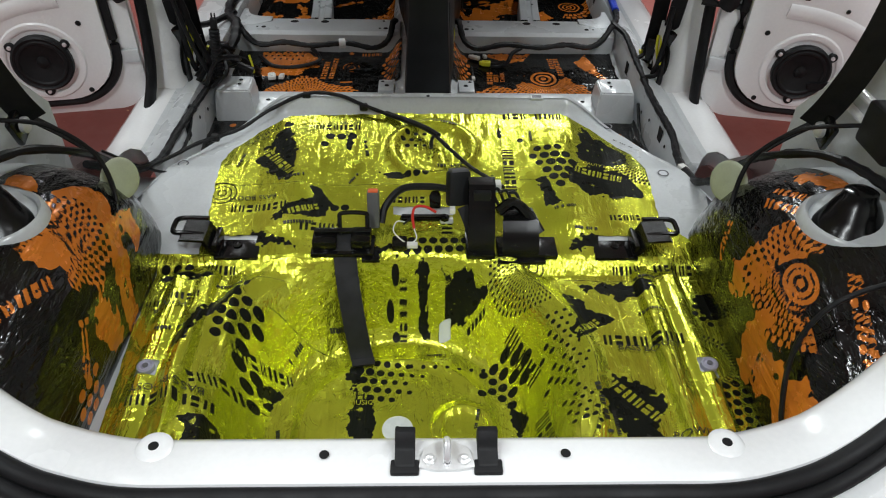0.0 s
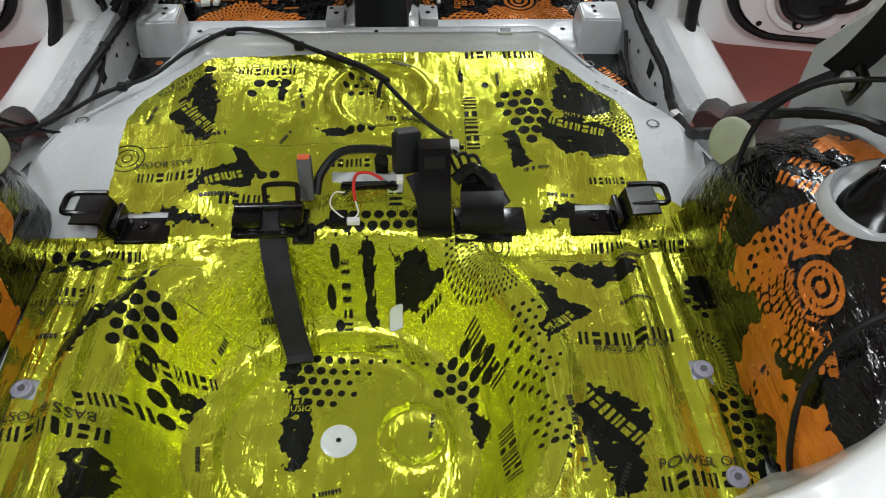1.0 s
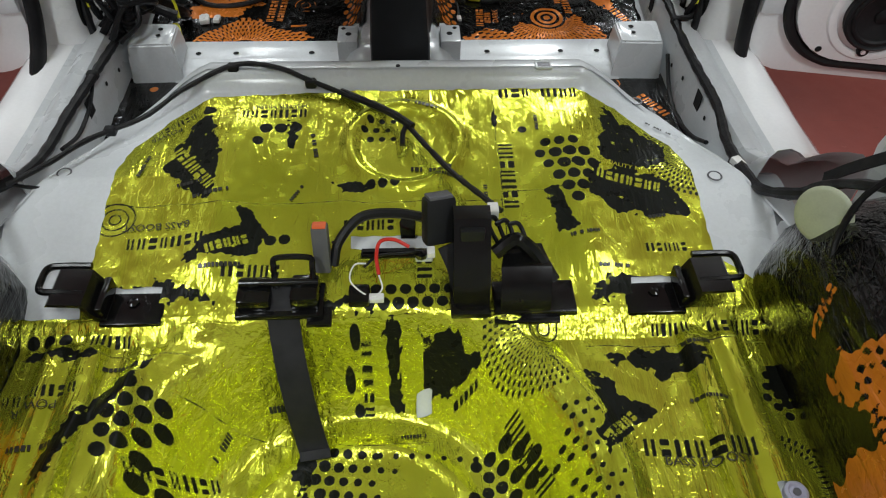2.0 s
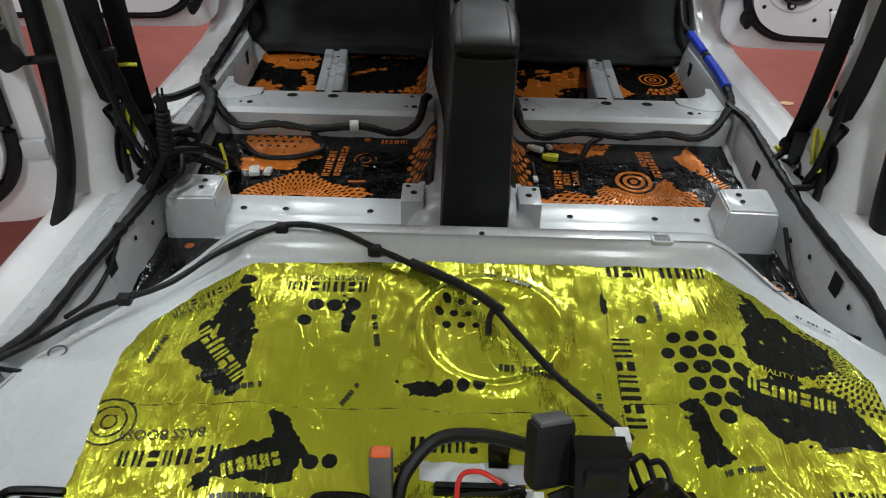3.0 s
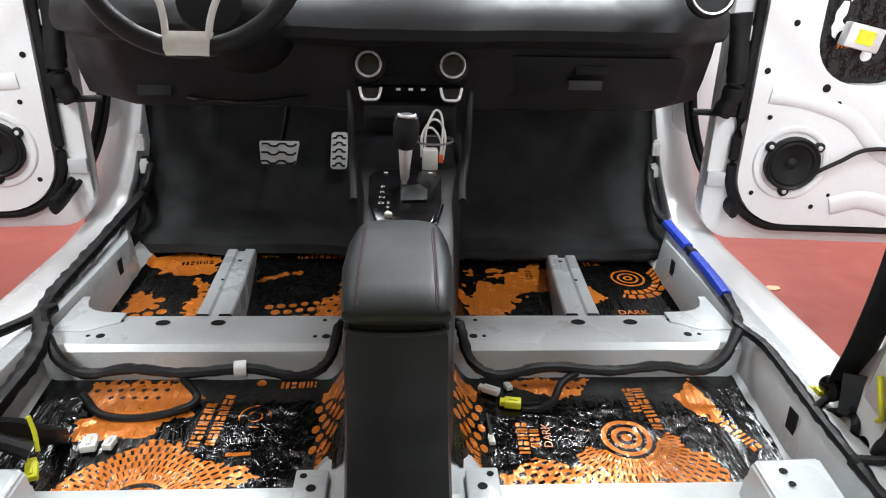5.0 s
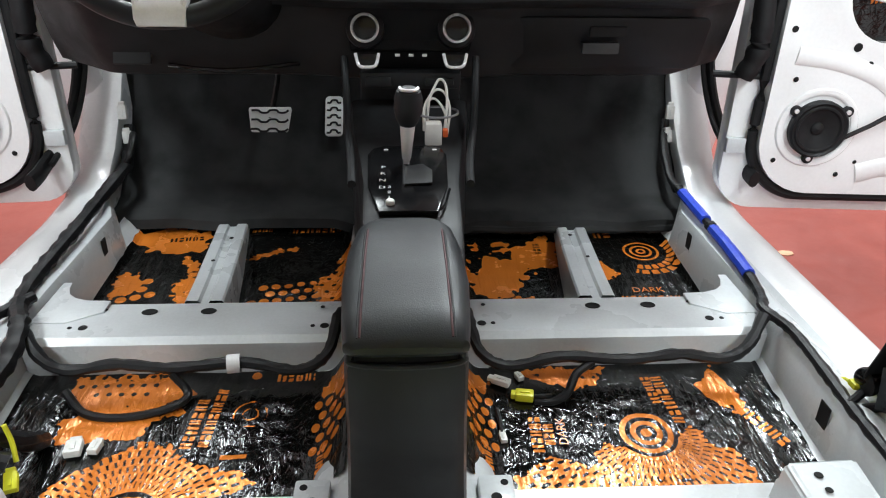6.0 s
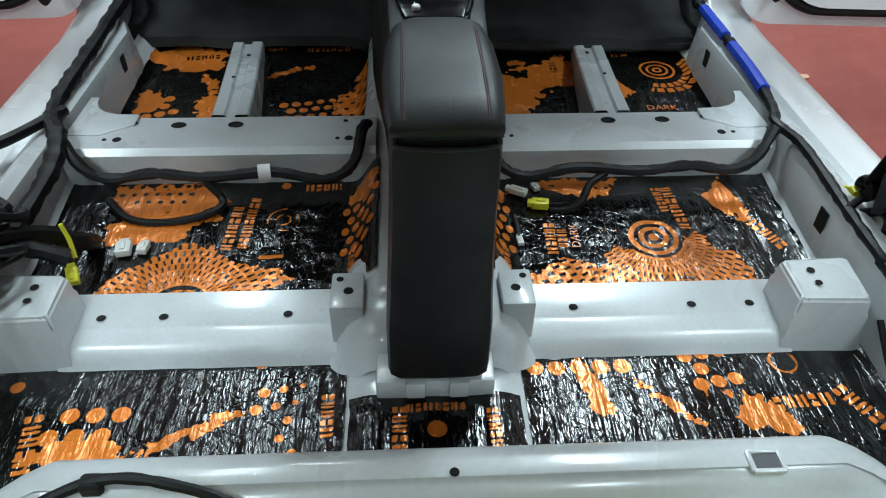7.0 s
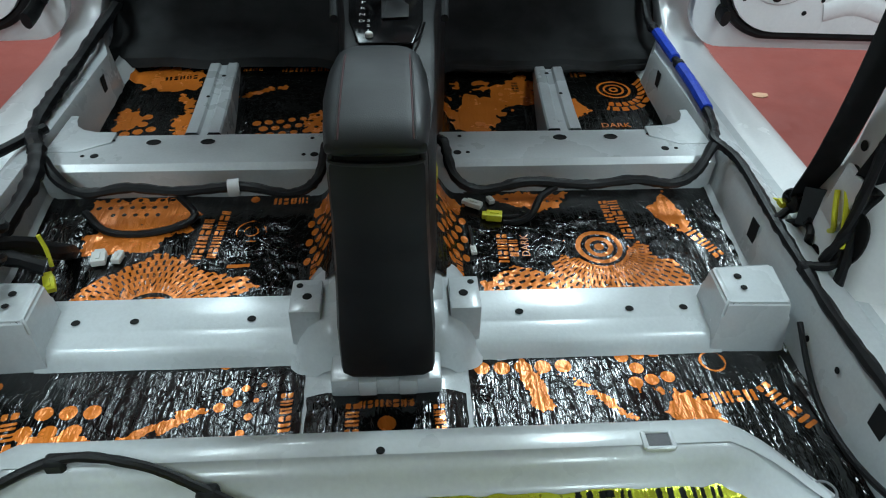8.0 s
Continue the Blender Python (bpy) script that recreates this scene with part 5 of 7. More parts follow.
def seat_latch(s):
    t = thing("seat_latch", "gloss black seat latch with wire loop bolted to the pan", "latch", "seat latches")
    bm = loft([[(s * x, y, z + 0.505) for x, z in ((0.395, 0.006), (0.40, 0.010), (0.455, 0.010), (0.475, 0.03), (0.485, 0.055), (0.535, 0.058), (0.54, 0.053), (0.49, 0.049), (0.482, 0.026), (0.462, 0.005))] for y in (1.105, 1.112, 1.17, 1.178)], True, True)
    part("bracket", bm, M_GLOSS, t)
    part("wire_loop", tube([(s * 0.49, 1.132, 0.556), (s * 0.53, 1.132, 0.560), (s * 0.556, 1.136, 0.560), (s * 0.560, 1.158, 0.561), (s * 0.556, 1.182, 0.561), (s * 0.53, 1.186, 0.561), (s * 0.49, 1.186, 0.560)], 0.0058, 8), M_GLOSS, t)
    part("side_web", box((min(s * 0.46, s * 0.472), 1.108, 0.512), (max(s * 0.46, s * 0.472), 1.176, 0.545), 0.003), M_GLOSS, t)
    part("bolt", lathe([(0.010, 0), (0.010, 0.007), (0.005, 0.009), (0, 0.009)], 6, pose(s * 0.425, 1.14, 0.515)), M_GLOSS, t)
    part("foot", box((min(s * 0.374, s * 0.470), 1.098, 0.508), (max(s * 0.374, s * 0.470), 1.182, 0.519), 0.003), M_GLOSS, t)
    part("shim", box((min(s * 0.380, s * 0.394), 1.10, 0.508), (max(s * 0.380, s * 0.394), 1.168, 0.515), 0.002), M_GLOSS, t)


seat_latch(-1)
seat_latch(1)
mid = thing("belt_anchor", "gloss black belt anchor bracket with hinge pin and loop", "anchor")
part("base", box((-0.258, 1.100, 0.517), (-0.118, 1.170, 0.528), 0.004), M_GLOSS, mid)
part("cheek", box((-0.255, 1.11, 0.525), (-0.20, 1.165, 0.552), 0.008), M_GLOSS, mid)
part("cheek", box((-0.17, 1.11, 0.525), (-0.125, 1.165, 0.556), 0.008), M_GLOSS, mid)
part("pin", tube([(-0.25, 1.145, 0.558), (-0.19, 1.145, 0.558), (-0.125, 1.145, 0.558)], 0.007, 10), M_GLOSS, mid)
part("loop", tube([(-0.192, 1.14, 0.55), (-0.195, 1.16, 0.578), (-0.19, 1.172, 0.586), (-0.14, 1.172, 0.586), (-0.134, 1.16, 0.578), (-0.134, 1.14, 0.55)], 0.005, 8), M_GLOSS, mid)
part("shim", box((-0.145, 1.088, 0.512), (-0.105, 1.125, 0.519), 0.002), M_GLOSS, mid)
strap = thing("tether_strap", "black woven strap hanging from the anchor into the well", "strap")
part("webbing", ribbon([(-0.183, 1.150, 0.548), (-0.183, 1.118, 0.532), (-0.180, 1.09, 0.500), (-0.172, 1.05, 0.455), (-0.160, 1.01, 0.395), (-0.150, 0.985, 0.345), (-0.143, 0.968, 0.322)], 0.050, 0.004, 6), M_BELT, strap)
part("fold", ribbon([(-0.143, 0.970, 0.330), (-0.141, 0.955, 0.326)], 0.050, 0.008, 3), M_BELT, strap, "stitched end of the strap")

buck = thing("belt_buckle", "grey plastic belt buckle with orange button on a cable", "buckle")
part("housing", box((-0.0135, -0.012, 0.0), (0.0135, 0.012, 0.088), 0.005, pose(-0.122, 1.19, 0.535, -12, 0, 0)), M_GREY, buck)
part("button", box((-0.011, -0.010, 0.087), (0.011, 0.008, 0.091), 0.002, pose(-0.122, 1.19, 0.535, -12, 0, 0)), M_ORANGE_P, buck, "orange release button")
part("cable", tube([(-0.105, 1.19, 0.545), (-0.095, 1.215, 0.575), (-0.06, 1.245, 0.60), (-0.01, 1.25, 0.605), (0.04, 1.235, 0.61), (0.075, 1.215, 0.615)], 0.0085, 8), M_TAPE, buck)
plate = thing("centre_bracket", "pale steel centre bracket with slot, connector and wires", "bracket")
part("plate", box((-0.062, 1.216, 0.528), (0.052, 1.234, 0.536), 0.003), M_GLOSS, plate)
part("plate_edge", box((0.030, 1.206, 0.530), (0.060, 1.226, 0.538), 0.003), M_STEEL, plate)
# black bar on the solid plate, for the shade in its slot
part("slot", box((-0.060, 1.225, 0.5375), (0.03, 1.232, 0.5390), 0.0), M_SHADE_AND_PATCH, plate)
part("screw", lathe([(0.011, 0), (0.011, 0.008), (0.006, 0.011), (0, 0.011)], 8, pose(0.04, 1.214, 0.538)), M_GLOSS, plate)
part("tab", extrude_poly([(-0.012, 0), (0.012, 0), (0.014, 0.03), (0.008, 0.042), (-0.008, 0.042), (-0.014, 0.03)], 0.004, pose(0.018, 1.255, 0.54, 70, 0, 0), 0.001), M_GLOSS, plate)
part("red_sleeve", tube([(-0.030, 1.165, 0.548), (-0.034, 1.195, 0.560), (-0.028, 1.222, 0.566), (-0.005, 1.230, 0.562), (0.02, 1.222, 0.552)], 0.0032, 8), M_RED_P, plate, "red sleeve over wires")
part("wire", tube([(-0.030, 1.165, 0.548), (-0.025, 1.145, 0.535), (-0.045, 1.135, 0.53), (-0.075, 1.15, 0.55), (-0.07, 1.18, 0.556), (-0.05, 1.19, 0.548)], 0.0015, 6), M_WHITE_P, plate)
part("wire", tube([(-0.055, 1.185, 0.545), (-0.03, 1.20, 0.556), (0.01, 1.205, 0.555), (0.04, 1.214, 0.55)], 0.0025, 6), M_TAPE, plate)
part("connector", box((-0.062, 1.128, 0.520), (-0.022, 1.142, 0.530), 0.002), M_WHITE_P, plate)
part("hinge_arm", box((-0.08, 1.12, 0.518), (-0.045, 1.16, 0.534), 0.006), M_GLOSS, plate)

seat_h = thing("hinge_bracket", "tall gloss black seat hinge bracket with belt buckle parts", "bracket")
part("foot", box((0.085, 1.095, 0.516), (0.150, 1.20, 0.528), 0.004), M_GLOSS, seat_h)
part("upright", loft([[(0.090, y0, z), (0.148, y0, z), (0.148, y1, z), (0.090, y1, z)] for y0, y1, z in ((1.11, 1.20, 0.52), (1.12, 1.20, 0.57), (1.155, 1.205, 0.62), (1.175, 1.21, 0.655), (1.178, 1.208, 0.660))], True, True), M_GLOSS, seat_h)
part("window_rib", box((0.10, 1.148, 0.58), (0.138, 1.16, 0.65), 0.003, pose(0, 0.012, 0)), M_PLASTIC, seat_h)
part("foot", box((0.155, 1.098, 0.514), (0.290, 1.165, 0.527), 0.004), M_GLOSS, seat_h)
part("cradle", loft([[(0.165, y, z), (0.245, y, z), (0.235, y + 0.05, z), (0.175, y + 0.05, z)] for y, z in ((1.10, 0.525), (1.105, 0.55), (1.125, 0.575), (1.14, 0.59))], True, True), M_GLOSS, seat_h)
part("lever", tube([(0.155, 1.16, 0.60), (0.19, 1.175, 0.615), (0.225, 1.16, 0.59), (0.25, 1.135, 0.56)], 0.012, 8), M_GLOSS, seat_h)
part("shim", box((0.155, 1.086, 0.510), (0.262, 1.110, 0.5165), 0.002), M_GLOSS, seat_h)
part("connector", box((0.150, 1.232, 0.60), (0.168, 1.255, 0.622), 0.002), M_WHITE_P, seat_h)
part("connector", box((0.205, 1.185, 0.565), (0.22, 1.205, 0.585), 0.002), M_WHITE_P, seat_h)
for k in range(4):
    part("loose_lead", tube([(0.12 + 0.02 * k, 1.205, 0.62), (0.14 + 0.02 * k, 1.235 - 0.01 * k, 0.615), (0.16 + 0.02 * k, 1.22 - 0.02 * k, 0.58), (0.19 + 0.022 * k, 1.17, 0.545)], 0.004, 6), M_TAPE, seat_h)
b2 = thing("belt_buckle", "dark grey plastic belt buckle leaning on the hinge", "buckle")
part("housing", box((-0.026, -0.014, -0.03), (0.026, 0.014, 0.05), 0.008, pose(0.068, 1.205, 0.62, -20, 8, 20)), M_PLASTIC, b2)
part("button", box((-0.02, -0.012, 0.048), (0.02, 0.012, 0.054), 0.002, pose(0.068, 1.205, 0.62, -20, 8, 20)), M_GREY, b2)
part("stalk", ribbon([(0.08, 1.18, 0.60), (0.095, 1.16, 0.57), (0.105, 1.14, 0.535)], 0.03, 0.006, 4), M_BELT, b2)
part("connector", box((-0.006, -0.008, -0.005), (0.006, 0.008, 0.006), 0.001, pose(0.055, 1.165, 0.60)), M_WHITE_P, b2)


# ---- small print on the foils, as rows of plain bars ----
def small_print(parent, height, spots, mat, seed):
    r = random.Random(seed)
    bm = bmesh.new()
    for x, y, deg, n, h in spots:
        c, q, p = math.cos(radians(deg)), math.sin(radians(deg)), 0.0
        for k in range(n):
            w = h * r.uniform(0.35, 0.9)
            if r.random() > 0.12:
                vs = []
                for u, v in ((p, -h / 2), (p + w, -h / 2), (p + w, h / 2), (p, h / 2)):
                    px, py = x + u * c - v * q, y + u * q + v * c
                    vs.append(bm.verts.new((px, py, float(height(np.array(px), np.array(py))))))
                bm.faces.new(vs)
            p += w + h * 0.22
    return tagged(part("small_print", bm, mat, parent, flat=True), kind="stuff")


small_print(pan, over(boot_height, 0.0056), [(-0.40, 1.375, 12, 9, 0.007), (-0.15, 1.44, 100, 8, 0.008), (0.08, 1.555, 160, 10, 0.009), (0.10, 1.405, 175, 9, 0.010), (0.12, 1.388, 175, 12, 0.006), (0.30, 1.25, 8, 10, 0.007), (0.27, 1.50, 90, 8, 0.006), (-0.30, 1.36, 190, 9, 0.008), (-0.19, 1.34, 60, 7, 0.006), (0.44, 1.29, 8, 10, 0.007), (-0.47, 1.40, 80, 9, 0.007), (0.50, 1.55, -30, 9, 0.007), (-0.12, 1.24, 40, 8, 0.006), (0.16, 1.33, 90, 7, 0.007), (-0.33, 1.20, 5, 10, 0.008), (0.34, 1.19, 0, 9, 0.007)], M_INK, 4)
small_print(boot, over(boot_height, 0.0088), [(0.36, 0.60, 60, 9, 0.008), (0.44, 0.95, -6, 10, 0.006), (-0.25, 0.60, 92, 10, 0.008), (-0.30, 0.95, 60, 8, 0.007), (-0.22, 1.03, 20, 9, 0.006), (-0.10, 0.70, 10, 9, 0.007), (0.05, 0.66, 20, 9, 0.007), (0.10, 0.80, 80, 8, 0.007), (-0.48, 0.90, 190, 9, 0.009), (-0.45, 1.03, 0, 10, 0.007), (0.315, 0.76, -86, 14, 0.010), (0.335, 0.70, -88, 10, 0.007), (0.0, 1.0, 4, 9, 0.006), (-0.30, 0.75, 100, 9, 0.008), (0.20, 0.58, 95, 8, 0.009), (0.45, 1.045, 2, 9, 0.007), (-0.42, 0.62, 190, 10, 0.009)], M_INK, 6)

# ---- wiring ----
def cable(label, pts, r, mat=M_TAPE, group="wiring harness", lumpy=0.10, clips=(), segs=8, seed=1, extra=()):
    t = thing("wiring_harness", label, "cable", group)
    part("loom", tube(pts, r, segs, 8, lumpy, 0.85, seed), mat, t)
    for cx, cy, cz, cr in clips:
        cr *= 0.78
        part("clip", box((cx - cr, cy - cr * 0.8, cz - cr), (cx + cr, cy + cr * 0.8, cz + cr * 0.7), cr * 0.3, None, 1), M_PLASTIC, t, "black plastic clip")
    for q, rr, mt, nm in extra:
        part(nm, tube(q, rr, segs, 6, 0.04, 0.9, seed + 3), mt, t)
    return t


cable("black taped loom clipped along the seat pan edge", [(-0.69, 1.36, 0.575), (-0.63, 1.425, 0.575), (-0.585, 1.505, 0.565), (-0.50, 1.57, 0.565), (-0.42, 1.615, 0.600), (-0.325, 1.650, 0.630), (-0.24, 1.640, 0.632), (-0.17, 1.618, 0.614), (-0.08, 1.575, 0.60), (0.0, 1.52, 0.598), (0.055, 1.44, 0.59), (0.10, 1.37, 0.585), (0.15, 1.30, 0.59), (0.175, 1.255, 0.60)], 0.0056,
      clips=((-0.325, 1.650, 0.626, 0.014), (-0.17, 1.618, 0.610, 0.014), (-0.555, 1.535, 0.562, 0.014)), seed=2,
      extra=(([(0.02, 1.50, 0.597), (0.012, 1.48, 0.590), (0.01, 1.455, 0.58)], 0.005, M_TAPE, "side_lead"), ([(-0.11, 1.60, 0.60), (-0.02, 1.535, 0.601), (0.03, 1.49, 0.597)], 0.0080, M_TAPE, "thick_sleeve")))
for s in (-1, 1):
    cable("thick black taped loom along the rear crossmember foot", [(s * x, y, z) for x, y, z in ((0.705, 2.50, 0.482), (0.66, 2.455, 0.44), (0.61, 2.445, 0.420), (0.53, 2.455, 0.425), (0.43, 2.458, 0.412), (0.30, 2.455, 0.424), (0.20, 2.45, 0.408), (0.145, 2.47, 0.43), (0.125, 2.52, 0.48), (0.115, 2.56, 0.47))], 0.0118, lumpy=0.14, seed=5 + s,
          extra=(([(s * 0.43, 2.45, 0.405), (s * 0.40, 2.43, 0.375), (s * 0.42, 2.40, 0.368), (s * 0.50, 2.385, 0.358), (s * 0.575, 2.395, 0.360), (s * 0.625, 2.44, 0.375)] if s < 0 else [(s * 0.36, 2.452, 0.412), (s * 0.325, 2.43, 0.40), (s * 0.305, 2.405, 0.375), (s * 0.275, 2.40, 0.360), (s * 0.245, 2.405, 0.358)], 0.0085, M_TAPE, "branch"),))
tag_l = thing("loom_tag", "white paper tag wrapped round the black loom", "tag", at=pose(-0.315, 2.452, 0.424, 0, 90, 8))
part("wrap", lathe([(0.0175, -0.012), (0.0178, -0.011), (0.0178, 0.011), (0.0175, 0.012)], 16), M_LABEL_W, tag_l)
cable("fat black taped loom lying on the driver-side sill", [(-0.80, 3.42, 0.58), (-0.79, 3.33, 0.50), (-0.775, 3.25, 0.505), (-0.785, 3.10, 0.485), (-0.78, 2.95, 0.480), (-0.775, 2.80, 0.478), (-0.775, 2.68, 0.470), (-0.75, 2.58, 0.475), (-0.71, 2.50, 0.482), (-0.70, 2.42, 0.46), (-0.71, 2.30, 0.44), (-0.70, 2.19, 0.45)], 0.018, lumpy=0.16, seed=9,
      extra=(([(-0.74, 2.62, 0.475), (-0.80, 2.50, 0.48), (-0.83, 2.42, 0.50)], 0.013, M_TAPE, "branch"), ([(-0.78, 3.30, 0.50), (-0.765, 3.30, 0.54), (-0.77, 3.36, 0.57), (-0.79, 3.40, 0.56)], 0.011, M_TAPE, "branch")))
cable("black taped loom running back along the driver-side sill", [(-0.70, 2.21, 0.45), (-0.708, 2.10, 0.452), (-0.715, 2.0, 0.452), (-0.722, 1.86, 0.458), (-0.72, 1.70, 0.475), (-0.705, 1.55, 0.50), (-0.69, 1.43, 0.545), (-0.70, 1.32, 0.60), (-0.74, 1.22, 0.68)], 0.0115, lumpy=0.12, seed=41,
      clips=((-0.722, 1.88, 0.46, 0.016),), extra=(([(-0.73, 1.90, 0.45), (-0.715, 1.80, 0.43), (-0.70, 1.68, 0.44), (-0.69, 1.58, 0.48)], 0.005, M_TAPE, "thin_lead"),))
cable("black loom climbing the driver-side pillar", [(-0.695, 2.10, 0.46), (-0.725, 2.11, 0.54), (-0.762, 2.12, 0.66), (-0.782, 2.125, 0.82), (-0.785, 2.13, 1.0), (-0.765, 2.13, 1.25)], 0.0125, lumpy=0.18, seed=43,
      clips=((-0.775, 2.12, 0.74, 0.022), (-0.786, 2.12, 0.92, 0.020)),
      extra=(([(-0.70, 2.07, 0.46), (-0.74, 2.06, 0.58), (-0.775, 2.07, 0.72), (-0.80, 2.08, 0.84)], 0.0075, M_TAPE, "side_lead"), ([(-0.735, 2.155, 0.70), (-0.755, 2.15, 0.702), (-0.775, 2.15, 0.70)], 0.0045, M_YELLOW_P, "yellow_lead")))
cable("thin black lead in the corner of the rear footwell", [(0.712, 2.04, 0.40), (0.705, 1.97, 0.365), (0.700, 1.90, 0.345), (0.700, 1.82, 0.345), (0.702, 1.74, 0.365), (0.70, 1.66, 0.41)], 0.0058, lumpy=0.05, seed=45)
cable("black loom with blue-taped stretch on the passenger sill", [(0.80, 3.42, 0.60), (0.775, 3.33, 0.545), (0.765, 3.22, 0.49), (0.765, 3.12, 0.482), (0.765, 2.95, 0.478), (0.762, 2.80, 0.474), (0.755, 2.66, 0.470), (0.735, 2.57, 0.476), (0.715, 2.52, 0.482), (0.745, 2.46, 0.470), (0.748, 2.36, 0.462), (0.745, 2.25, 0.455), (0.742, 2.14, 0.452), (0.735, 2.02, 0.452), (0.730, 1.88, 0.46), (0.725, 1.72, 0.47), (0.70, 1.58, 0.48), (0.675, 1.45, 0.52), (0.665, 1.34, 0.56), (0.69, 1.24, 0.64)], 0.0115, lumpy=0.14, seed=12,
      clips=((0.742, 2.12, 0.455, 0.017), (0.765, 3.16, 0.484, 0.018), (0.765, 2.92, 0.480, 0.016)),
      extra=(([(0.765, 3.12, 0.484), (0.765, 3.04, 0.482), (0.765, 2.95, 0.480)], 0.0145, M_BLUE, "blue_tape"), ([(0.764, 2.90, 0.478), (0.763, 2.80, 0.476), (0.757, 2.68, 0.473)], 0.0145, M_BLUE, "blue_tape"), ([(0.745, 2.26, 0.458), (0.775, 2.27, 0.475), (0.80, 2.25, 0.50)], 0.008, M_TAPE, "branch"), ([(0.742, 2.12, 0.458), (0.775, 2.10, 0.48), (0.79, 2.12, 0.53), (0.795, 2.14, 0.57)], 0.009, M_TAPE, "branch"), ([(0.68, 1.50, 0.50), (0.66, 1.46, 0.505), (0.655, 1.40, 0.52)], 0.006, M_TAPE, "branch")))
tip = thing("connector", "white plastic plug on the loom by the seat pan", "plug", "loose plugs", at=pose(0.672, 1.46, 0.520, 0, 0, 20))
part("shell", box((-0.009, -0.014, -0.006), (0.009, 0.014, 0.008), 0.002), M_WHITE_P, tip)
for s in (-1, 1):
    cable("black loom looping over the wheel arch", [(s * 0.69, 1.30, 0.58), (s * 0.68, 1.20, 0.70), (s * 0.68, 1.08, 0.80), (s * 0.72, 0.98, 0.86), (s * 0.77, 0.88, 0.865), (s * 0.81, 0.76, 0.84), (s * 0.82, 0.66, 0.80)], 0.010, lumpy=0.15, seed=20 + s)
    cable("thin black lead from belt anchor across the arch", [(s * 0.80, 0.98, 0.92), (s * 0.76, 1.02, 0.90), (s * 0.70, 1.07, 0.86), (s * 0.645, 1.09, 0.79), (s * 0.62, 1.07, 0.72), (s * 0.612, 1.03, 0.67)], 0.005, lumpy=0.05, seed=25 + s)
cable("thin black lead down the wheel arch foil", [(0.80, 0.62, 0.86), (0.70, 0.66, 0.845), (0.63, 0.672, 0.80), (0.592, 0.668, 0.745), (0.580, 0.655, 0.67), (0.582, 0.62, 0.585), (0.592, 0.59, 0.53), (0.60, 0.57, 0.50)], 0.0048, lumpy=0.04, seed=31)
cable("black ring of cable hanging by the turret", [(0.80, 0.80, 0.86), (0.77, 0.76, 0.88), (0.74, 0.72, 0.86), (0.75, 0.70, 0.82), (0.79, 0.72, 0.80), (0.82, 0.78, 0.82)], 0.008, lumpy=0.05, seed=33)
cable("thin black lead crossing the body side to the seat pan", [(-0.76, 1.34, 0.64), (-0.70, 1.37, 0.58), (-0.64, 1.385, 0.55), (-0.58, 1.40, 0.545)], 0.004, lumpy=0.03, seed=35)


def plug(label, mat, m, size, group="loose plugs", lead=None):
    t = thing("connector", label, "plug", group, at=m)
    a, b, c = size
    bm = box((-a, -b, 0.0), (a, b, c), min(size) * 0.25)
    part("shell", bm, mat, t)
    part("neck", box((-a * 0.7, b * 0.9, c * 0.15), (a * 0.7, b * 1.5, c * 0.85), min(size) * 0.15), mat, t)
    part("latch", box((-a * 0.3, -b * 0.6, c * 0.98), (a * 0.3, b * 0.5, c * 1.18), 0.0006), mat, t)
    if lead:
        part("lead", tube(lead, 0.004, 6), M_TAPE, t)
    return t


CF = lambda x, y: float(cabin_height(np.array(x), np.array(y))) + 0.005
plug("white plastic plug lying on the orange foil", M_WHITE_P, pose(-0.563, 2.311, CF(-0.563, 2.311), 0, 0, 10), (0.014, 0.017, 0.014))
plug("white plastic plug lying on the orange foil", M_WHITE_P, pose(-0.528, 2.313, CF(-0.528, 2.313), 0, 0, -5), (0.009, 0.013, 0.012))
plug("bright yellow airbag plug on the black foil", M_YELLOW_P, pose(0.226, 2.412, CF(0.226, 2.412), 0, 0, 80), (0.011, 0.017, 0.016), lead=[(0.0, -0.017, 0.008), (0.0, -0.035, 0.010), (0.01, -0.05, 0.006)])
plug("white plastic plug beside the tunnel", M_WHITE_P, pose(0.186, 2.448, CF(0.186, 2.448) + 0.005, 0, 0, 60), (0.009, 0.018, 0.012))
plug("small white plug beside the tunnel", M_WHITE_P, pose(0.224, 2.466, CF(0.224, 2.466), 0, 0, 20), (0.007, 0.009, 0.010))
plug("small white plug on the black foil", M_WHITE_P, pose(0.174, 2.314, CF(0.174, 2.314), 0, 0, 5), (0.006, 0.011, 0.008), lead=[(0, 0.01, 0.004), (0.002, 0.035, 0.008), (0.0, 0.06, 0.02)])
plug("yellow airbag plug beside the driver seat box", M_YELLOW_P, pose(-0.615, 2.215, 0.372, 20, 0, 20), (0.010, 0.016, 0.014))
for yx, yy, yz, s in ((0.094, 2.44, 0.455, 1),):
    t = thing("warning_lead", "bright yellow airbag lead beside the console", "cable", "yellow leads")
    part("sleeve", tube([(yx, yy, yz + 0.05), (yx + 0.006 * s, yy - 0.015, yz + 0.02), (yx + 0.002 * s, yy - 0.03, yz - 0.02), (yx + 0.012 * s, yy - 0.03, yz - 0.06)], 0.006, 8), M_YELLOW_P, t)
t = thing("warning_lead", "thin yellow lead by the driver seat box", "cable", "yellow leads")
part("sleeve", tube([(-0.615, 2.24, 0.47), (-0.608, 2.235, 0.44), (-0.604, 2.225, 0.41)], 0.004, 8), M_YELLOW_P, t)
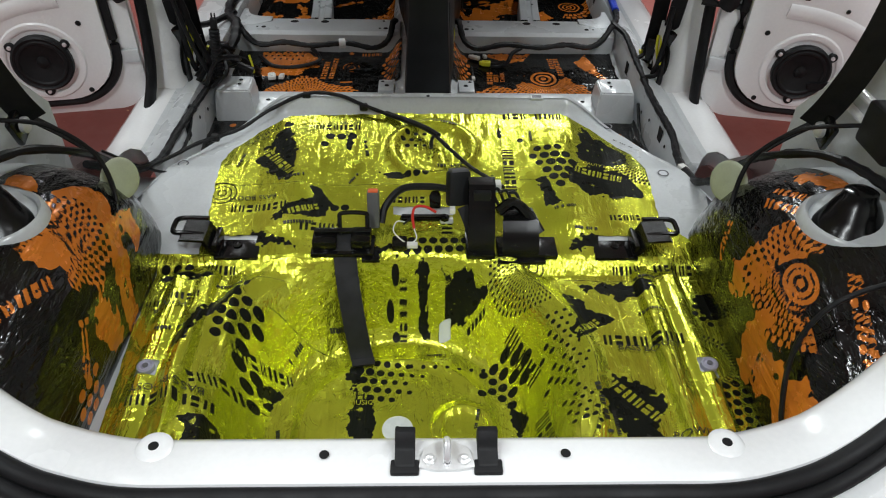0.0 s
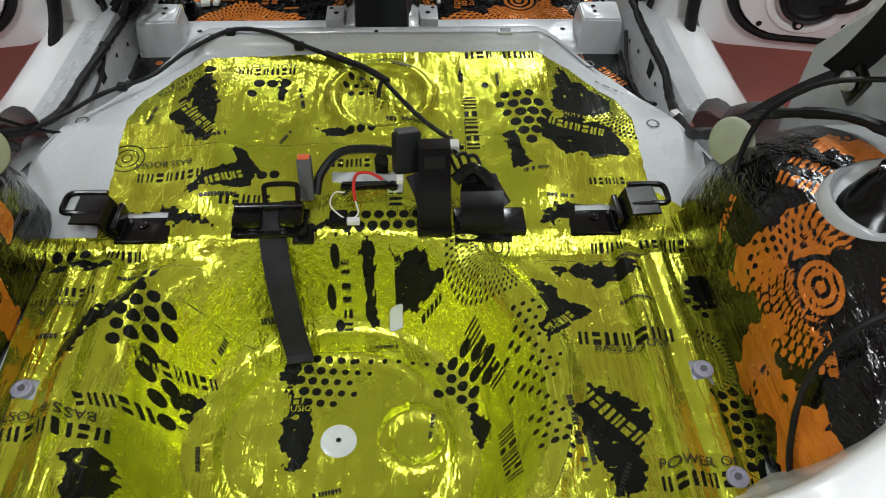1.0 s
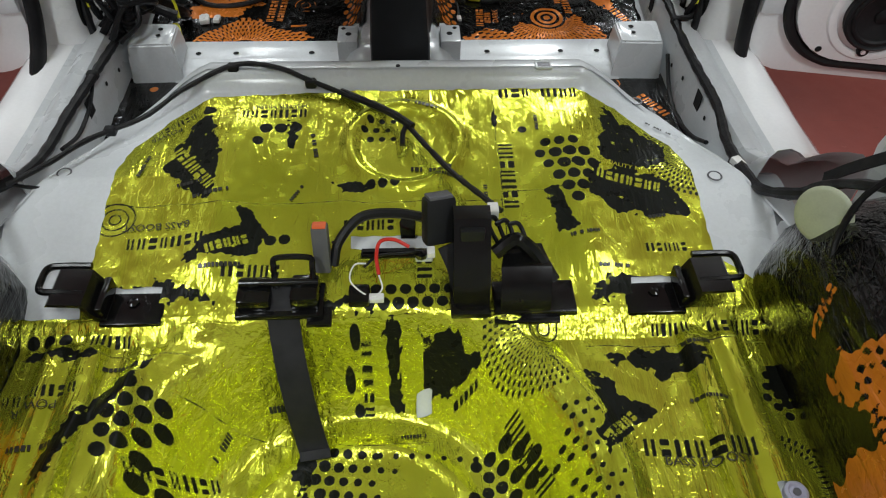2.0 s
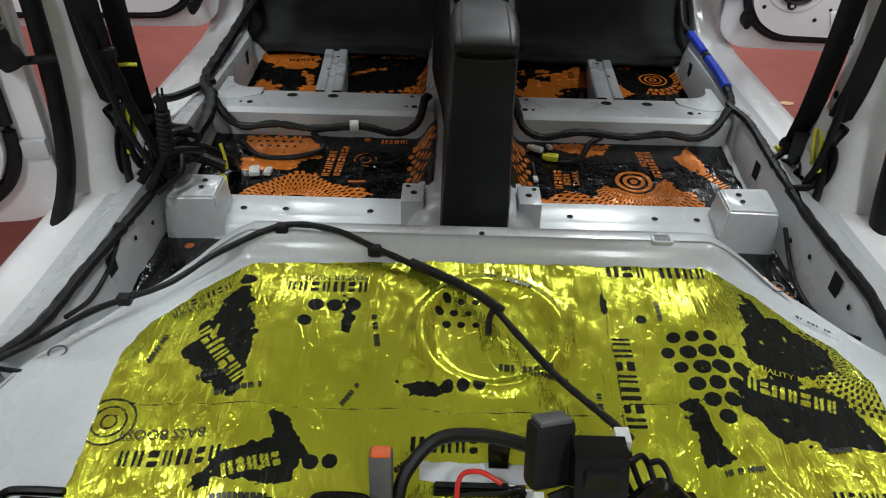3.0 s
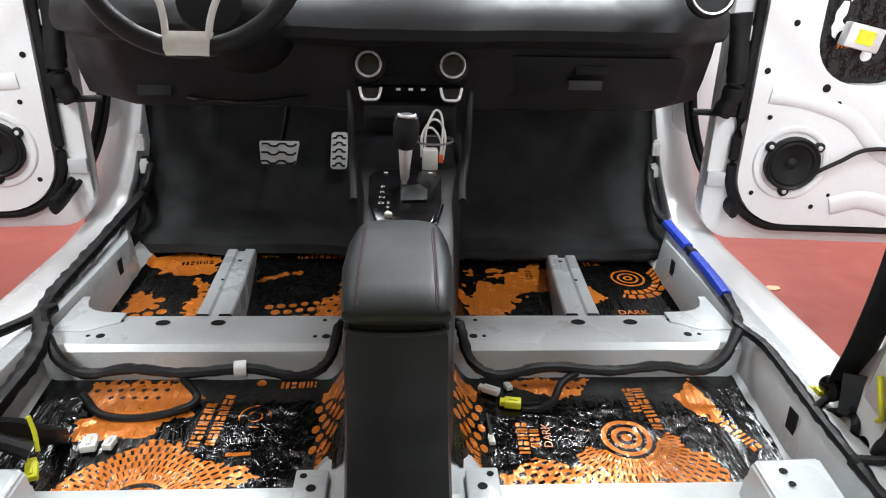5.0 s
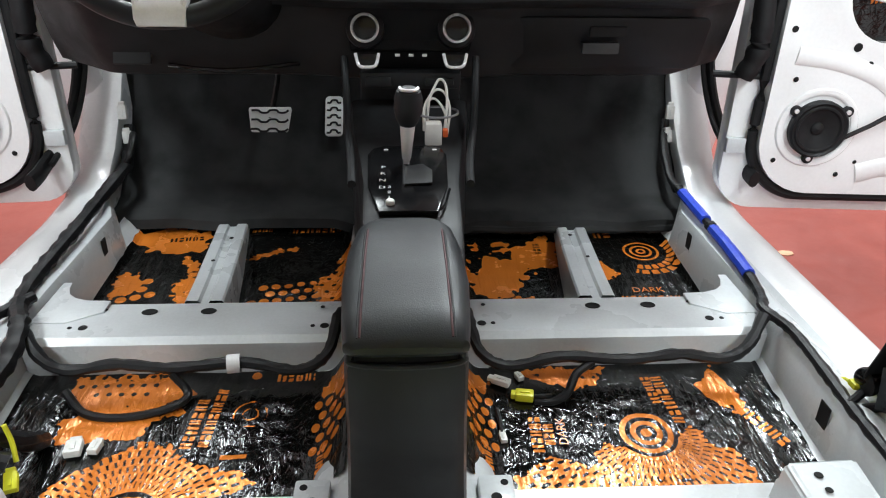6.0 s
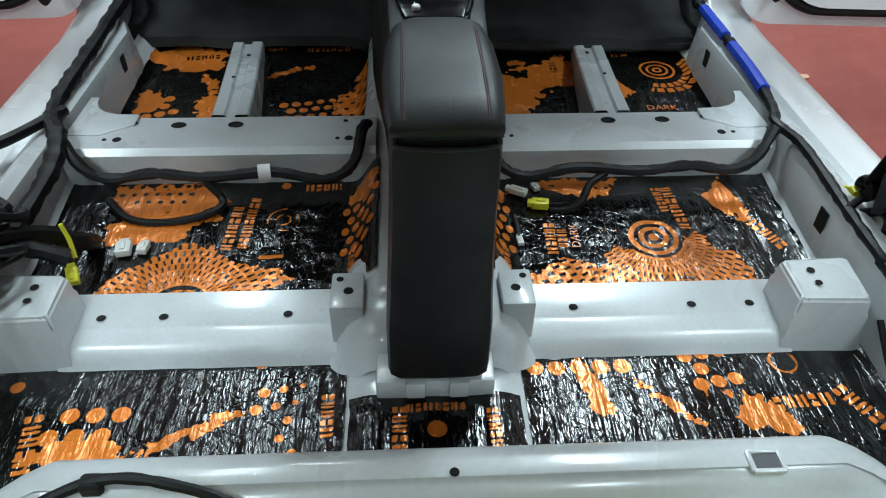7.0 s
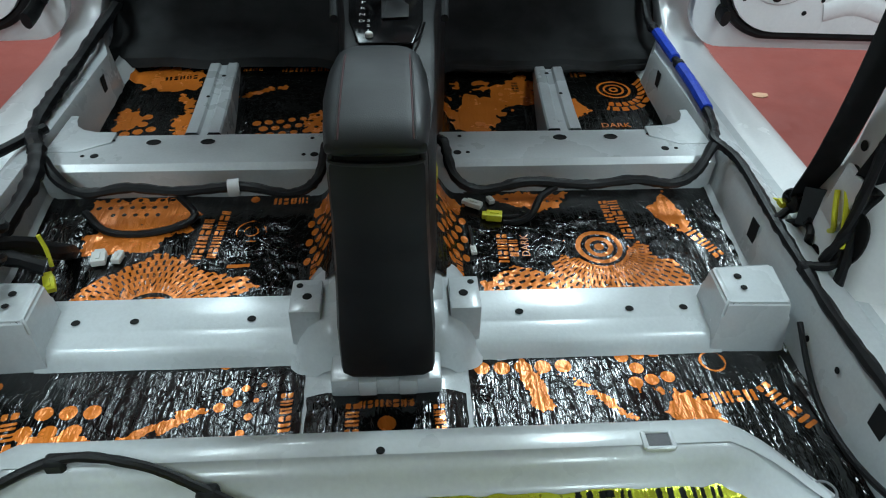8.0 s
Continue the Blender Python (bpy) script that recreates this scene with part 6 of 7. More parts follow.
# heap of leads and a corrugated conduit at the foot of the driver-side pillar
heap = thing("wiring_bundle", "heap of black leads and plugs at the pillar foot", "cable")
rng = random.Random(3)
for k in range(9):
    x0, y0 = -0.70 + rng.uniform(-0.05, 0.06), 2.10 + rng.uniform(-0.05, 0.12)
    pts = [(x0 - 0.04, y0 - 0.05, 0.46), (x0, y0, 0.475 + rng.uniform(0, 0.06)), (x0 + rng.uniform(-0.03, 0.06), y0 + rng.uniform(-0.04, 0.06), 0.47 + rng.uniform(0, 0.07)), (x0 + rng.uniform(-0.06, 0.03), y0 + 0.10, 0.46 + rng.uniform(0, 0.03))]
    part("lead", tube(pts, rng.uniform(0.004, 0.009), 6, 5, 0.1, 1, k), M_TAPE, heap)
part("lead", tube([(-0.69, 2.18, 0.49), (-0.65, 2.24, 0.45), (-0.615, 2.28, 0.40), (-0.62, 2.33, 0.36)], 0.016, 8, 5, 0.15), M_TAPE, heap)
part("lead", tube([(-0.74, 2.16, 0.47), (-0.66, 2.19, 0.46), (-0.60, 2.20, 0.43)], 0.014, 8, 5, 0.15), M_TAPE, heap)
con = thing("corrugated_conduit", "upright black corrugated wiring conduit with plug end", "conduit")
prof = []
for k in range(15):
    prof += [(0.0125, 0.012 * k), (0.0165, 0.012 * k + 0.003), (0.0165, 0.012 * k + 0.008), (0.0125, 0.012 * k + 0.011)]
part("bellows", lathe(prof, 16, pose(-0.688, 2.088, 0.452, 3, 6, 0)), M_RUBBER, con)
part("plug", box((-0.010, -0.008, 0), (0.010, 0.008, 0.035), 0.002, pose(-0.669, 2.080, 0.630, 3, 6, 0)), M_PLASTIC, con)
part("fork", box((-0.007, -0.003, 0.03), (-0.003, 0.003, 0.052), 0.001, pose(-0.669, 2.080, 0.630, 3, 6, 0)), M_PLASTIC, con)
part("fork", box((0.003, -0.003, 0.03), (0.007, 0.003, 0.052), 0.001, pose(-0.669, 2.080, 0.630, 3, 6, 0)), M_PLASTIC, con)

# ---- belts and pillar hardware ----
for s in (-1, 1):
    fb = thing("front_seat_belt", "black front seat belt hanging beside its reel on the pillar", "seat belt", "seat belts")
    part("webbing", ribbon([(s * 0.74, 2.20, 1.30), (s * 0.775, 2.20, 1.05), (s * 0.775, 2.20, 0.80), (s * 0.785, 2.235, 0.62), (s * 0.79, 2.265, 0.525), (s * 0.79, 2.27, 0.50)], 0.050, 0.003, 6, (1, -0.2 * s, 0)), M_BELT, fb)
    part("webbing", ribbon([(s * 0.77, 2.10, 1.30), (s * 0.80, 2.10, 1.0), (s * 0.80, 2.11, 0.75), (s * 0.80, 2.14, 0.62)], 0.047, 0.003, 6, (1, -0.65 * s, 0)), M_BELT, fb)
    part("reel", box((-0.03, -0.04, -0.045), (0.03, 0.04, 0.045), 0.010, pose(s * 0.815, 2.16, 0.575, 10, 0, 0)), M_GLOSS, fb)
    part("reel_frame", box((-0.036, -0.030, -0.055), (-0.026, 0.030, 0.055), 0.004, pose(s * 0.815, 2.16, 0.575, 10, 0, 0)), M_ALU, fb)
    part("anchor", lathe([(0.018, 0), (0.020, 0.010), (0.012, 0.014), (0, 0.014)], 16, pose(s * 0.782, 2.27, 0.488) @ pose(0, 0, 0, 0, -90 * s, 0)), M_PLASTIC, fb)
    part("yellow_lead", tube([(s * 0.775, 2.17, 0.585), (s * 0.77, 2.15, 0.56), (s * 0.775, 2.14, 0.525), (s * 0.785, 2.16, 0.505)], 0.0048, 8), M_YELLOW_P, fb, "yellow pretensioner lead")
    part("yellow_clip", box((s * 0.768 - 0.008, 2.28, 0.468), (s * 0.768 + 0.008, 2.30, 0.480), 0.003), M_YELLOW_P, fb, "yellow lead by the belt anchor")
    part("lead", tube([(s * 0.79, 2.13, 0.70), (s * 0.785, 2.12, 0.62), (s * 0.775, 2.11, 0.53), (s * 0.765, 2.12, 0.47)], 0.009, 8, 5, 0.2), M_TAPE, fb)
    rb = thing("rear_seat_belt", "black rear seat belt with anchor plate on the body side", "seat belt", "seat belts")
    part("webbing", ribbon([(s * 0.72, 0.98, 1.35), (s * 0.755, 1.02, 1.15), (s * 0.765, 1.06, 1.0), (s * 0.765, 1.10, 0.90), (s * 0.76, 1.13, 0.84)], 0.052, 0.003, 6, (1, -0.7 * s, 0)), M_BELT, rb)
    part("webbing", ribbon([(s * 0.76, 1.13, 0.84), (s * 0.745, 1.18, 0.78), (s * 0.73, 1.24, 0.70), (s * 0.72, 1.28, 0.64)], 0.022, 0.003, 6, (0.4 * s, 1, 0.3)), M_BELT, rb)
    part("anchor_plate", box((-0.006, -0.035, -0.03), (0.006, 0.035, 0.03), 0.005, pose(s * 0.775, 1.11, 0.845, 20, 0, 0)), M_GLOSS, rb)
    part("anchor_bolt", lathe([(0.016, 0), (0.016, 0.008), (0.010, 0.012), (0, 0.012)], 12, pose(s * 0.765, 1.10, 0.845) @ pose(0, 0, 0, 0, -90 * s, 0)), M_ALU, rb)
    part("reel", box((-0.03, -0.05, -0.04), (0.03, 0.05, 0.04), 0.008, pose(s * 0.80, 0.96, 0.92)), M_PLASTIC, rb)
    part("end_ring", tube([(s * (0.785 - 0.012 * math.cos(a) ** 2), 2.215 + 0.030 * math.cos(a), 0.448 + 0.027 * math.sin(a)) for a in np.linspace(0, 2 * math.pi, 17)], 0.008, 8), M_GLOSS, fb, "gloss black looped belt end")
    part("end_neck", ribbon([(s * 0.785, 2.235, 0.545), (s * 0.783, 2.225, 0.51), (s * 0.781, 2.218, 0.474)], 0.040, 0.006, 5, (1, -0.65 * s, 0)), M_GLOSS, fb)
    part("trim_bolt", lathe([(0.019, 0), (0.019, 0.008), (0.013, 0.013), (0, 0.014)], 16, pose(s * 0.792, 2.17, 0.446) @ pose(0, 0, 0, 0, -80 * s, 0)), M_GLOSS, fb)
    part("rolled_lead", lathe([(0.0, -0.022), (0.015, -0.022), (0.019, -0.014), (0.019, 0.014), (0.015, 0.022), (0.0, 0.022)], 14, pose(s * 0.785, 2.28, 0.49, 70, 30, 0)), M_GLOSS, fb)
    part("yellow_loop", tube([(s * 0.785, 2.30, 0.455), (s * 0.774, 2.325, 0.458), (s * 0.762, 2.32, 0.452), (s * 0.762, 2.295, 0.446), (s * 0.775, 2.27, 0.448), (s * 0.785, 2.25, 0.455)], 0.0042, 8), M_YELLOW_P, fb, "yellow lead loop by the belt end")
    part("lead", tube([(s * 0.752, 2.262, 0.448), (s * 0.765, 2.25, 0.458), (s * 0.778, 2.232, 0.474), (s * 0.785, 2.215, 0.49)], 0.006, 8), M_TAPE, fb)
    # black oval on the closed pillar, for the shade in the reel cavity
    part("reel_hole_shade", extrude_poly([(0.040 * math.cos(a), 0.062 * math.sin(a)) for a in np.linspace(0, 2 * math.pi, 25)[:-1]], 0.004, pose(s * 0.797, 2.12, 0.515) @ pose(0, 0, 0, 0, -90 * s, 0) @ pose(0, 0, 0, 0, 0, 70), 0.001), M_SHADE_AND_PATCH, fb)
    part("reel_lead", tube([(s * 0.787, 2.17, 0.60), (s * 0.780, 2.14, 0.575), (s * 0.775, 2.115, 0.54), (s * 0.778, 2.105, 0.51)], 0.0055, 8), M_YELLOW_P, fb, "yellow lead entering the reel")
    part("reel_branch", tube([(s * 0.795, 2.12, 0.54), (s * 0.785, 2.095, 0.50), (s * 0.775, 2.075, 0.45), (s * 0.757, 2.07, 0.425), (s * 0.742, 2.095, 0.437)], 0.0095, 8, 5, 0.2), M_TAPE, fb)
    ws = thing("door_seal", "black rubber rear door seal hanging loose with a cut end", "seal", "loose door seals")
    part("strip", tube([(s * 0.84, 2.05, 1.25), (s * 0.865, 2.06, 1.0), (s * 0.868, 2.055, 0.75), (s * 0.868, 2.03, 0.60), (s * 0.868, 1.985, 0.50), (s * 0.868, 1.90, 0.425)] if s < 0 else [(s * 0.84, 2.06, 1.25), (s * 0.865, 2.06, 1.0), (s * 0.868, 2.035, 0.75), (s * 0.868, 1.985, 0.50), (s * 0.868, 1.93, 0.365)], 0.028, 10, 8, 0.02, 0.55, 1, (s, 0, 0)), M_RUBBER, ws)
    wf = thing("door_seal", "black rubber front door seal hanging loose with a cut end", "seal", "loose door seals")
    part("strip", tube([(s * 0.895, 3.47, 1.10), (s * 0.90, 3.46, 0.92), (s * 0.905, 3.40, 0.74), (s * 0.91, 3.28, 0.62), (s * 0.92, 3.12, 0.56), (s * 0.922, 3.05, 0.548)], 0.023, 10, 8, 0.02, 0.6, 2, (s, 0, 0)), M_RUBBER, wf)
    part("finned_edge", tube([(s * 0.875, 3.47, 1.10), (s * 0.88, 3.46, 0.92), (s * 0.885, 3.40, 0.745), (s * 0.89, 3.28, 0.628), (s * 0.90, 3.13, 0.568)], 0.008, 8), M_RUBBER, wf)
    for hz in (0.56, 0.66):
        hole(s * 0.803, 2.19, hz, 0.008, car, -s, 0, 0)
    for hy, hz in ((1.93, 0.42), (2.02, 0.40), (1.75, 0.43)):
        hole(s * 0.7225, hy, hz - 0.02, 0.005, car, -s, 0, 0.1)


# ---- doors ----
def rounded(x0, x1, z0, z1, r, n=8):
    pts = []
    for cx, cz, a in ((x1 - r, z0 + r, -90), (x1 - r, z1 - r, 0), (x0 + r, z1 - r, 90), (x0 + r, z0 + r, 180)):
        pts += [(cx + r * math.cos(radians(a + 90 * k / n)), cz + r * math.sin(radians(a + 90 * k / n))) for k in range(n + 1)]
    return pts


def speaker(parent, s, u, z, y, r):
    sp = part("speaker", lathe([(r, 0.0), (r, 0.016), (r * 0.93, 0.021), (r * 0.90, 0.019), (r * 0.84, 0.017)], 40, pose(s * u, y, z, 90, 0, 0)), M_PLASTIC, parent, "round black door speaker")
    part("surround", lathe([(r * 0.85, 0.016), (r * 0.80, 0.020), (r * 0.74, 0.020), (r * 0.69, 0.015)], 40, pose(s * u, y, z, 90, 0, 0)), M_RUBBER, sp)
    part("cone", lathe([(r * 0.70, 0.015), (r * 0.45, 0.009), (r * 0.22, 0.004), (r * 0.20, 0.008), (r * 0.12, 0.011), (0, 0.013)], 40, pose(s * u, y, z, 90, 0, 0)), M_CONE, sp)
    for a in (35, 145, 265):
        ex, ez = s * u + r * 1.08 * math.cos(radians(a)), z + r * 1.08 * math.sin(radians(a))
        part("ear", lathe([(0.014, 0), (0.014, 0.009), (0.011, 0.011), (0.0, 0.011)], 14, pose(ex, y, ez, 90, 0, 0)), M_PLASTIC, sp)
        part("rivet", lathe([(0.0065, 0.010), (0.006, 0.014), (0, 0.015)], 10, pose(ex, y, ez, 90, 0, 0)), M_CHROME, sp)
    return sp


def plate_with_hole(outer, inner, depth, mat, name, parent, label=""):
    """A flat plate in x, z with a through opening, facing -y."""
    bm = bmesh.new()
    edges = []
    for loop in (outer, inner):
        vs = [bm.verts.new((a, 0, b)) for a, b in loop]
        edges += [bm.edges.new((p, q)) for p, q in zip(vs, vs[1:] + vs[:1])]
    bmesh.ops.triangle_fill(bm, edges=edges, use_beauty=True)
    cx, cz = sum(p[0] for p in inner) / len(inner), sum(p[1] for p in inner) / len(inner)
    got = bmesh.ops.extrude_face_region(bm, geom=list(bm.faces))
    bmesh.ops.translate(bm, vec=(0, -depth, 0), verts=[v for v in got["geom"] if isinstance(v, bmesh.types.BMVert)])
    bmesh.ops.recalc_face_normals(bm, faces=bm.faces)
    return part(name, bm, mat, parent, label)


def door(name, label, s, m, spk_u, spk_z, spk_r, width, height, holes, window=None):
    d = thing(name, label, "car door", "open doors", at=m)
    fl = rounded(0.0, width, 0.0, height, 0.10)
    part("outer_skin", extrude_poly([(s * a, b) for a, b in fl], 0.06, Matrix(((1, 0, 0, 0), (0, 0, -1, 0.075), (0, 1, 0, 0), (0, 0, 0, 1))), 0.008), M_WHITE, d)
    outer = [(s * a, b) for a, b in rounded(0.075, width, 0.060, height - 0.02, 0.15)]
    if window:
        wu0, wu1, wz0, wz1 = window
        inner = [(s * a, b) for a, b in rounded(wu0, wu1, wz0, wz1, min(wu1 - wu0, wz1 - wz0) * 0.42)]
        ip = plate_with_hole(outer, inner, 0.035, M_WHITE, "inner_panel", d)
        ip.location = (0, 0.018, 0)
        back = thing("deadening_sheet", "black foil sheet with orange print inside the door opening", "sheet", FOIL)
        field_sheet("foil", M_ORANGE, back, wu0 - 0.02, wu1 + 0.02, wz0 - 0.02, wz1 + 0.02, 0.005, lambda x, y: 0 * x, None,
                    lambda x, y: np.maximum(blob(x, y, (wu0 + wu1) / 2, wz1 - 0.08, 0.12, 0.07, 0, 0.4, 31), bars(x, y, wu0 + 0.10, wz0 + 0.10, SHORT, 0.02, 5)), wavy=0.002,
                    place=lambda u, v, w: (np.stack([s * u, 0.0135 - w * 1.0, v], -1) @ np.array(m.to_3x3()).T + np.array(m.translation)))
    else:
        ip = part("inner_panel", extrude_poly(outer, 0.035, Matrix(((1, 0, 0, 0), (0, 0, -1, 0.018), (0, 1, 0, 0), (0, 0, 0, 1))), 0.008), M_WHITE, d)
    f = -0.0175
    # seal round the inner panel
    loop = rounded(0.062, width + 0.1, 0.046, height + 0.2, 0.16, 10)
    lower = [p for p in loop if p[0] < 0.25 or p[1] < 0.25]
    k = min(range(len(loop)), key=lambda i: loop[i][0] + abs(loop[i][1] - height * 0.9))
    run = [(0.062, height)] + [(0.062, height * 0.6)] + [(0.062, 0.30)] + [(0.222 - 0.16 * math.cos(radians(a)), 0.206 - 0.16 * math.sin(radians(a))) for a in range(0, 91, 15)] + [(0.4, 0.046), (0.6, 0.046), (width, 0.046)]
    part("seal", tube([(s * a, 0.004, b) for a, b in run], 0.0135, 8, 4), M_RUBBER, d, "black rubber door seal")
    # pressings: a raised ring round the speaker and long swages
    part("speaker_rim", lathe([(spk_r * 1.42, 0.0), (spk_r * 1.36, 0.005), (spk_r * 1.22, 0.006), (spk_r * 1.15, 0.003)], 40, pose(s * spk_u, f + 0.001, spk_z, 90, 0, 0)), M_WHITE, d)
    part("swage", tube([(s * (spk_u - 0.09), f, spk_z + 0.18), (s * (spk_u + 0.02), f, spk_z + 0.165), (s * (spk_u + 0.14), f, spk_z + 0.12), (s * (spk_u + 0.24), f, spk_z + 0.03), (s * (spk_u + 0.40), f, spk_z - 0.02)], 0.022, 10, 6, 0, 0.22, 0, (0, 1, 0)), M_WHITE, d)
    part("swage", tube([(s * (spk_u + 0.13), f, spk_z - 0.12), (s * (spk_u + 0.22), f, spk_z - 0.10), (s * (spk_u + 0.36), f, spk_z - 0.14)], 0.026, 10, 6, 0, 0.2, 0, (0, 1, 0)), M_WHITE, d)
    speaker(d, s, spk_u, spk_z, f, spk_r)
    for hu, hz, hr in holes:
        # dark discs on the panel, coloured as the shade inside its holes
        part("hole_shade_disc", lathe([(0, 0.0012), (hr, 0.0012), (hr * 1.25, 0.0006), (hr * 1.35, 0)], 14, pose(s * hu, f - 0.0005, hz, 90, 0, 0)), M_SHADE_AND_PATCH, d)
    part("hinge_strap", box((min(0, s * 0.05), 0.0, 0.16), (max(0, s * 0.05), 0.02, 0.20), 0.004), M_STEEL, d)
    part("hinge_strap", box((min(0, s * 0.05), 0.0, 0.55), (max(0, s * 0.05), 0.02, 0.59), 0.004), M_STEEL, d)
    part("check_arm", tube([(s * -0.06, 0.03, 0.36), (s * 0.0, 0.02, 0.36), (s * 0.06, 0.01, 0.36)], 0.009, 8), M_RUBBER, d)
    part("rubber_boot", tube([(s * 0.01, -0.005, 0.62), (s * 0.022, -0.012, 0.50), (s * 0.024, -0.012, 0.42), (s * 0.005, -0.002, 0.36)], 0.026, 10, 5, 0.15), M_RUBBER, d)
    return d


FRONT_HOLES = ((0.12, 0.15, 0.005), (0.13, 0.36, 0.005), (0.10, 0.48, 0.006), (0.26, 0.44, 0.008), (0.30, 0.40, 0.006), (0.29, 0.115, 0.005), (0.33, 0.15, 0.004), (0.15, 0.60, 0.006), (0.45, 0.37, 0.006), (0.42, 0.46, 0.005), (0.22, 0.70, 0.012), (0.5, 0.16, 0.006), (0.54, 0.30, 0.007))
dfr = door("front_door", "white front door standing open with bare inner panel and speaker", 1, pose(0.845, 3.085, 0.45, 0, 0, -4.6), 0.210, 0.238, 0.073, 0.95, 0.95, FRONT_HOLES, (0.215, 0.50, 0.45, 0.85))
dfl = door("front_door", "white front door standing open with bare inner panel and speaker", -1, pose(-0.865, 3.155, 0.45, 0, 0, 4.6), 0.215, 0.235, 0.075, 0.95, 0.95, FRONT_HOLES, (0.215, 0.50, 0.45, 0.85))
part("speaker_lead", tube([(0.275, -0.028, 0.215), (0.33, -0.034, 0.25), (0.40, -0.034, 0.285), (0.55, -0.034, 0.285)], 0.006, 8), M_TAPE, dfr)
part("speaker_lead", tube([(-0.285, -0.028, 0.215), (-0.34, -0.034, 0.25), (-0.42, -0.034, 0.285), (-0.55, -0.034, 0.285)], 0.006, 8), M_TAPE, dfl)
act = thing("door_control_unit", "grey control box with yellow sticker inside the door opening", "control box", at=pose(1.155, 3.035, 1.02, 0, 12, -4.6))
part("case", box((-0.045, -0.02, -0.03), (0.045, 0.02, 0.03), 0.006), M_ALU, act)
part("sticker", box((-0.022, -0.0215, -0.016), (0.022, -0.0195, 0.018), 0), M_YELLOW_P, act, "yellow sticker")
REAR_HOLES = ((0.16, 0.09, 0.006), (0.14, 0.30, 0.006), (0.22, 0.42, 0.013), (0.38, 0.10, 0.006), (0.46, 0.25, 0.007), (0.34, 0.38, 0.005), (0.15, 0.46, 0.006), (0.5, 0.4, 0.01))
drr = door("rear_door", "white rear door standing open with bare inner panel and speaker", 1, pose(0.880, 1.965, 0.40, 0, 0, -11), 0.268, 0.190, 0.085, 0.90, 0.95, REAR_HOLES)
drl = door("rear_door", "white rear door standing open with bare inner panel and speaker", -1, pose(-0.885, 1.985, 0.40, 0, 0, 11), 0.268, 0.190, 0.085, 0.90, 0.95, REAR_HOLES)
part("speaker_lead", ribbon([(0.30, -0.03, 0.15), (0.36, -0.05, 0.17), (0.42, -0.05, 0.22), (0.5, -0.045, 0.30)], 0.02, 0.01, 5, (0, 0, 1)), M_TAPE, drr)

# ---- centre console ----
cons = thing("centre_console", "black centre console with padded grey armrest and gear selector", "console")
cx = 0.004
rows = []
for z, w, y, yf in ((0.385, 0.070, 1.962, 2.42), (0.40, 0.074, 1.952, 2.42), (0.50, 0.073, 1.94, 2.40), (0.58, 0.068, 1.93, 2.36), (0.66, 0.064, 1.915, 2.26), (0.74, 0.060, 1.893, 2.16), (0.80, 0.0585, 1.878, 2.125), (0.828, 0.0575, 1.873, 2.12), (0.836, 0.055, 1.872, 2.12)):
    rows.append([(cx - w, yf, z), (cx - w, y + 0.02, z), (cx - w + 0.004, y + 0.006, z), (cx - w + 0.014, y, z), (cx, y - 0.002, z), (cx + w - 0.014, y, z), (cx + w - 0.004, y + 0.006, z), (cx + w, y + 0.02, z), (cx + w, yf, z)])
part("rear_box", loft(rows, True, True), M_PLASTIC, cons)
rows = []
for y, w, z0, z1 in ((1.866, 0.048, 0.853, 0.860), (1.872, 0.056, 0.846, 0.866), (1.91, 0.060, 0.832, 0.875), (1.97, 0.064, 0.825, 0.880), (2.04, 0.063, 0.815, 0.880), (2.10, 0.057, 0.808, 0.874), (2.135, 0.048, 0.812, 0.862), (2.148, 0.036, 0.82, 0.845)):
    ring = []
    for a in np.linspace(0, 2 * math.pi, 29)[:-1]:
        c, q = math.cos(a), math.sin(a)
        ring.append((cx + w * math.copysign(abs(c) ** 0.45, c), y, (z0 + z1) / 2 + (z1 - z0) / 2 * math.copysign(abs(q) ** 0.6, q)))
    rows.append(ring)
part("armrest_lid", loft(rows, True, True), M_LEATHER, cons, "padded dark grey vinyl armrest")
for q in (-1, 1):
    part("stitching", tube([(cx + q * 0.041, y, z) for y, z in ((1.874, 0.8655), (1.91, 0.8735), (1.97, 0.8785), (2.04, 0.8785), (2.085, 0.8715), (2.112, 0.857))], 0.0011, 6), M_STITCH, cons, "dark red seam stitching")
    part("lid_seam", tube([(cx + q * 0.0432, y, z) for y, z in ((1.874, 0.8647), (1.91, 0.8727), (1.97, 0.8777), (2.04, 0.8777), (2.085, 0.8707), (2.112, 0.8562))], 0.0012, 6), M_PLASTIC, cons)
# solid black fill under the lid, standing for the shade in the pull pocket
part("pocket_shade_fill", box((cx - 0.047, 1.877, 0.828), (cx + 0.047, 1.91, 0.853), 0.006), M_SHADE_AND_PATCH, cons)
part("pocket_lip", tube([(cx - 0.050, 1.878, 0.848), (cx - 0.048, 1.874, 0.838), (cx, 1.872, 0.835), (cx + 0.048, 1.874, 0.838), (cx + 0.050, 1.878, 0.848)], 0.003, 8), M_LEATHER, cons)
rows = []
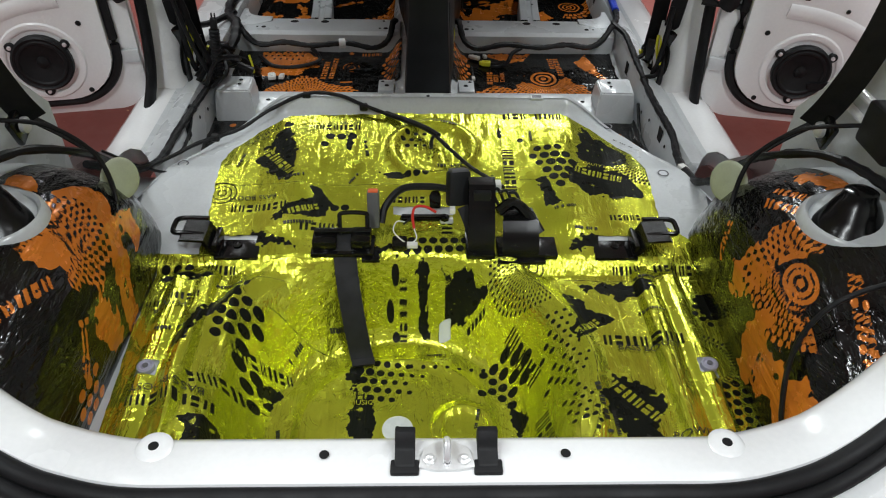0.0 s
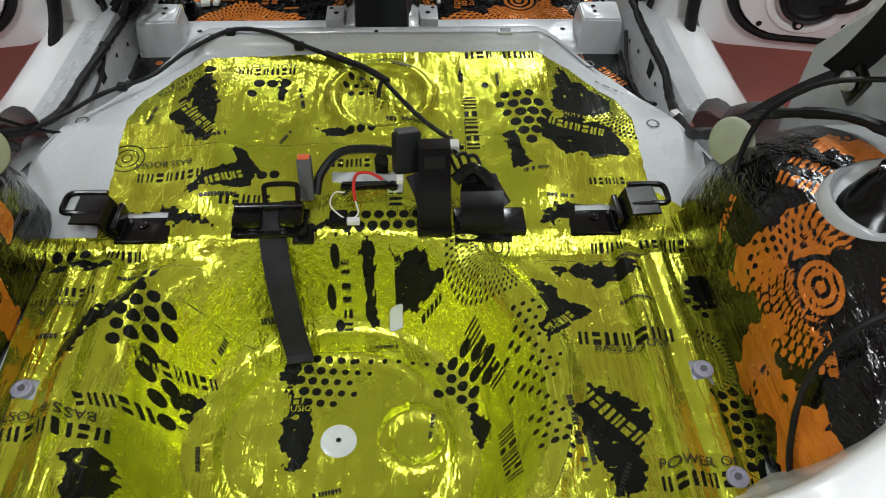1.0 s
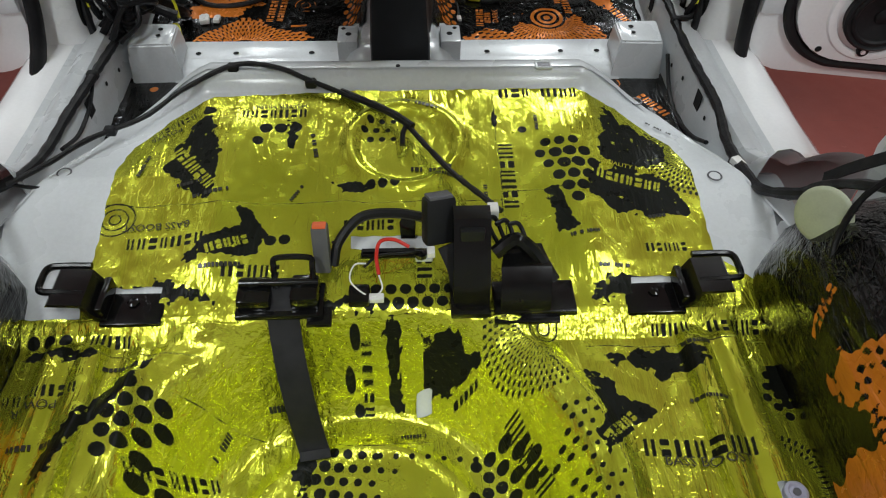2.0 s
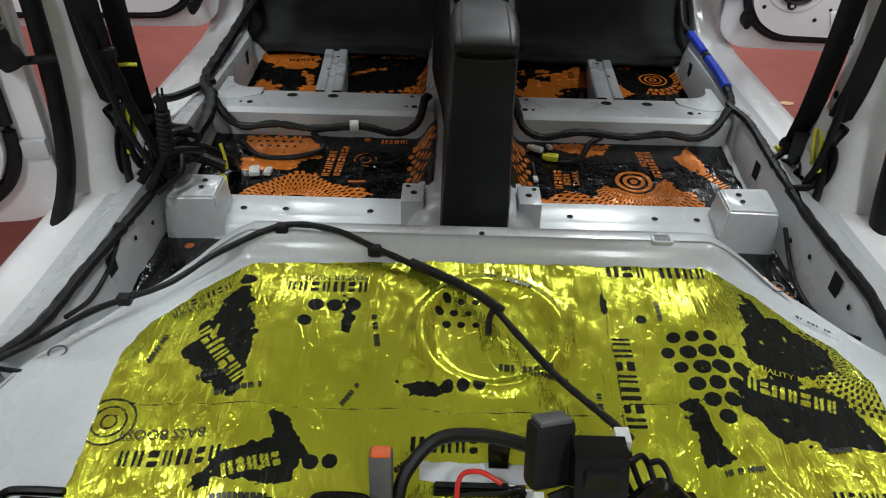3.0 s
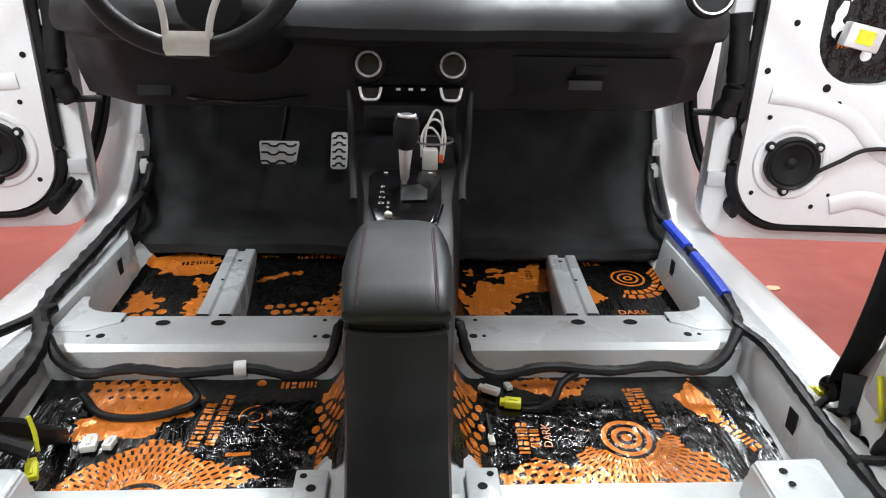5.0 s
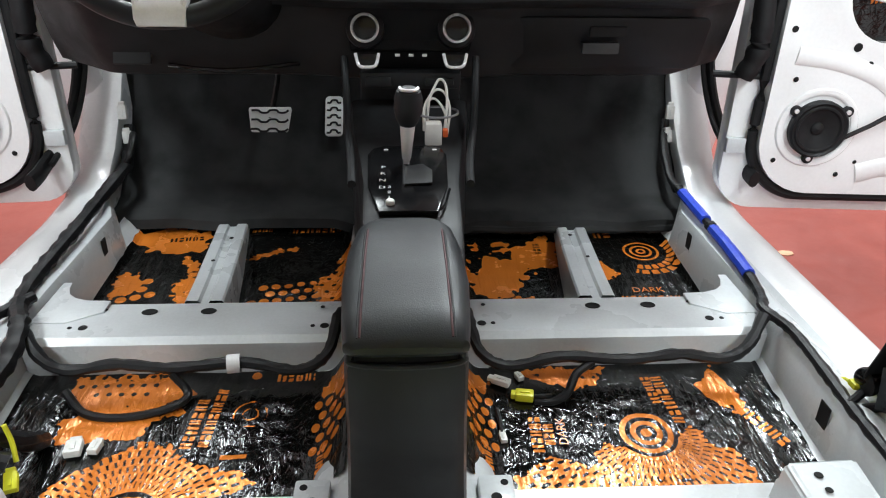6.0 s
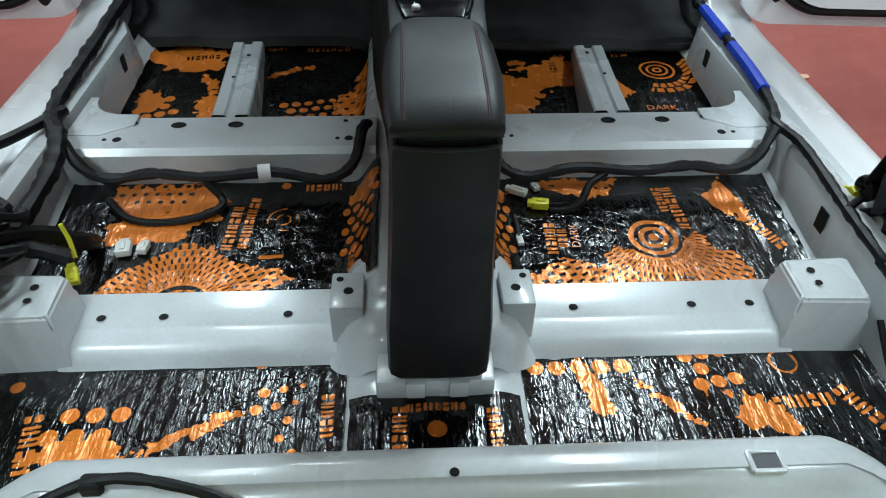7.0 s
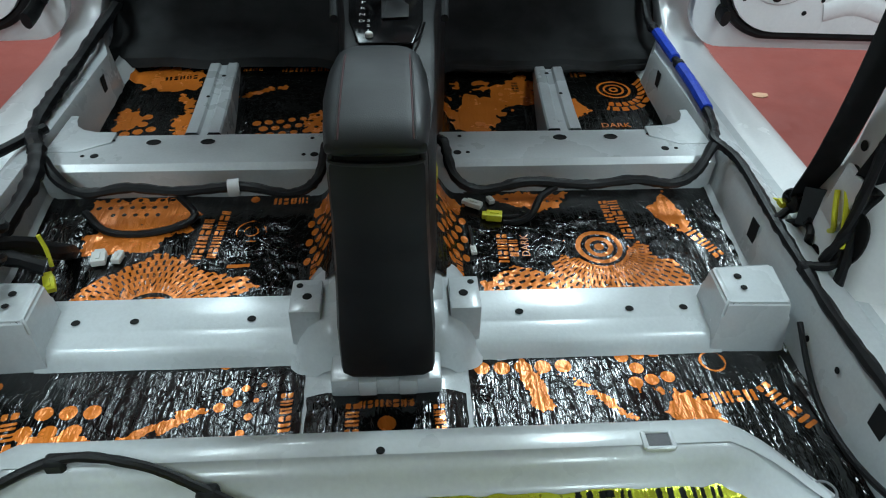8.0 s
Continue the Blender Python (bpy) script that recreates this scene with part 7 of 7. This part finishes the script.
for y, w, z in ((2.10, 0.052, 0.735), (2.13, 0.060, 0.742), (2.20, 0.068, 0.750), (2.35, 0.076, 0.766), (2.47, 0.080, 0.775), (2.60, 0.092, 0.770), (2.75, 0.112, 0.775), (2.90, 0.125, 0.80)):
    rows.append([(cx + 0.012 - w - 0.008, y, 0.40), (cx + 0.012 - w - 0.004, y, z - 0.03), (cx + 0.012 - w, y, z - 0.004), (cx + 0.012 - w + 0.008, y, z), (cx + 0.012 + w - 0.008, y, z), (cx + 0.012 + w, y, z - 0.004), (cx + 0.012 + w + 0.004, y, z - 0.03), (cx + 0.012 + w + 0.008, y, 0.40)])
part("side_shell", loft(rows, True, True), M_PLASTIC, cons)
gate = part("selector_plate", extrude_poly([(-0.045, -0.165), (0.045, -0.165), (0.066, -0.06), (0.072, 0.09), (0.064, 0.125), (0.045, 0.14), (-0.045, 0.14), (-0.064, 0.125), (-0.072, 0.09), (-0.066, -0.06)], 0.007, pose(cx + 0.006, 2.50, 0.7755, 0, 0, 0), 0.003), M_PIANO, cons, "gloss black selector plate")
part("plate_rim", tube([(cx + 0.006 + a, 2.50 + b, 0.779) for a, b in ((-0.050, -0.150), (0.0, -0.156), (0.050, -0.150), (0.068, -0.07))], 0.0022, 6), M_PIANO, cons)
for k, ch in enumerate("PRND"):
    lettering(ch, M_INK_W, gate, pose(cx - 0.036, 2.522 - 0.031 * k, 0.7832, 0, 0, 0), 0.016, name="legend")
for k, ch in enumerate("321"):
    lettering(ch, M_INK_W, gate, pose(cx - 0.024, 2.430 - 0.022 * k, 0.7832, 0, 0, 0), 0.014, name="legend")
part("gate_slot", box((cx - 0.004, 2.44, 0.775), (cx + 0.010, 2.57, 0.7840), 0.003, None, 1), M_RUBBER, cons)
part("gate_cover", extrude_poly([(-0.022, -0.045), (0.024, -0.04), (0.026, 0.02), (0.010, 0.05), (-0.015, 0.04)], 0.004, pose(cx + 0.022, 2.48, 0.7828, 0, 0, 0), 0.001), M_PLASTIC, cons)
kt = pose(cx + 0.004, 2.54, 0.778, 4, 2, 0) @ Matrix.Scale(0.9, 4)
part("selector_stalk", lathe([(0.006, 0), (0.006, 0.012), (0.009, 0.018), (0.010, 0.03), (0.0145, 0.082), (0.014, 0.09)], 20, kt), M_ALU, cons, "satin metal selector stalk")
rows = []
for h, rx, ry in ((0.0, 0.016, 0.016), (0.012, 0.023, 0.021), (0.03, 0.027, 0.025), (0.052, 0.027, 0.026), (0.066, 0.023, 0.022), (0.073, 0.013, 0.012)):
    rows.append([(rx * math.cos(a), ry * math.sin(a), h) for a in np.linspace(0, 2 * math.pi, 25)[:-1]])
bm = loft(rows, True, True)
bmesh.ops.transform(bm, matrix=kt @ pose(0, 0, 0.086), verts=bm.verts)
part("selector_knob", bm, M_LEATHER, cons)
part("knob_trim", tube([kt @ Vector(p) for p in ((-0.017, 0.0, 0.158), (-0.015, -0.012, 0.158), (-0.006, -0.017, 0.158), (0.006, -0.017, 0.158), (0.015, -0.012, 0.158), (0.017, 0.0, 0.158))], 0.003, 8), M_CHROME, cons, "chrome thumb-button trim")
part("lock_button", lathe([(0.007, 0), (0.007, 0.006), (0.005, 0.008), (0, 0.008)], 20, pose(cx - 0.022, 2.362, 0.782)), M_ALU, cons)
for q in (-1, 1):
    part("corner_light", box((cx + 0.012 + q * 0.045 - 0.004, 2.612, 0.7825), (cx + 0.012 + q * 0.045 + 0.004, 2.618, 0.7835), 0), M_INK_W, cons)
lead = thing("charging_lead", "white charging lead and plug heaped in the cup holder", "cable")
for k, (w, h, lean) in enumerate(((0.020, 0.060, -0.006), (0.024, 0.078, 0.004), (0.017, 0.098, 0.008))):
    part("loop", tube([(0.068 - w, 2.70 + 0.008 * k, 0.79), (0.068 - w * 1.05 + lean * 0.4, 2.715, 0.79 + h * 0.55), (0.068 - w * 0.55 + lean, 2.722, 0.79 + h * 0.9), (0.068 + lean, 2.724, 0.79 + h), (0.068 + w * 0.6 + lean, 2.722, 0.79 + h * 0.88), (0.068 + w * 1.05 + lean * 0.4, 2.715, 0.79 + h * 0.5), (0.068 + w * 0.9, 2.705, 0.785)], 0.0026, 8, 4), M_WHITE_P, lead)
part("plug", box((0.045, 2.67, 0.765), (0.078, 2.70, 0.815), 0.006), M_WHITE_P, lead)
part("orange_tip", box((0.080, 2.68, 0.785), (0.090, 2.695, 0.80), 0.002), M_ORANGE_P, lead)
part("cup_rim", lathe([(0.040, 0.051), (0.043, 0.053), (0.043, 0.055), (0.040, 0.056)], 28, pose(0.07, 2.715, 0.772)), worn("frosted_plastic", (0.20, 0.20, 0.21), 0.3, 0.1), lead, "pale rim of a cup")

# ---- dashboard ----
dash = thing("dashboard", "black plastic dashboard with climate knobs and glove box", "dashboard")
rows = []
for x in np.linspace(-0.80, 0.78, 41):
    e = max(0, abs(x + 0.01) - 0.62)
    b = 0.035 * float(1 - smooth(np.array(0.10), np.array(0.26), np.array(abs(x - 0.02))))
    rows.append([(x, y + e * 0.9 - b, z + dz * 0) for y, z, dz in ((3.15, 0.90, 0), (3.02, 0.842, 0), (2.975, 0.838, 0), (2.95, 0.846, 0), (2.915, 0.90, 0), (2.885, 0.965, 0), (2.875, 0.998, 0), (2.868, 1.003, 0), (2.832, 1.008, 0), (2.812, 1.022, 0), (2.806, 1.045, 0), (2.822, 1.075, 0), (2.90, 1.115, 0), (3.15, 1.16, 0), (3.6, 1.18, 0))])
part("panel", loft(rows), M_PLASTIC, dash)
gb = part("glove_box_lid", extrude_poly(rounded(0.235, 0.66, -0.062, 0.068, 0.02, 4), 0.006, Matrix.Translation((0, 2.910, 0.922)) @ pose(0, 0, 0, 116, 0, 0), 0.002), M_PLASTIC, dash)
part("lid_handle", box((0.385, -0.012, -0.012), (0.465, 0.006, 0.012), 0.004, Matrix.Translation((0, 2.885, 0.918))), M_SOFT, gb, "grey glove box handle")
# raised black block, coloured as the shade in the recess above the handle
part("recess_shade_block", box((0.40, -0.004, 0.010), (0.48, 0.008, 0.032), 0.003, Matrix.Translation((0, 2.885, 0.93))), M_RUBBER, gb)
st = part("climate_panel", extrude_poly([(-0.125, -0.03), (0.125, -0.03), (0.132, 0.05), (0.12, 0.065), (-0.12, 0.065), (-0.132, 0.05)], 0.03, Matrix.Translation((0.02, 2.895, 0.935)) @ pose(0, 0, 0, 76, 0, 0), 0.008), M_PIANO, dash, "gloss black climate panel")
kp = Matrix.Translation((0.0, 2.846, 0.962)) @ pose(0, 0, 0, 78, 0, 0)
for kx in (-0.072, 0.114):
    part("knob_collar", lathe([(0.042, -0.030), (0.038, 0.004), (0.030, 0.010)], 32, Matrix.Translation((kx, 0, 0)) @ kp), M_PLASTIC, st)
    part("knob_ring", lathe([(0.029, 0.004), (0.029, 0.016), (0.0265, 0.018), (0.0235, 0.015)], 32, Matrix.Translation((kx, 0, 0)) @ kp), M_CHROME, st, "chrome knob ring")
    part("knob_face", lathe([(0.024, 0.012), (0.022, 0.018), (0.012, 0.020), (0, 0.020)], 28, Matrix.Translation((kx, 0, 0)) @ kp), M_GLOSS, st)
    bt = Matrix.Translation((kx * 0.97 + 0.001, 2.833, 0.900)) @ pose(0, 0, 0, 74, 0, 0)
    part("button_trim", tube([bt @ Vector(p) for p in ((-0.024, 0.014, 0.004), (-0.017, -0.010, 0.006), (0.0, -0.014, 0.006), (0.017, -0.010, 0.006), (0.024, 0.014, 0.004))], 0.0035, 8), M_CHROME, st, "chrome button trim")
    part("button", extrude_poly([(-0.022, 0.012), (-0.015, -0.009), (0.015, -0.009), (0.022, 0.012)], 0.005, bt, 0.001), M_GLOSS, st)
for k in range(3):
    part("legend", box((-0.012 + 0.028 * k, 2.843, 0.906), (-0.002 + 0.028 * k, 2.846, 0.911), 0), M_INK_W, st)
for q in (-1, 1):
    part("stack_rail", tube([(0.02 + q * 0.138, 2.865, 0.90), (0.02 + q * 0.132, 2.80, 0.84), (0.018 + q * 0.122, 2.70, 0.795), (0.016 + q * 0.108, 2.58, 0.775), (0.016 + q * 0.10, 2.47, 0.772)], 0.0075, 8), M_PLASTIC, dash)
part("shelf_back", box((-0.09, 2.90, 0.775), (0.13, 2.92, 0.90), 0.01), M_PLASTIC, dash)
part("socket_panel", box((-0.085, 2.845, 0.838), (0.125, 2.895, 0.872), 0.006), M_PLASTIC, dash)
part("switch", box((-0.075, 2.838, 0.845), (-0.02, 2.85, 0.865), 0.003), M_PLASTIC, dash)
part("power_socket", box((0.05, 2.838, 0.846), (0.11, 2.85, 0.862), 0.003), M_PLASTIC, dash)
vent = part("side_vent", lathe([(0.055, 0), (0.055, 0.015), (0.048, 0.022), (0.042, 0.014), (0, 0.012)], 28, Matrix.Translation((0.672, 2.85, 1.125)) @ pose(0, 0, 0, 75, 0, 0)), M_PLASTIC, dash, "round side air vent")
part("vent_ring", lathe([(0.050, 0.018), (0.049, 0.024), (0.045, 0.023), (0.044, 0.017)], 28, Matrix.Translation((0.672, 2.85, 1.125)) @ pose(0, 0, 0, 75, 0, 0)), M_ALU, vent, "thin chrome vent ring")
part("knee_grille", box((-0.61, -0.004, -0.035), (-0.53, 0.006, 0.035), 0.004, Matrix.Translation((0, 2.925, 0.905)) @ pose(0, 0, 0, -25, 0, 0)), M_PLASTIC, dash)
part("lower_lip", tube([(-0.50, 2.93, 0.868), (-0.42, 2.915, 0.862), (-0.34, 2.915, 0.862), (-0.22, 2.93, 0.872)], 0.005, 8), M_GLOSS, dash)
part("column_shroud", loft([[(-0.35 + w * math.cos(a), y, z + h * math.sin(a)) for a in np.linspace(0, 2 * math.pi, 21)[:-1]] for y, z, w, h in ((2.62, 1.10, 0.06, 0.05), (2.68, 1.09, 0.075, 0.065), (2.80, 1.05, 0.10, 0.085), (2.92, 1.02, 0.13, 0.10))], True, True), M_PLASTIC, dash)
wheel = thing("steering_wheel", "black leather steering wheel with silver lower spoke", "steering wheel", at=pose(-0.338, 2.50, 1.215, 68, 0, 0))
part("rim", tube([(0.185 * math.sin(a), 0.185 * math.cos(a), 0) for a in np.linspace(0, 2 * math.pi, 33)], 0.016, 12, 2), M_LEATHER, wheel)
part("lower_spoke", loft([[(-0.034, -0.198, 0.006), (0.034, -0.198, 0.006), (0.034, -0.198, 0.012), (-0.034, -0.198, 0.012)], [(-0.036, -0.190, 0.006), (0.036, -0.190, 0.006), (0.036, -0.190, 0.0185), (-0.036, -0.190, 0.0185)], [(-0.037, -0.172, 0.006), (0.037, -0.172, 0.006), (0.037, -0.172, 0.019), (-0.037, -0.172, 0.019)], [(-0.040, -0.160, 0.004), (0.040, -0.160, 0.004), (0.040, -0.160, 0.014), (-0.040, -0.160, 0.014)]], True, True), M_ALU, wheel, "silver lower spoke")
for q in (-1, 1):
    part("spoke_bar", tube([(q * 0.033, -0.172, 0.013), (q * 0.038, -0.135, 0.012), (q * 0.050, -0.10, 0.010), (q * 0.078, -0.06, 0.008)], 0.006, 8), M_ALU, wheel, "silver spoke bar")
part("hub", lathe([(0.0, 0.03), (0.05, 0.028), (0.07, 0.015), (0.075, -0.01)], 28), M_PLASTIC, wheel)
for q in (-1, 1):
    part("spoke", box((min(q * 0.06, q * 0.18), -0.025, -0.008), (max(q * 0.06, q * 0.18), 0.03, 0.012), 0.006), M_PLASTIC, wheel)

# ---- front carpet and pedals ----
carp = thing("front_carpet", "black carpet folded up under the dashboard", "carpet")
rows = []
for k, (y, z) in enumerate(((3.165, 0.372), (3.170, 0.392), (3.19, 0.402), (3.23, 0.398), (3.28, 0.405), (3.36, 0.44), (3.44, 0.50), (3.51, 0.57), (3.56, 0.65), (3.60, 0.74), (3.61, 0.86))):
    row = []
    for x in np.linspace(-0.85, 0.87, 68):
        n = 0.008 * float(vnoise(np.array(x), np.array(y), 9, 2)) + 0.012 * float(vnoise(np.array(x), np.array(y), 3, 3))
        hump = 0.05 * float(1 - smooth(np.array(0.10), np.array(0.20), np.array(abs(x))))
        rest = 0.03 * float(smooth(np.array(-0.60), np.array(-0.62), np.array(x))) * (1 if z > 0.42 else 0)
        row.append((x, y - hump - rest * 0.8 + n - 0.065 * (x > 0), z + 0.5 * n + 0.012 * (x > 0)))
    rows.append(row)
part("carpet_panel", thicken(loft(rows), 0.012), M_CARPET, carp)
part("turned_edge", tube([(x, 3.168 - 0.03 * (x > 0), 0.380 + 0.008 * float(vnoise(np.array(x), np.array(1.0), 12, 4))) for x in np.linspace(-0.74, -0.14, 9)], 0.012, 8, 4, 0.2), M_CARPET, carp)
part("turned_edge", tube([(x, 3.098, 0.388 + 0.008 * float(vnoise(np.array(x), np.array(1.0), 12, 4))) for x in np.linspace(0.16, 0.76, 9)], 0.012, 8, 4, 0.2), M_CARPET, carp)
part("round_clip", lathe([(0.022, 0), (0.022, 0.008), (0.018, 0.010), (0.0, 0.010)], 24, pose(0.255, 3.50, 0.61, 60, 0, 0)), M_GREY, carp)
# black bar on the solid clip, for the shade in its slot
part("clip_slot_shade", box((-0.02, -0.003, 0.010), (0.006, 0.003, 0.012), 0, pose(0.255, 3.50, 0.61, 60, 0, 0)), M_SHADE_AND_PATCH, carp)


def pedal(name, label, m, w, h, n):
    t = thing(name, label, "pedal", at=m)
    part("pad", extrude_poly(rounded(-w, w, -h, h, 0.012, 4) if n > 3 else [(-w, h * 0.8), (-w * 0.95, h), (w * 0.95, h), (w, h * 0.8), (w * 0.86, -h * 0.9), (w * 0.78, -h), (-w * 0.78, -h), (-w * 0.86, -h * 0.9)], 0.006, None, 0.002), M_PEDAL, t, "brushed metal pedal pad")
    for k in range(n):
        y = h * (0.72 - 1.5 * k / max(1, n - 1))
        pts = [(-w * 0.78, y - 0.004, 0.0065), (-w * 0.42, y - 0.004, 0.0065), (-w * 0.25, y + 0.004, 0.0065), (w * 0.25, y + 0.004, 0.0065), (w * 0.42, y - 0.004, 0.0065), (w * 0.78, y - 0.004, 0.0065)] if n > 3 else [(-w * 0.85, y, 0.0065), (-w * 0.55, y, 0.0065), (-w * 0.4, y - 0.007, 0.0065), (-w * 0.12, y - 0.007, 0.0065), (0, y, 0.0065), (w * 0.3, y, 0.0065), (w * 0.42, y - 0.007, 0.0065), (w * 0.7, y - 0.007, 0.0065), (w * 0.85, y, 0.0065)]
        part("rubber_grip", tube(pts, 0.0032, 6, 3), M_RUBBER, t, "black rubber grip strip")
    part("arm", tube([(0, 0, 0), (0, 0.05, -0.03), (0.01, 0.16, -0.04), (0.01, 0.30, 0.0)], 0.009, 8), M_GLOSS, t)
    return t


pedal("brake_pedal", "brushed metal brake pedal with black rubber grips", pose(-0.382, 3.385, 0.61, 52, 0, 0), 0.062, 0.038, 3)
pedal("accelerator_pedal", "brushed metal accelerator pedal with black rubber grips", pose(-0.206, 3.48, 0.592, 48, 0, 0), 0.027, 0.066, 5)
for s in (-1, 1):
    plug("white plastic plug hanging at the hinge pillar", M_WHITE_P, pose(s * 0.80, 3.40, 0.63, 80, 0, 0), (0.012, 0.02, 0.016))
    plug("white plastic plug hanging at the hinge pillar", M_WHITE_P, pose(s * 0.795, 3.38, 0.56, 70, 0, 20), (0.013, 0.018, 0.016))
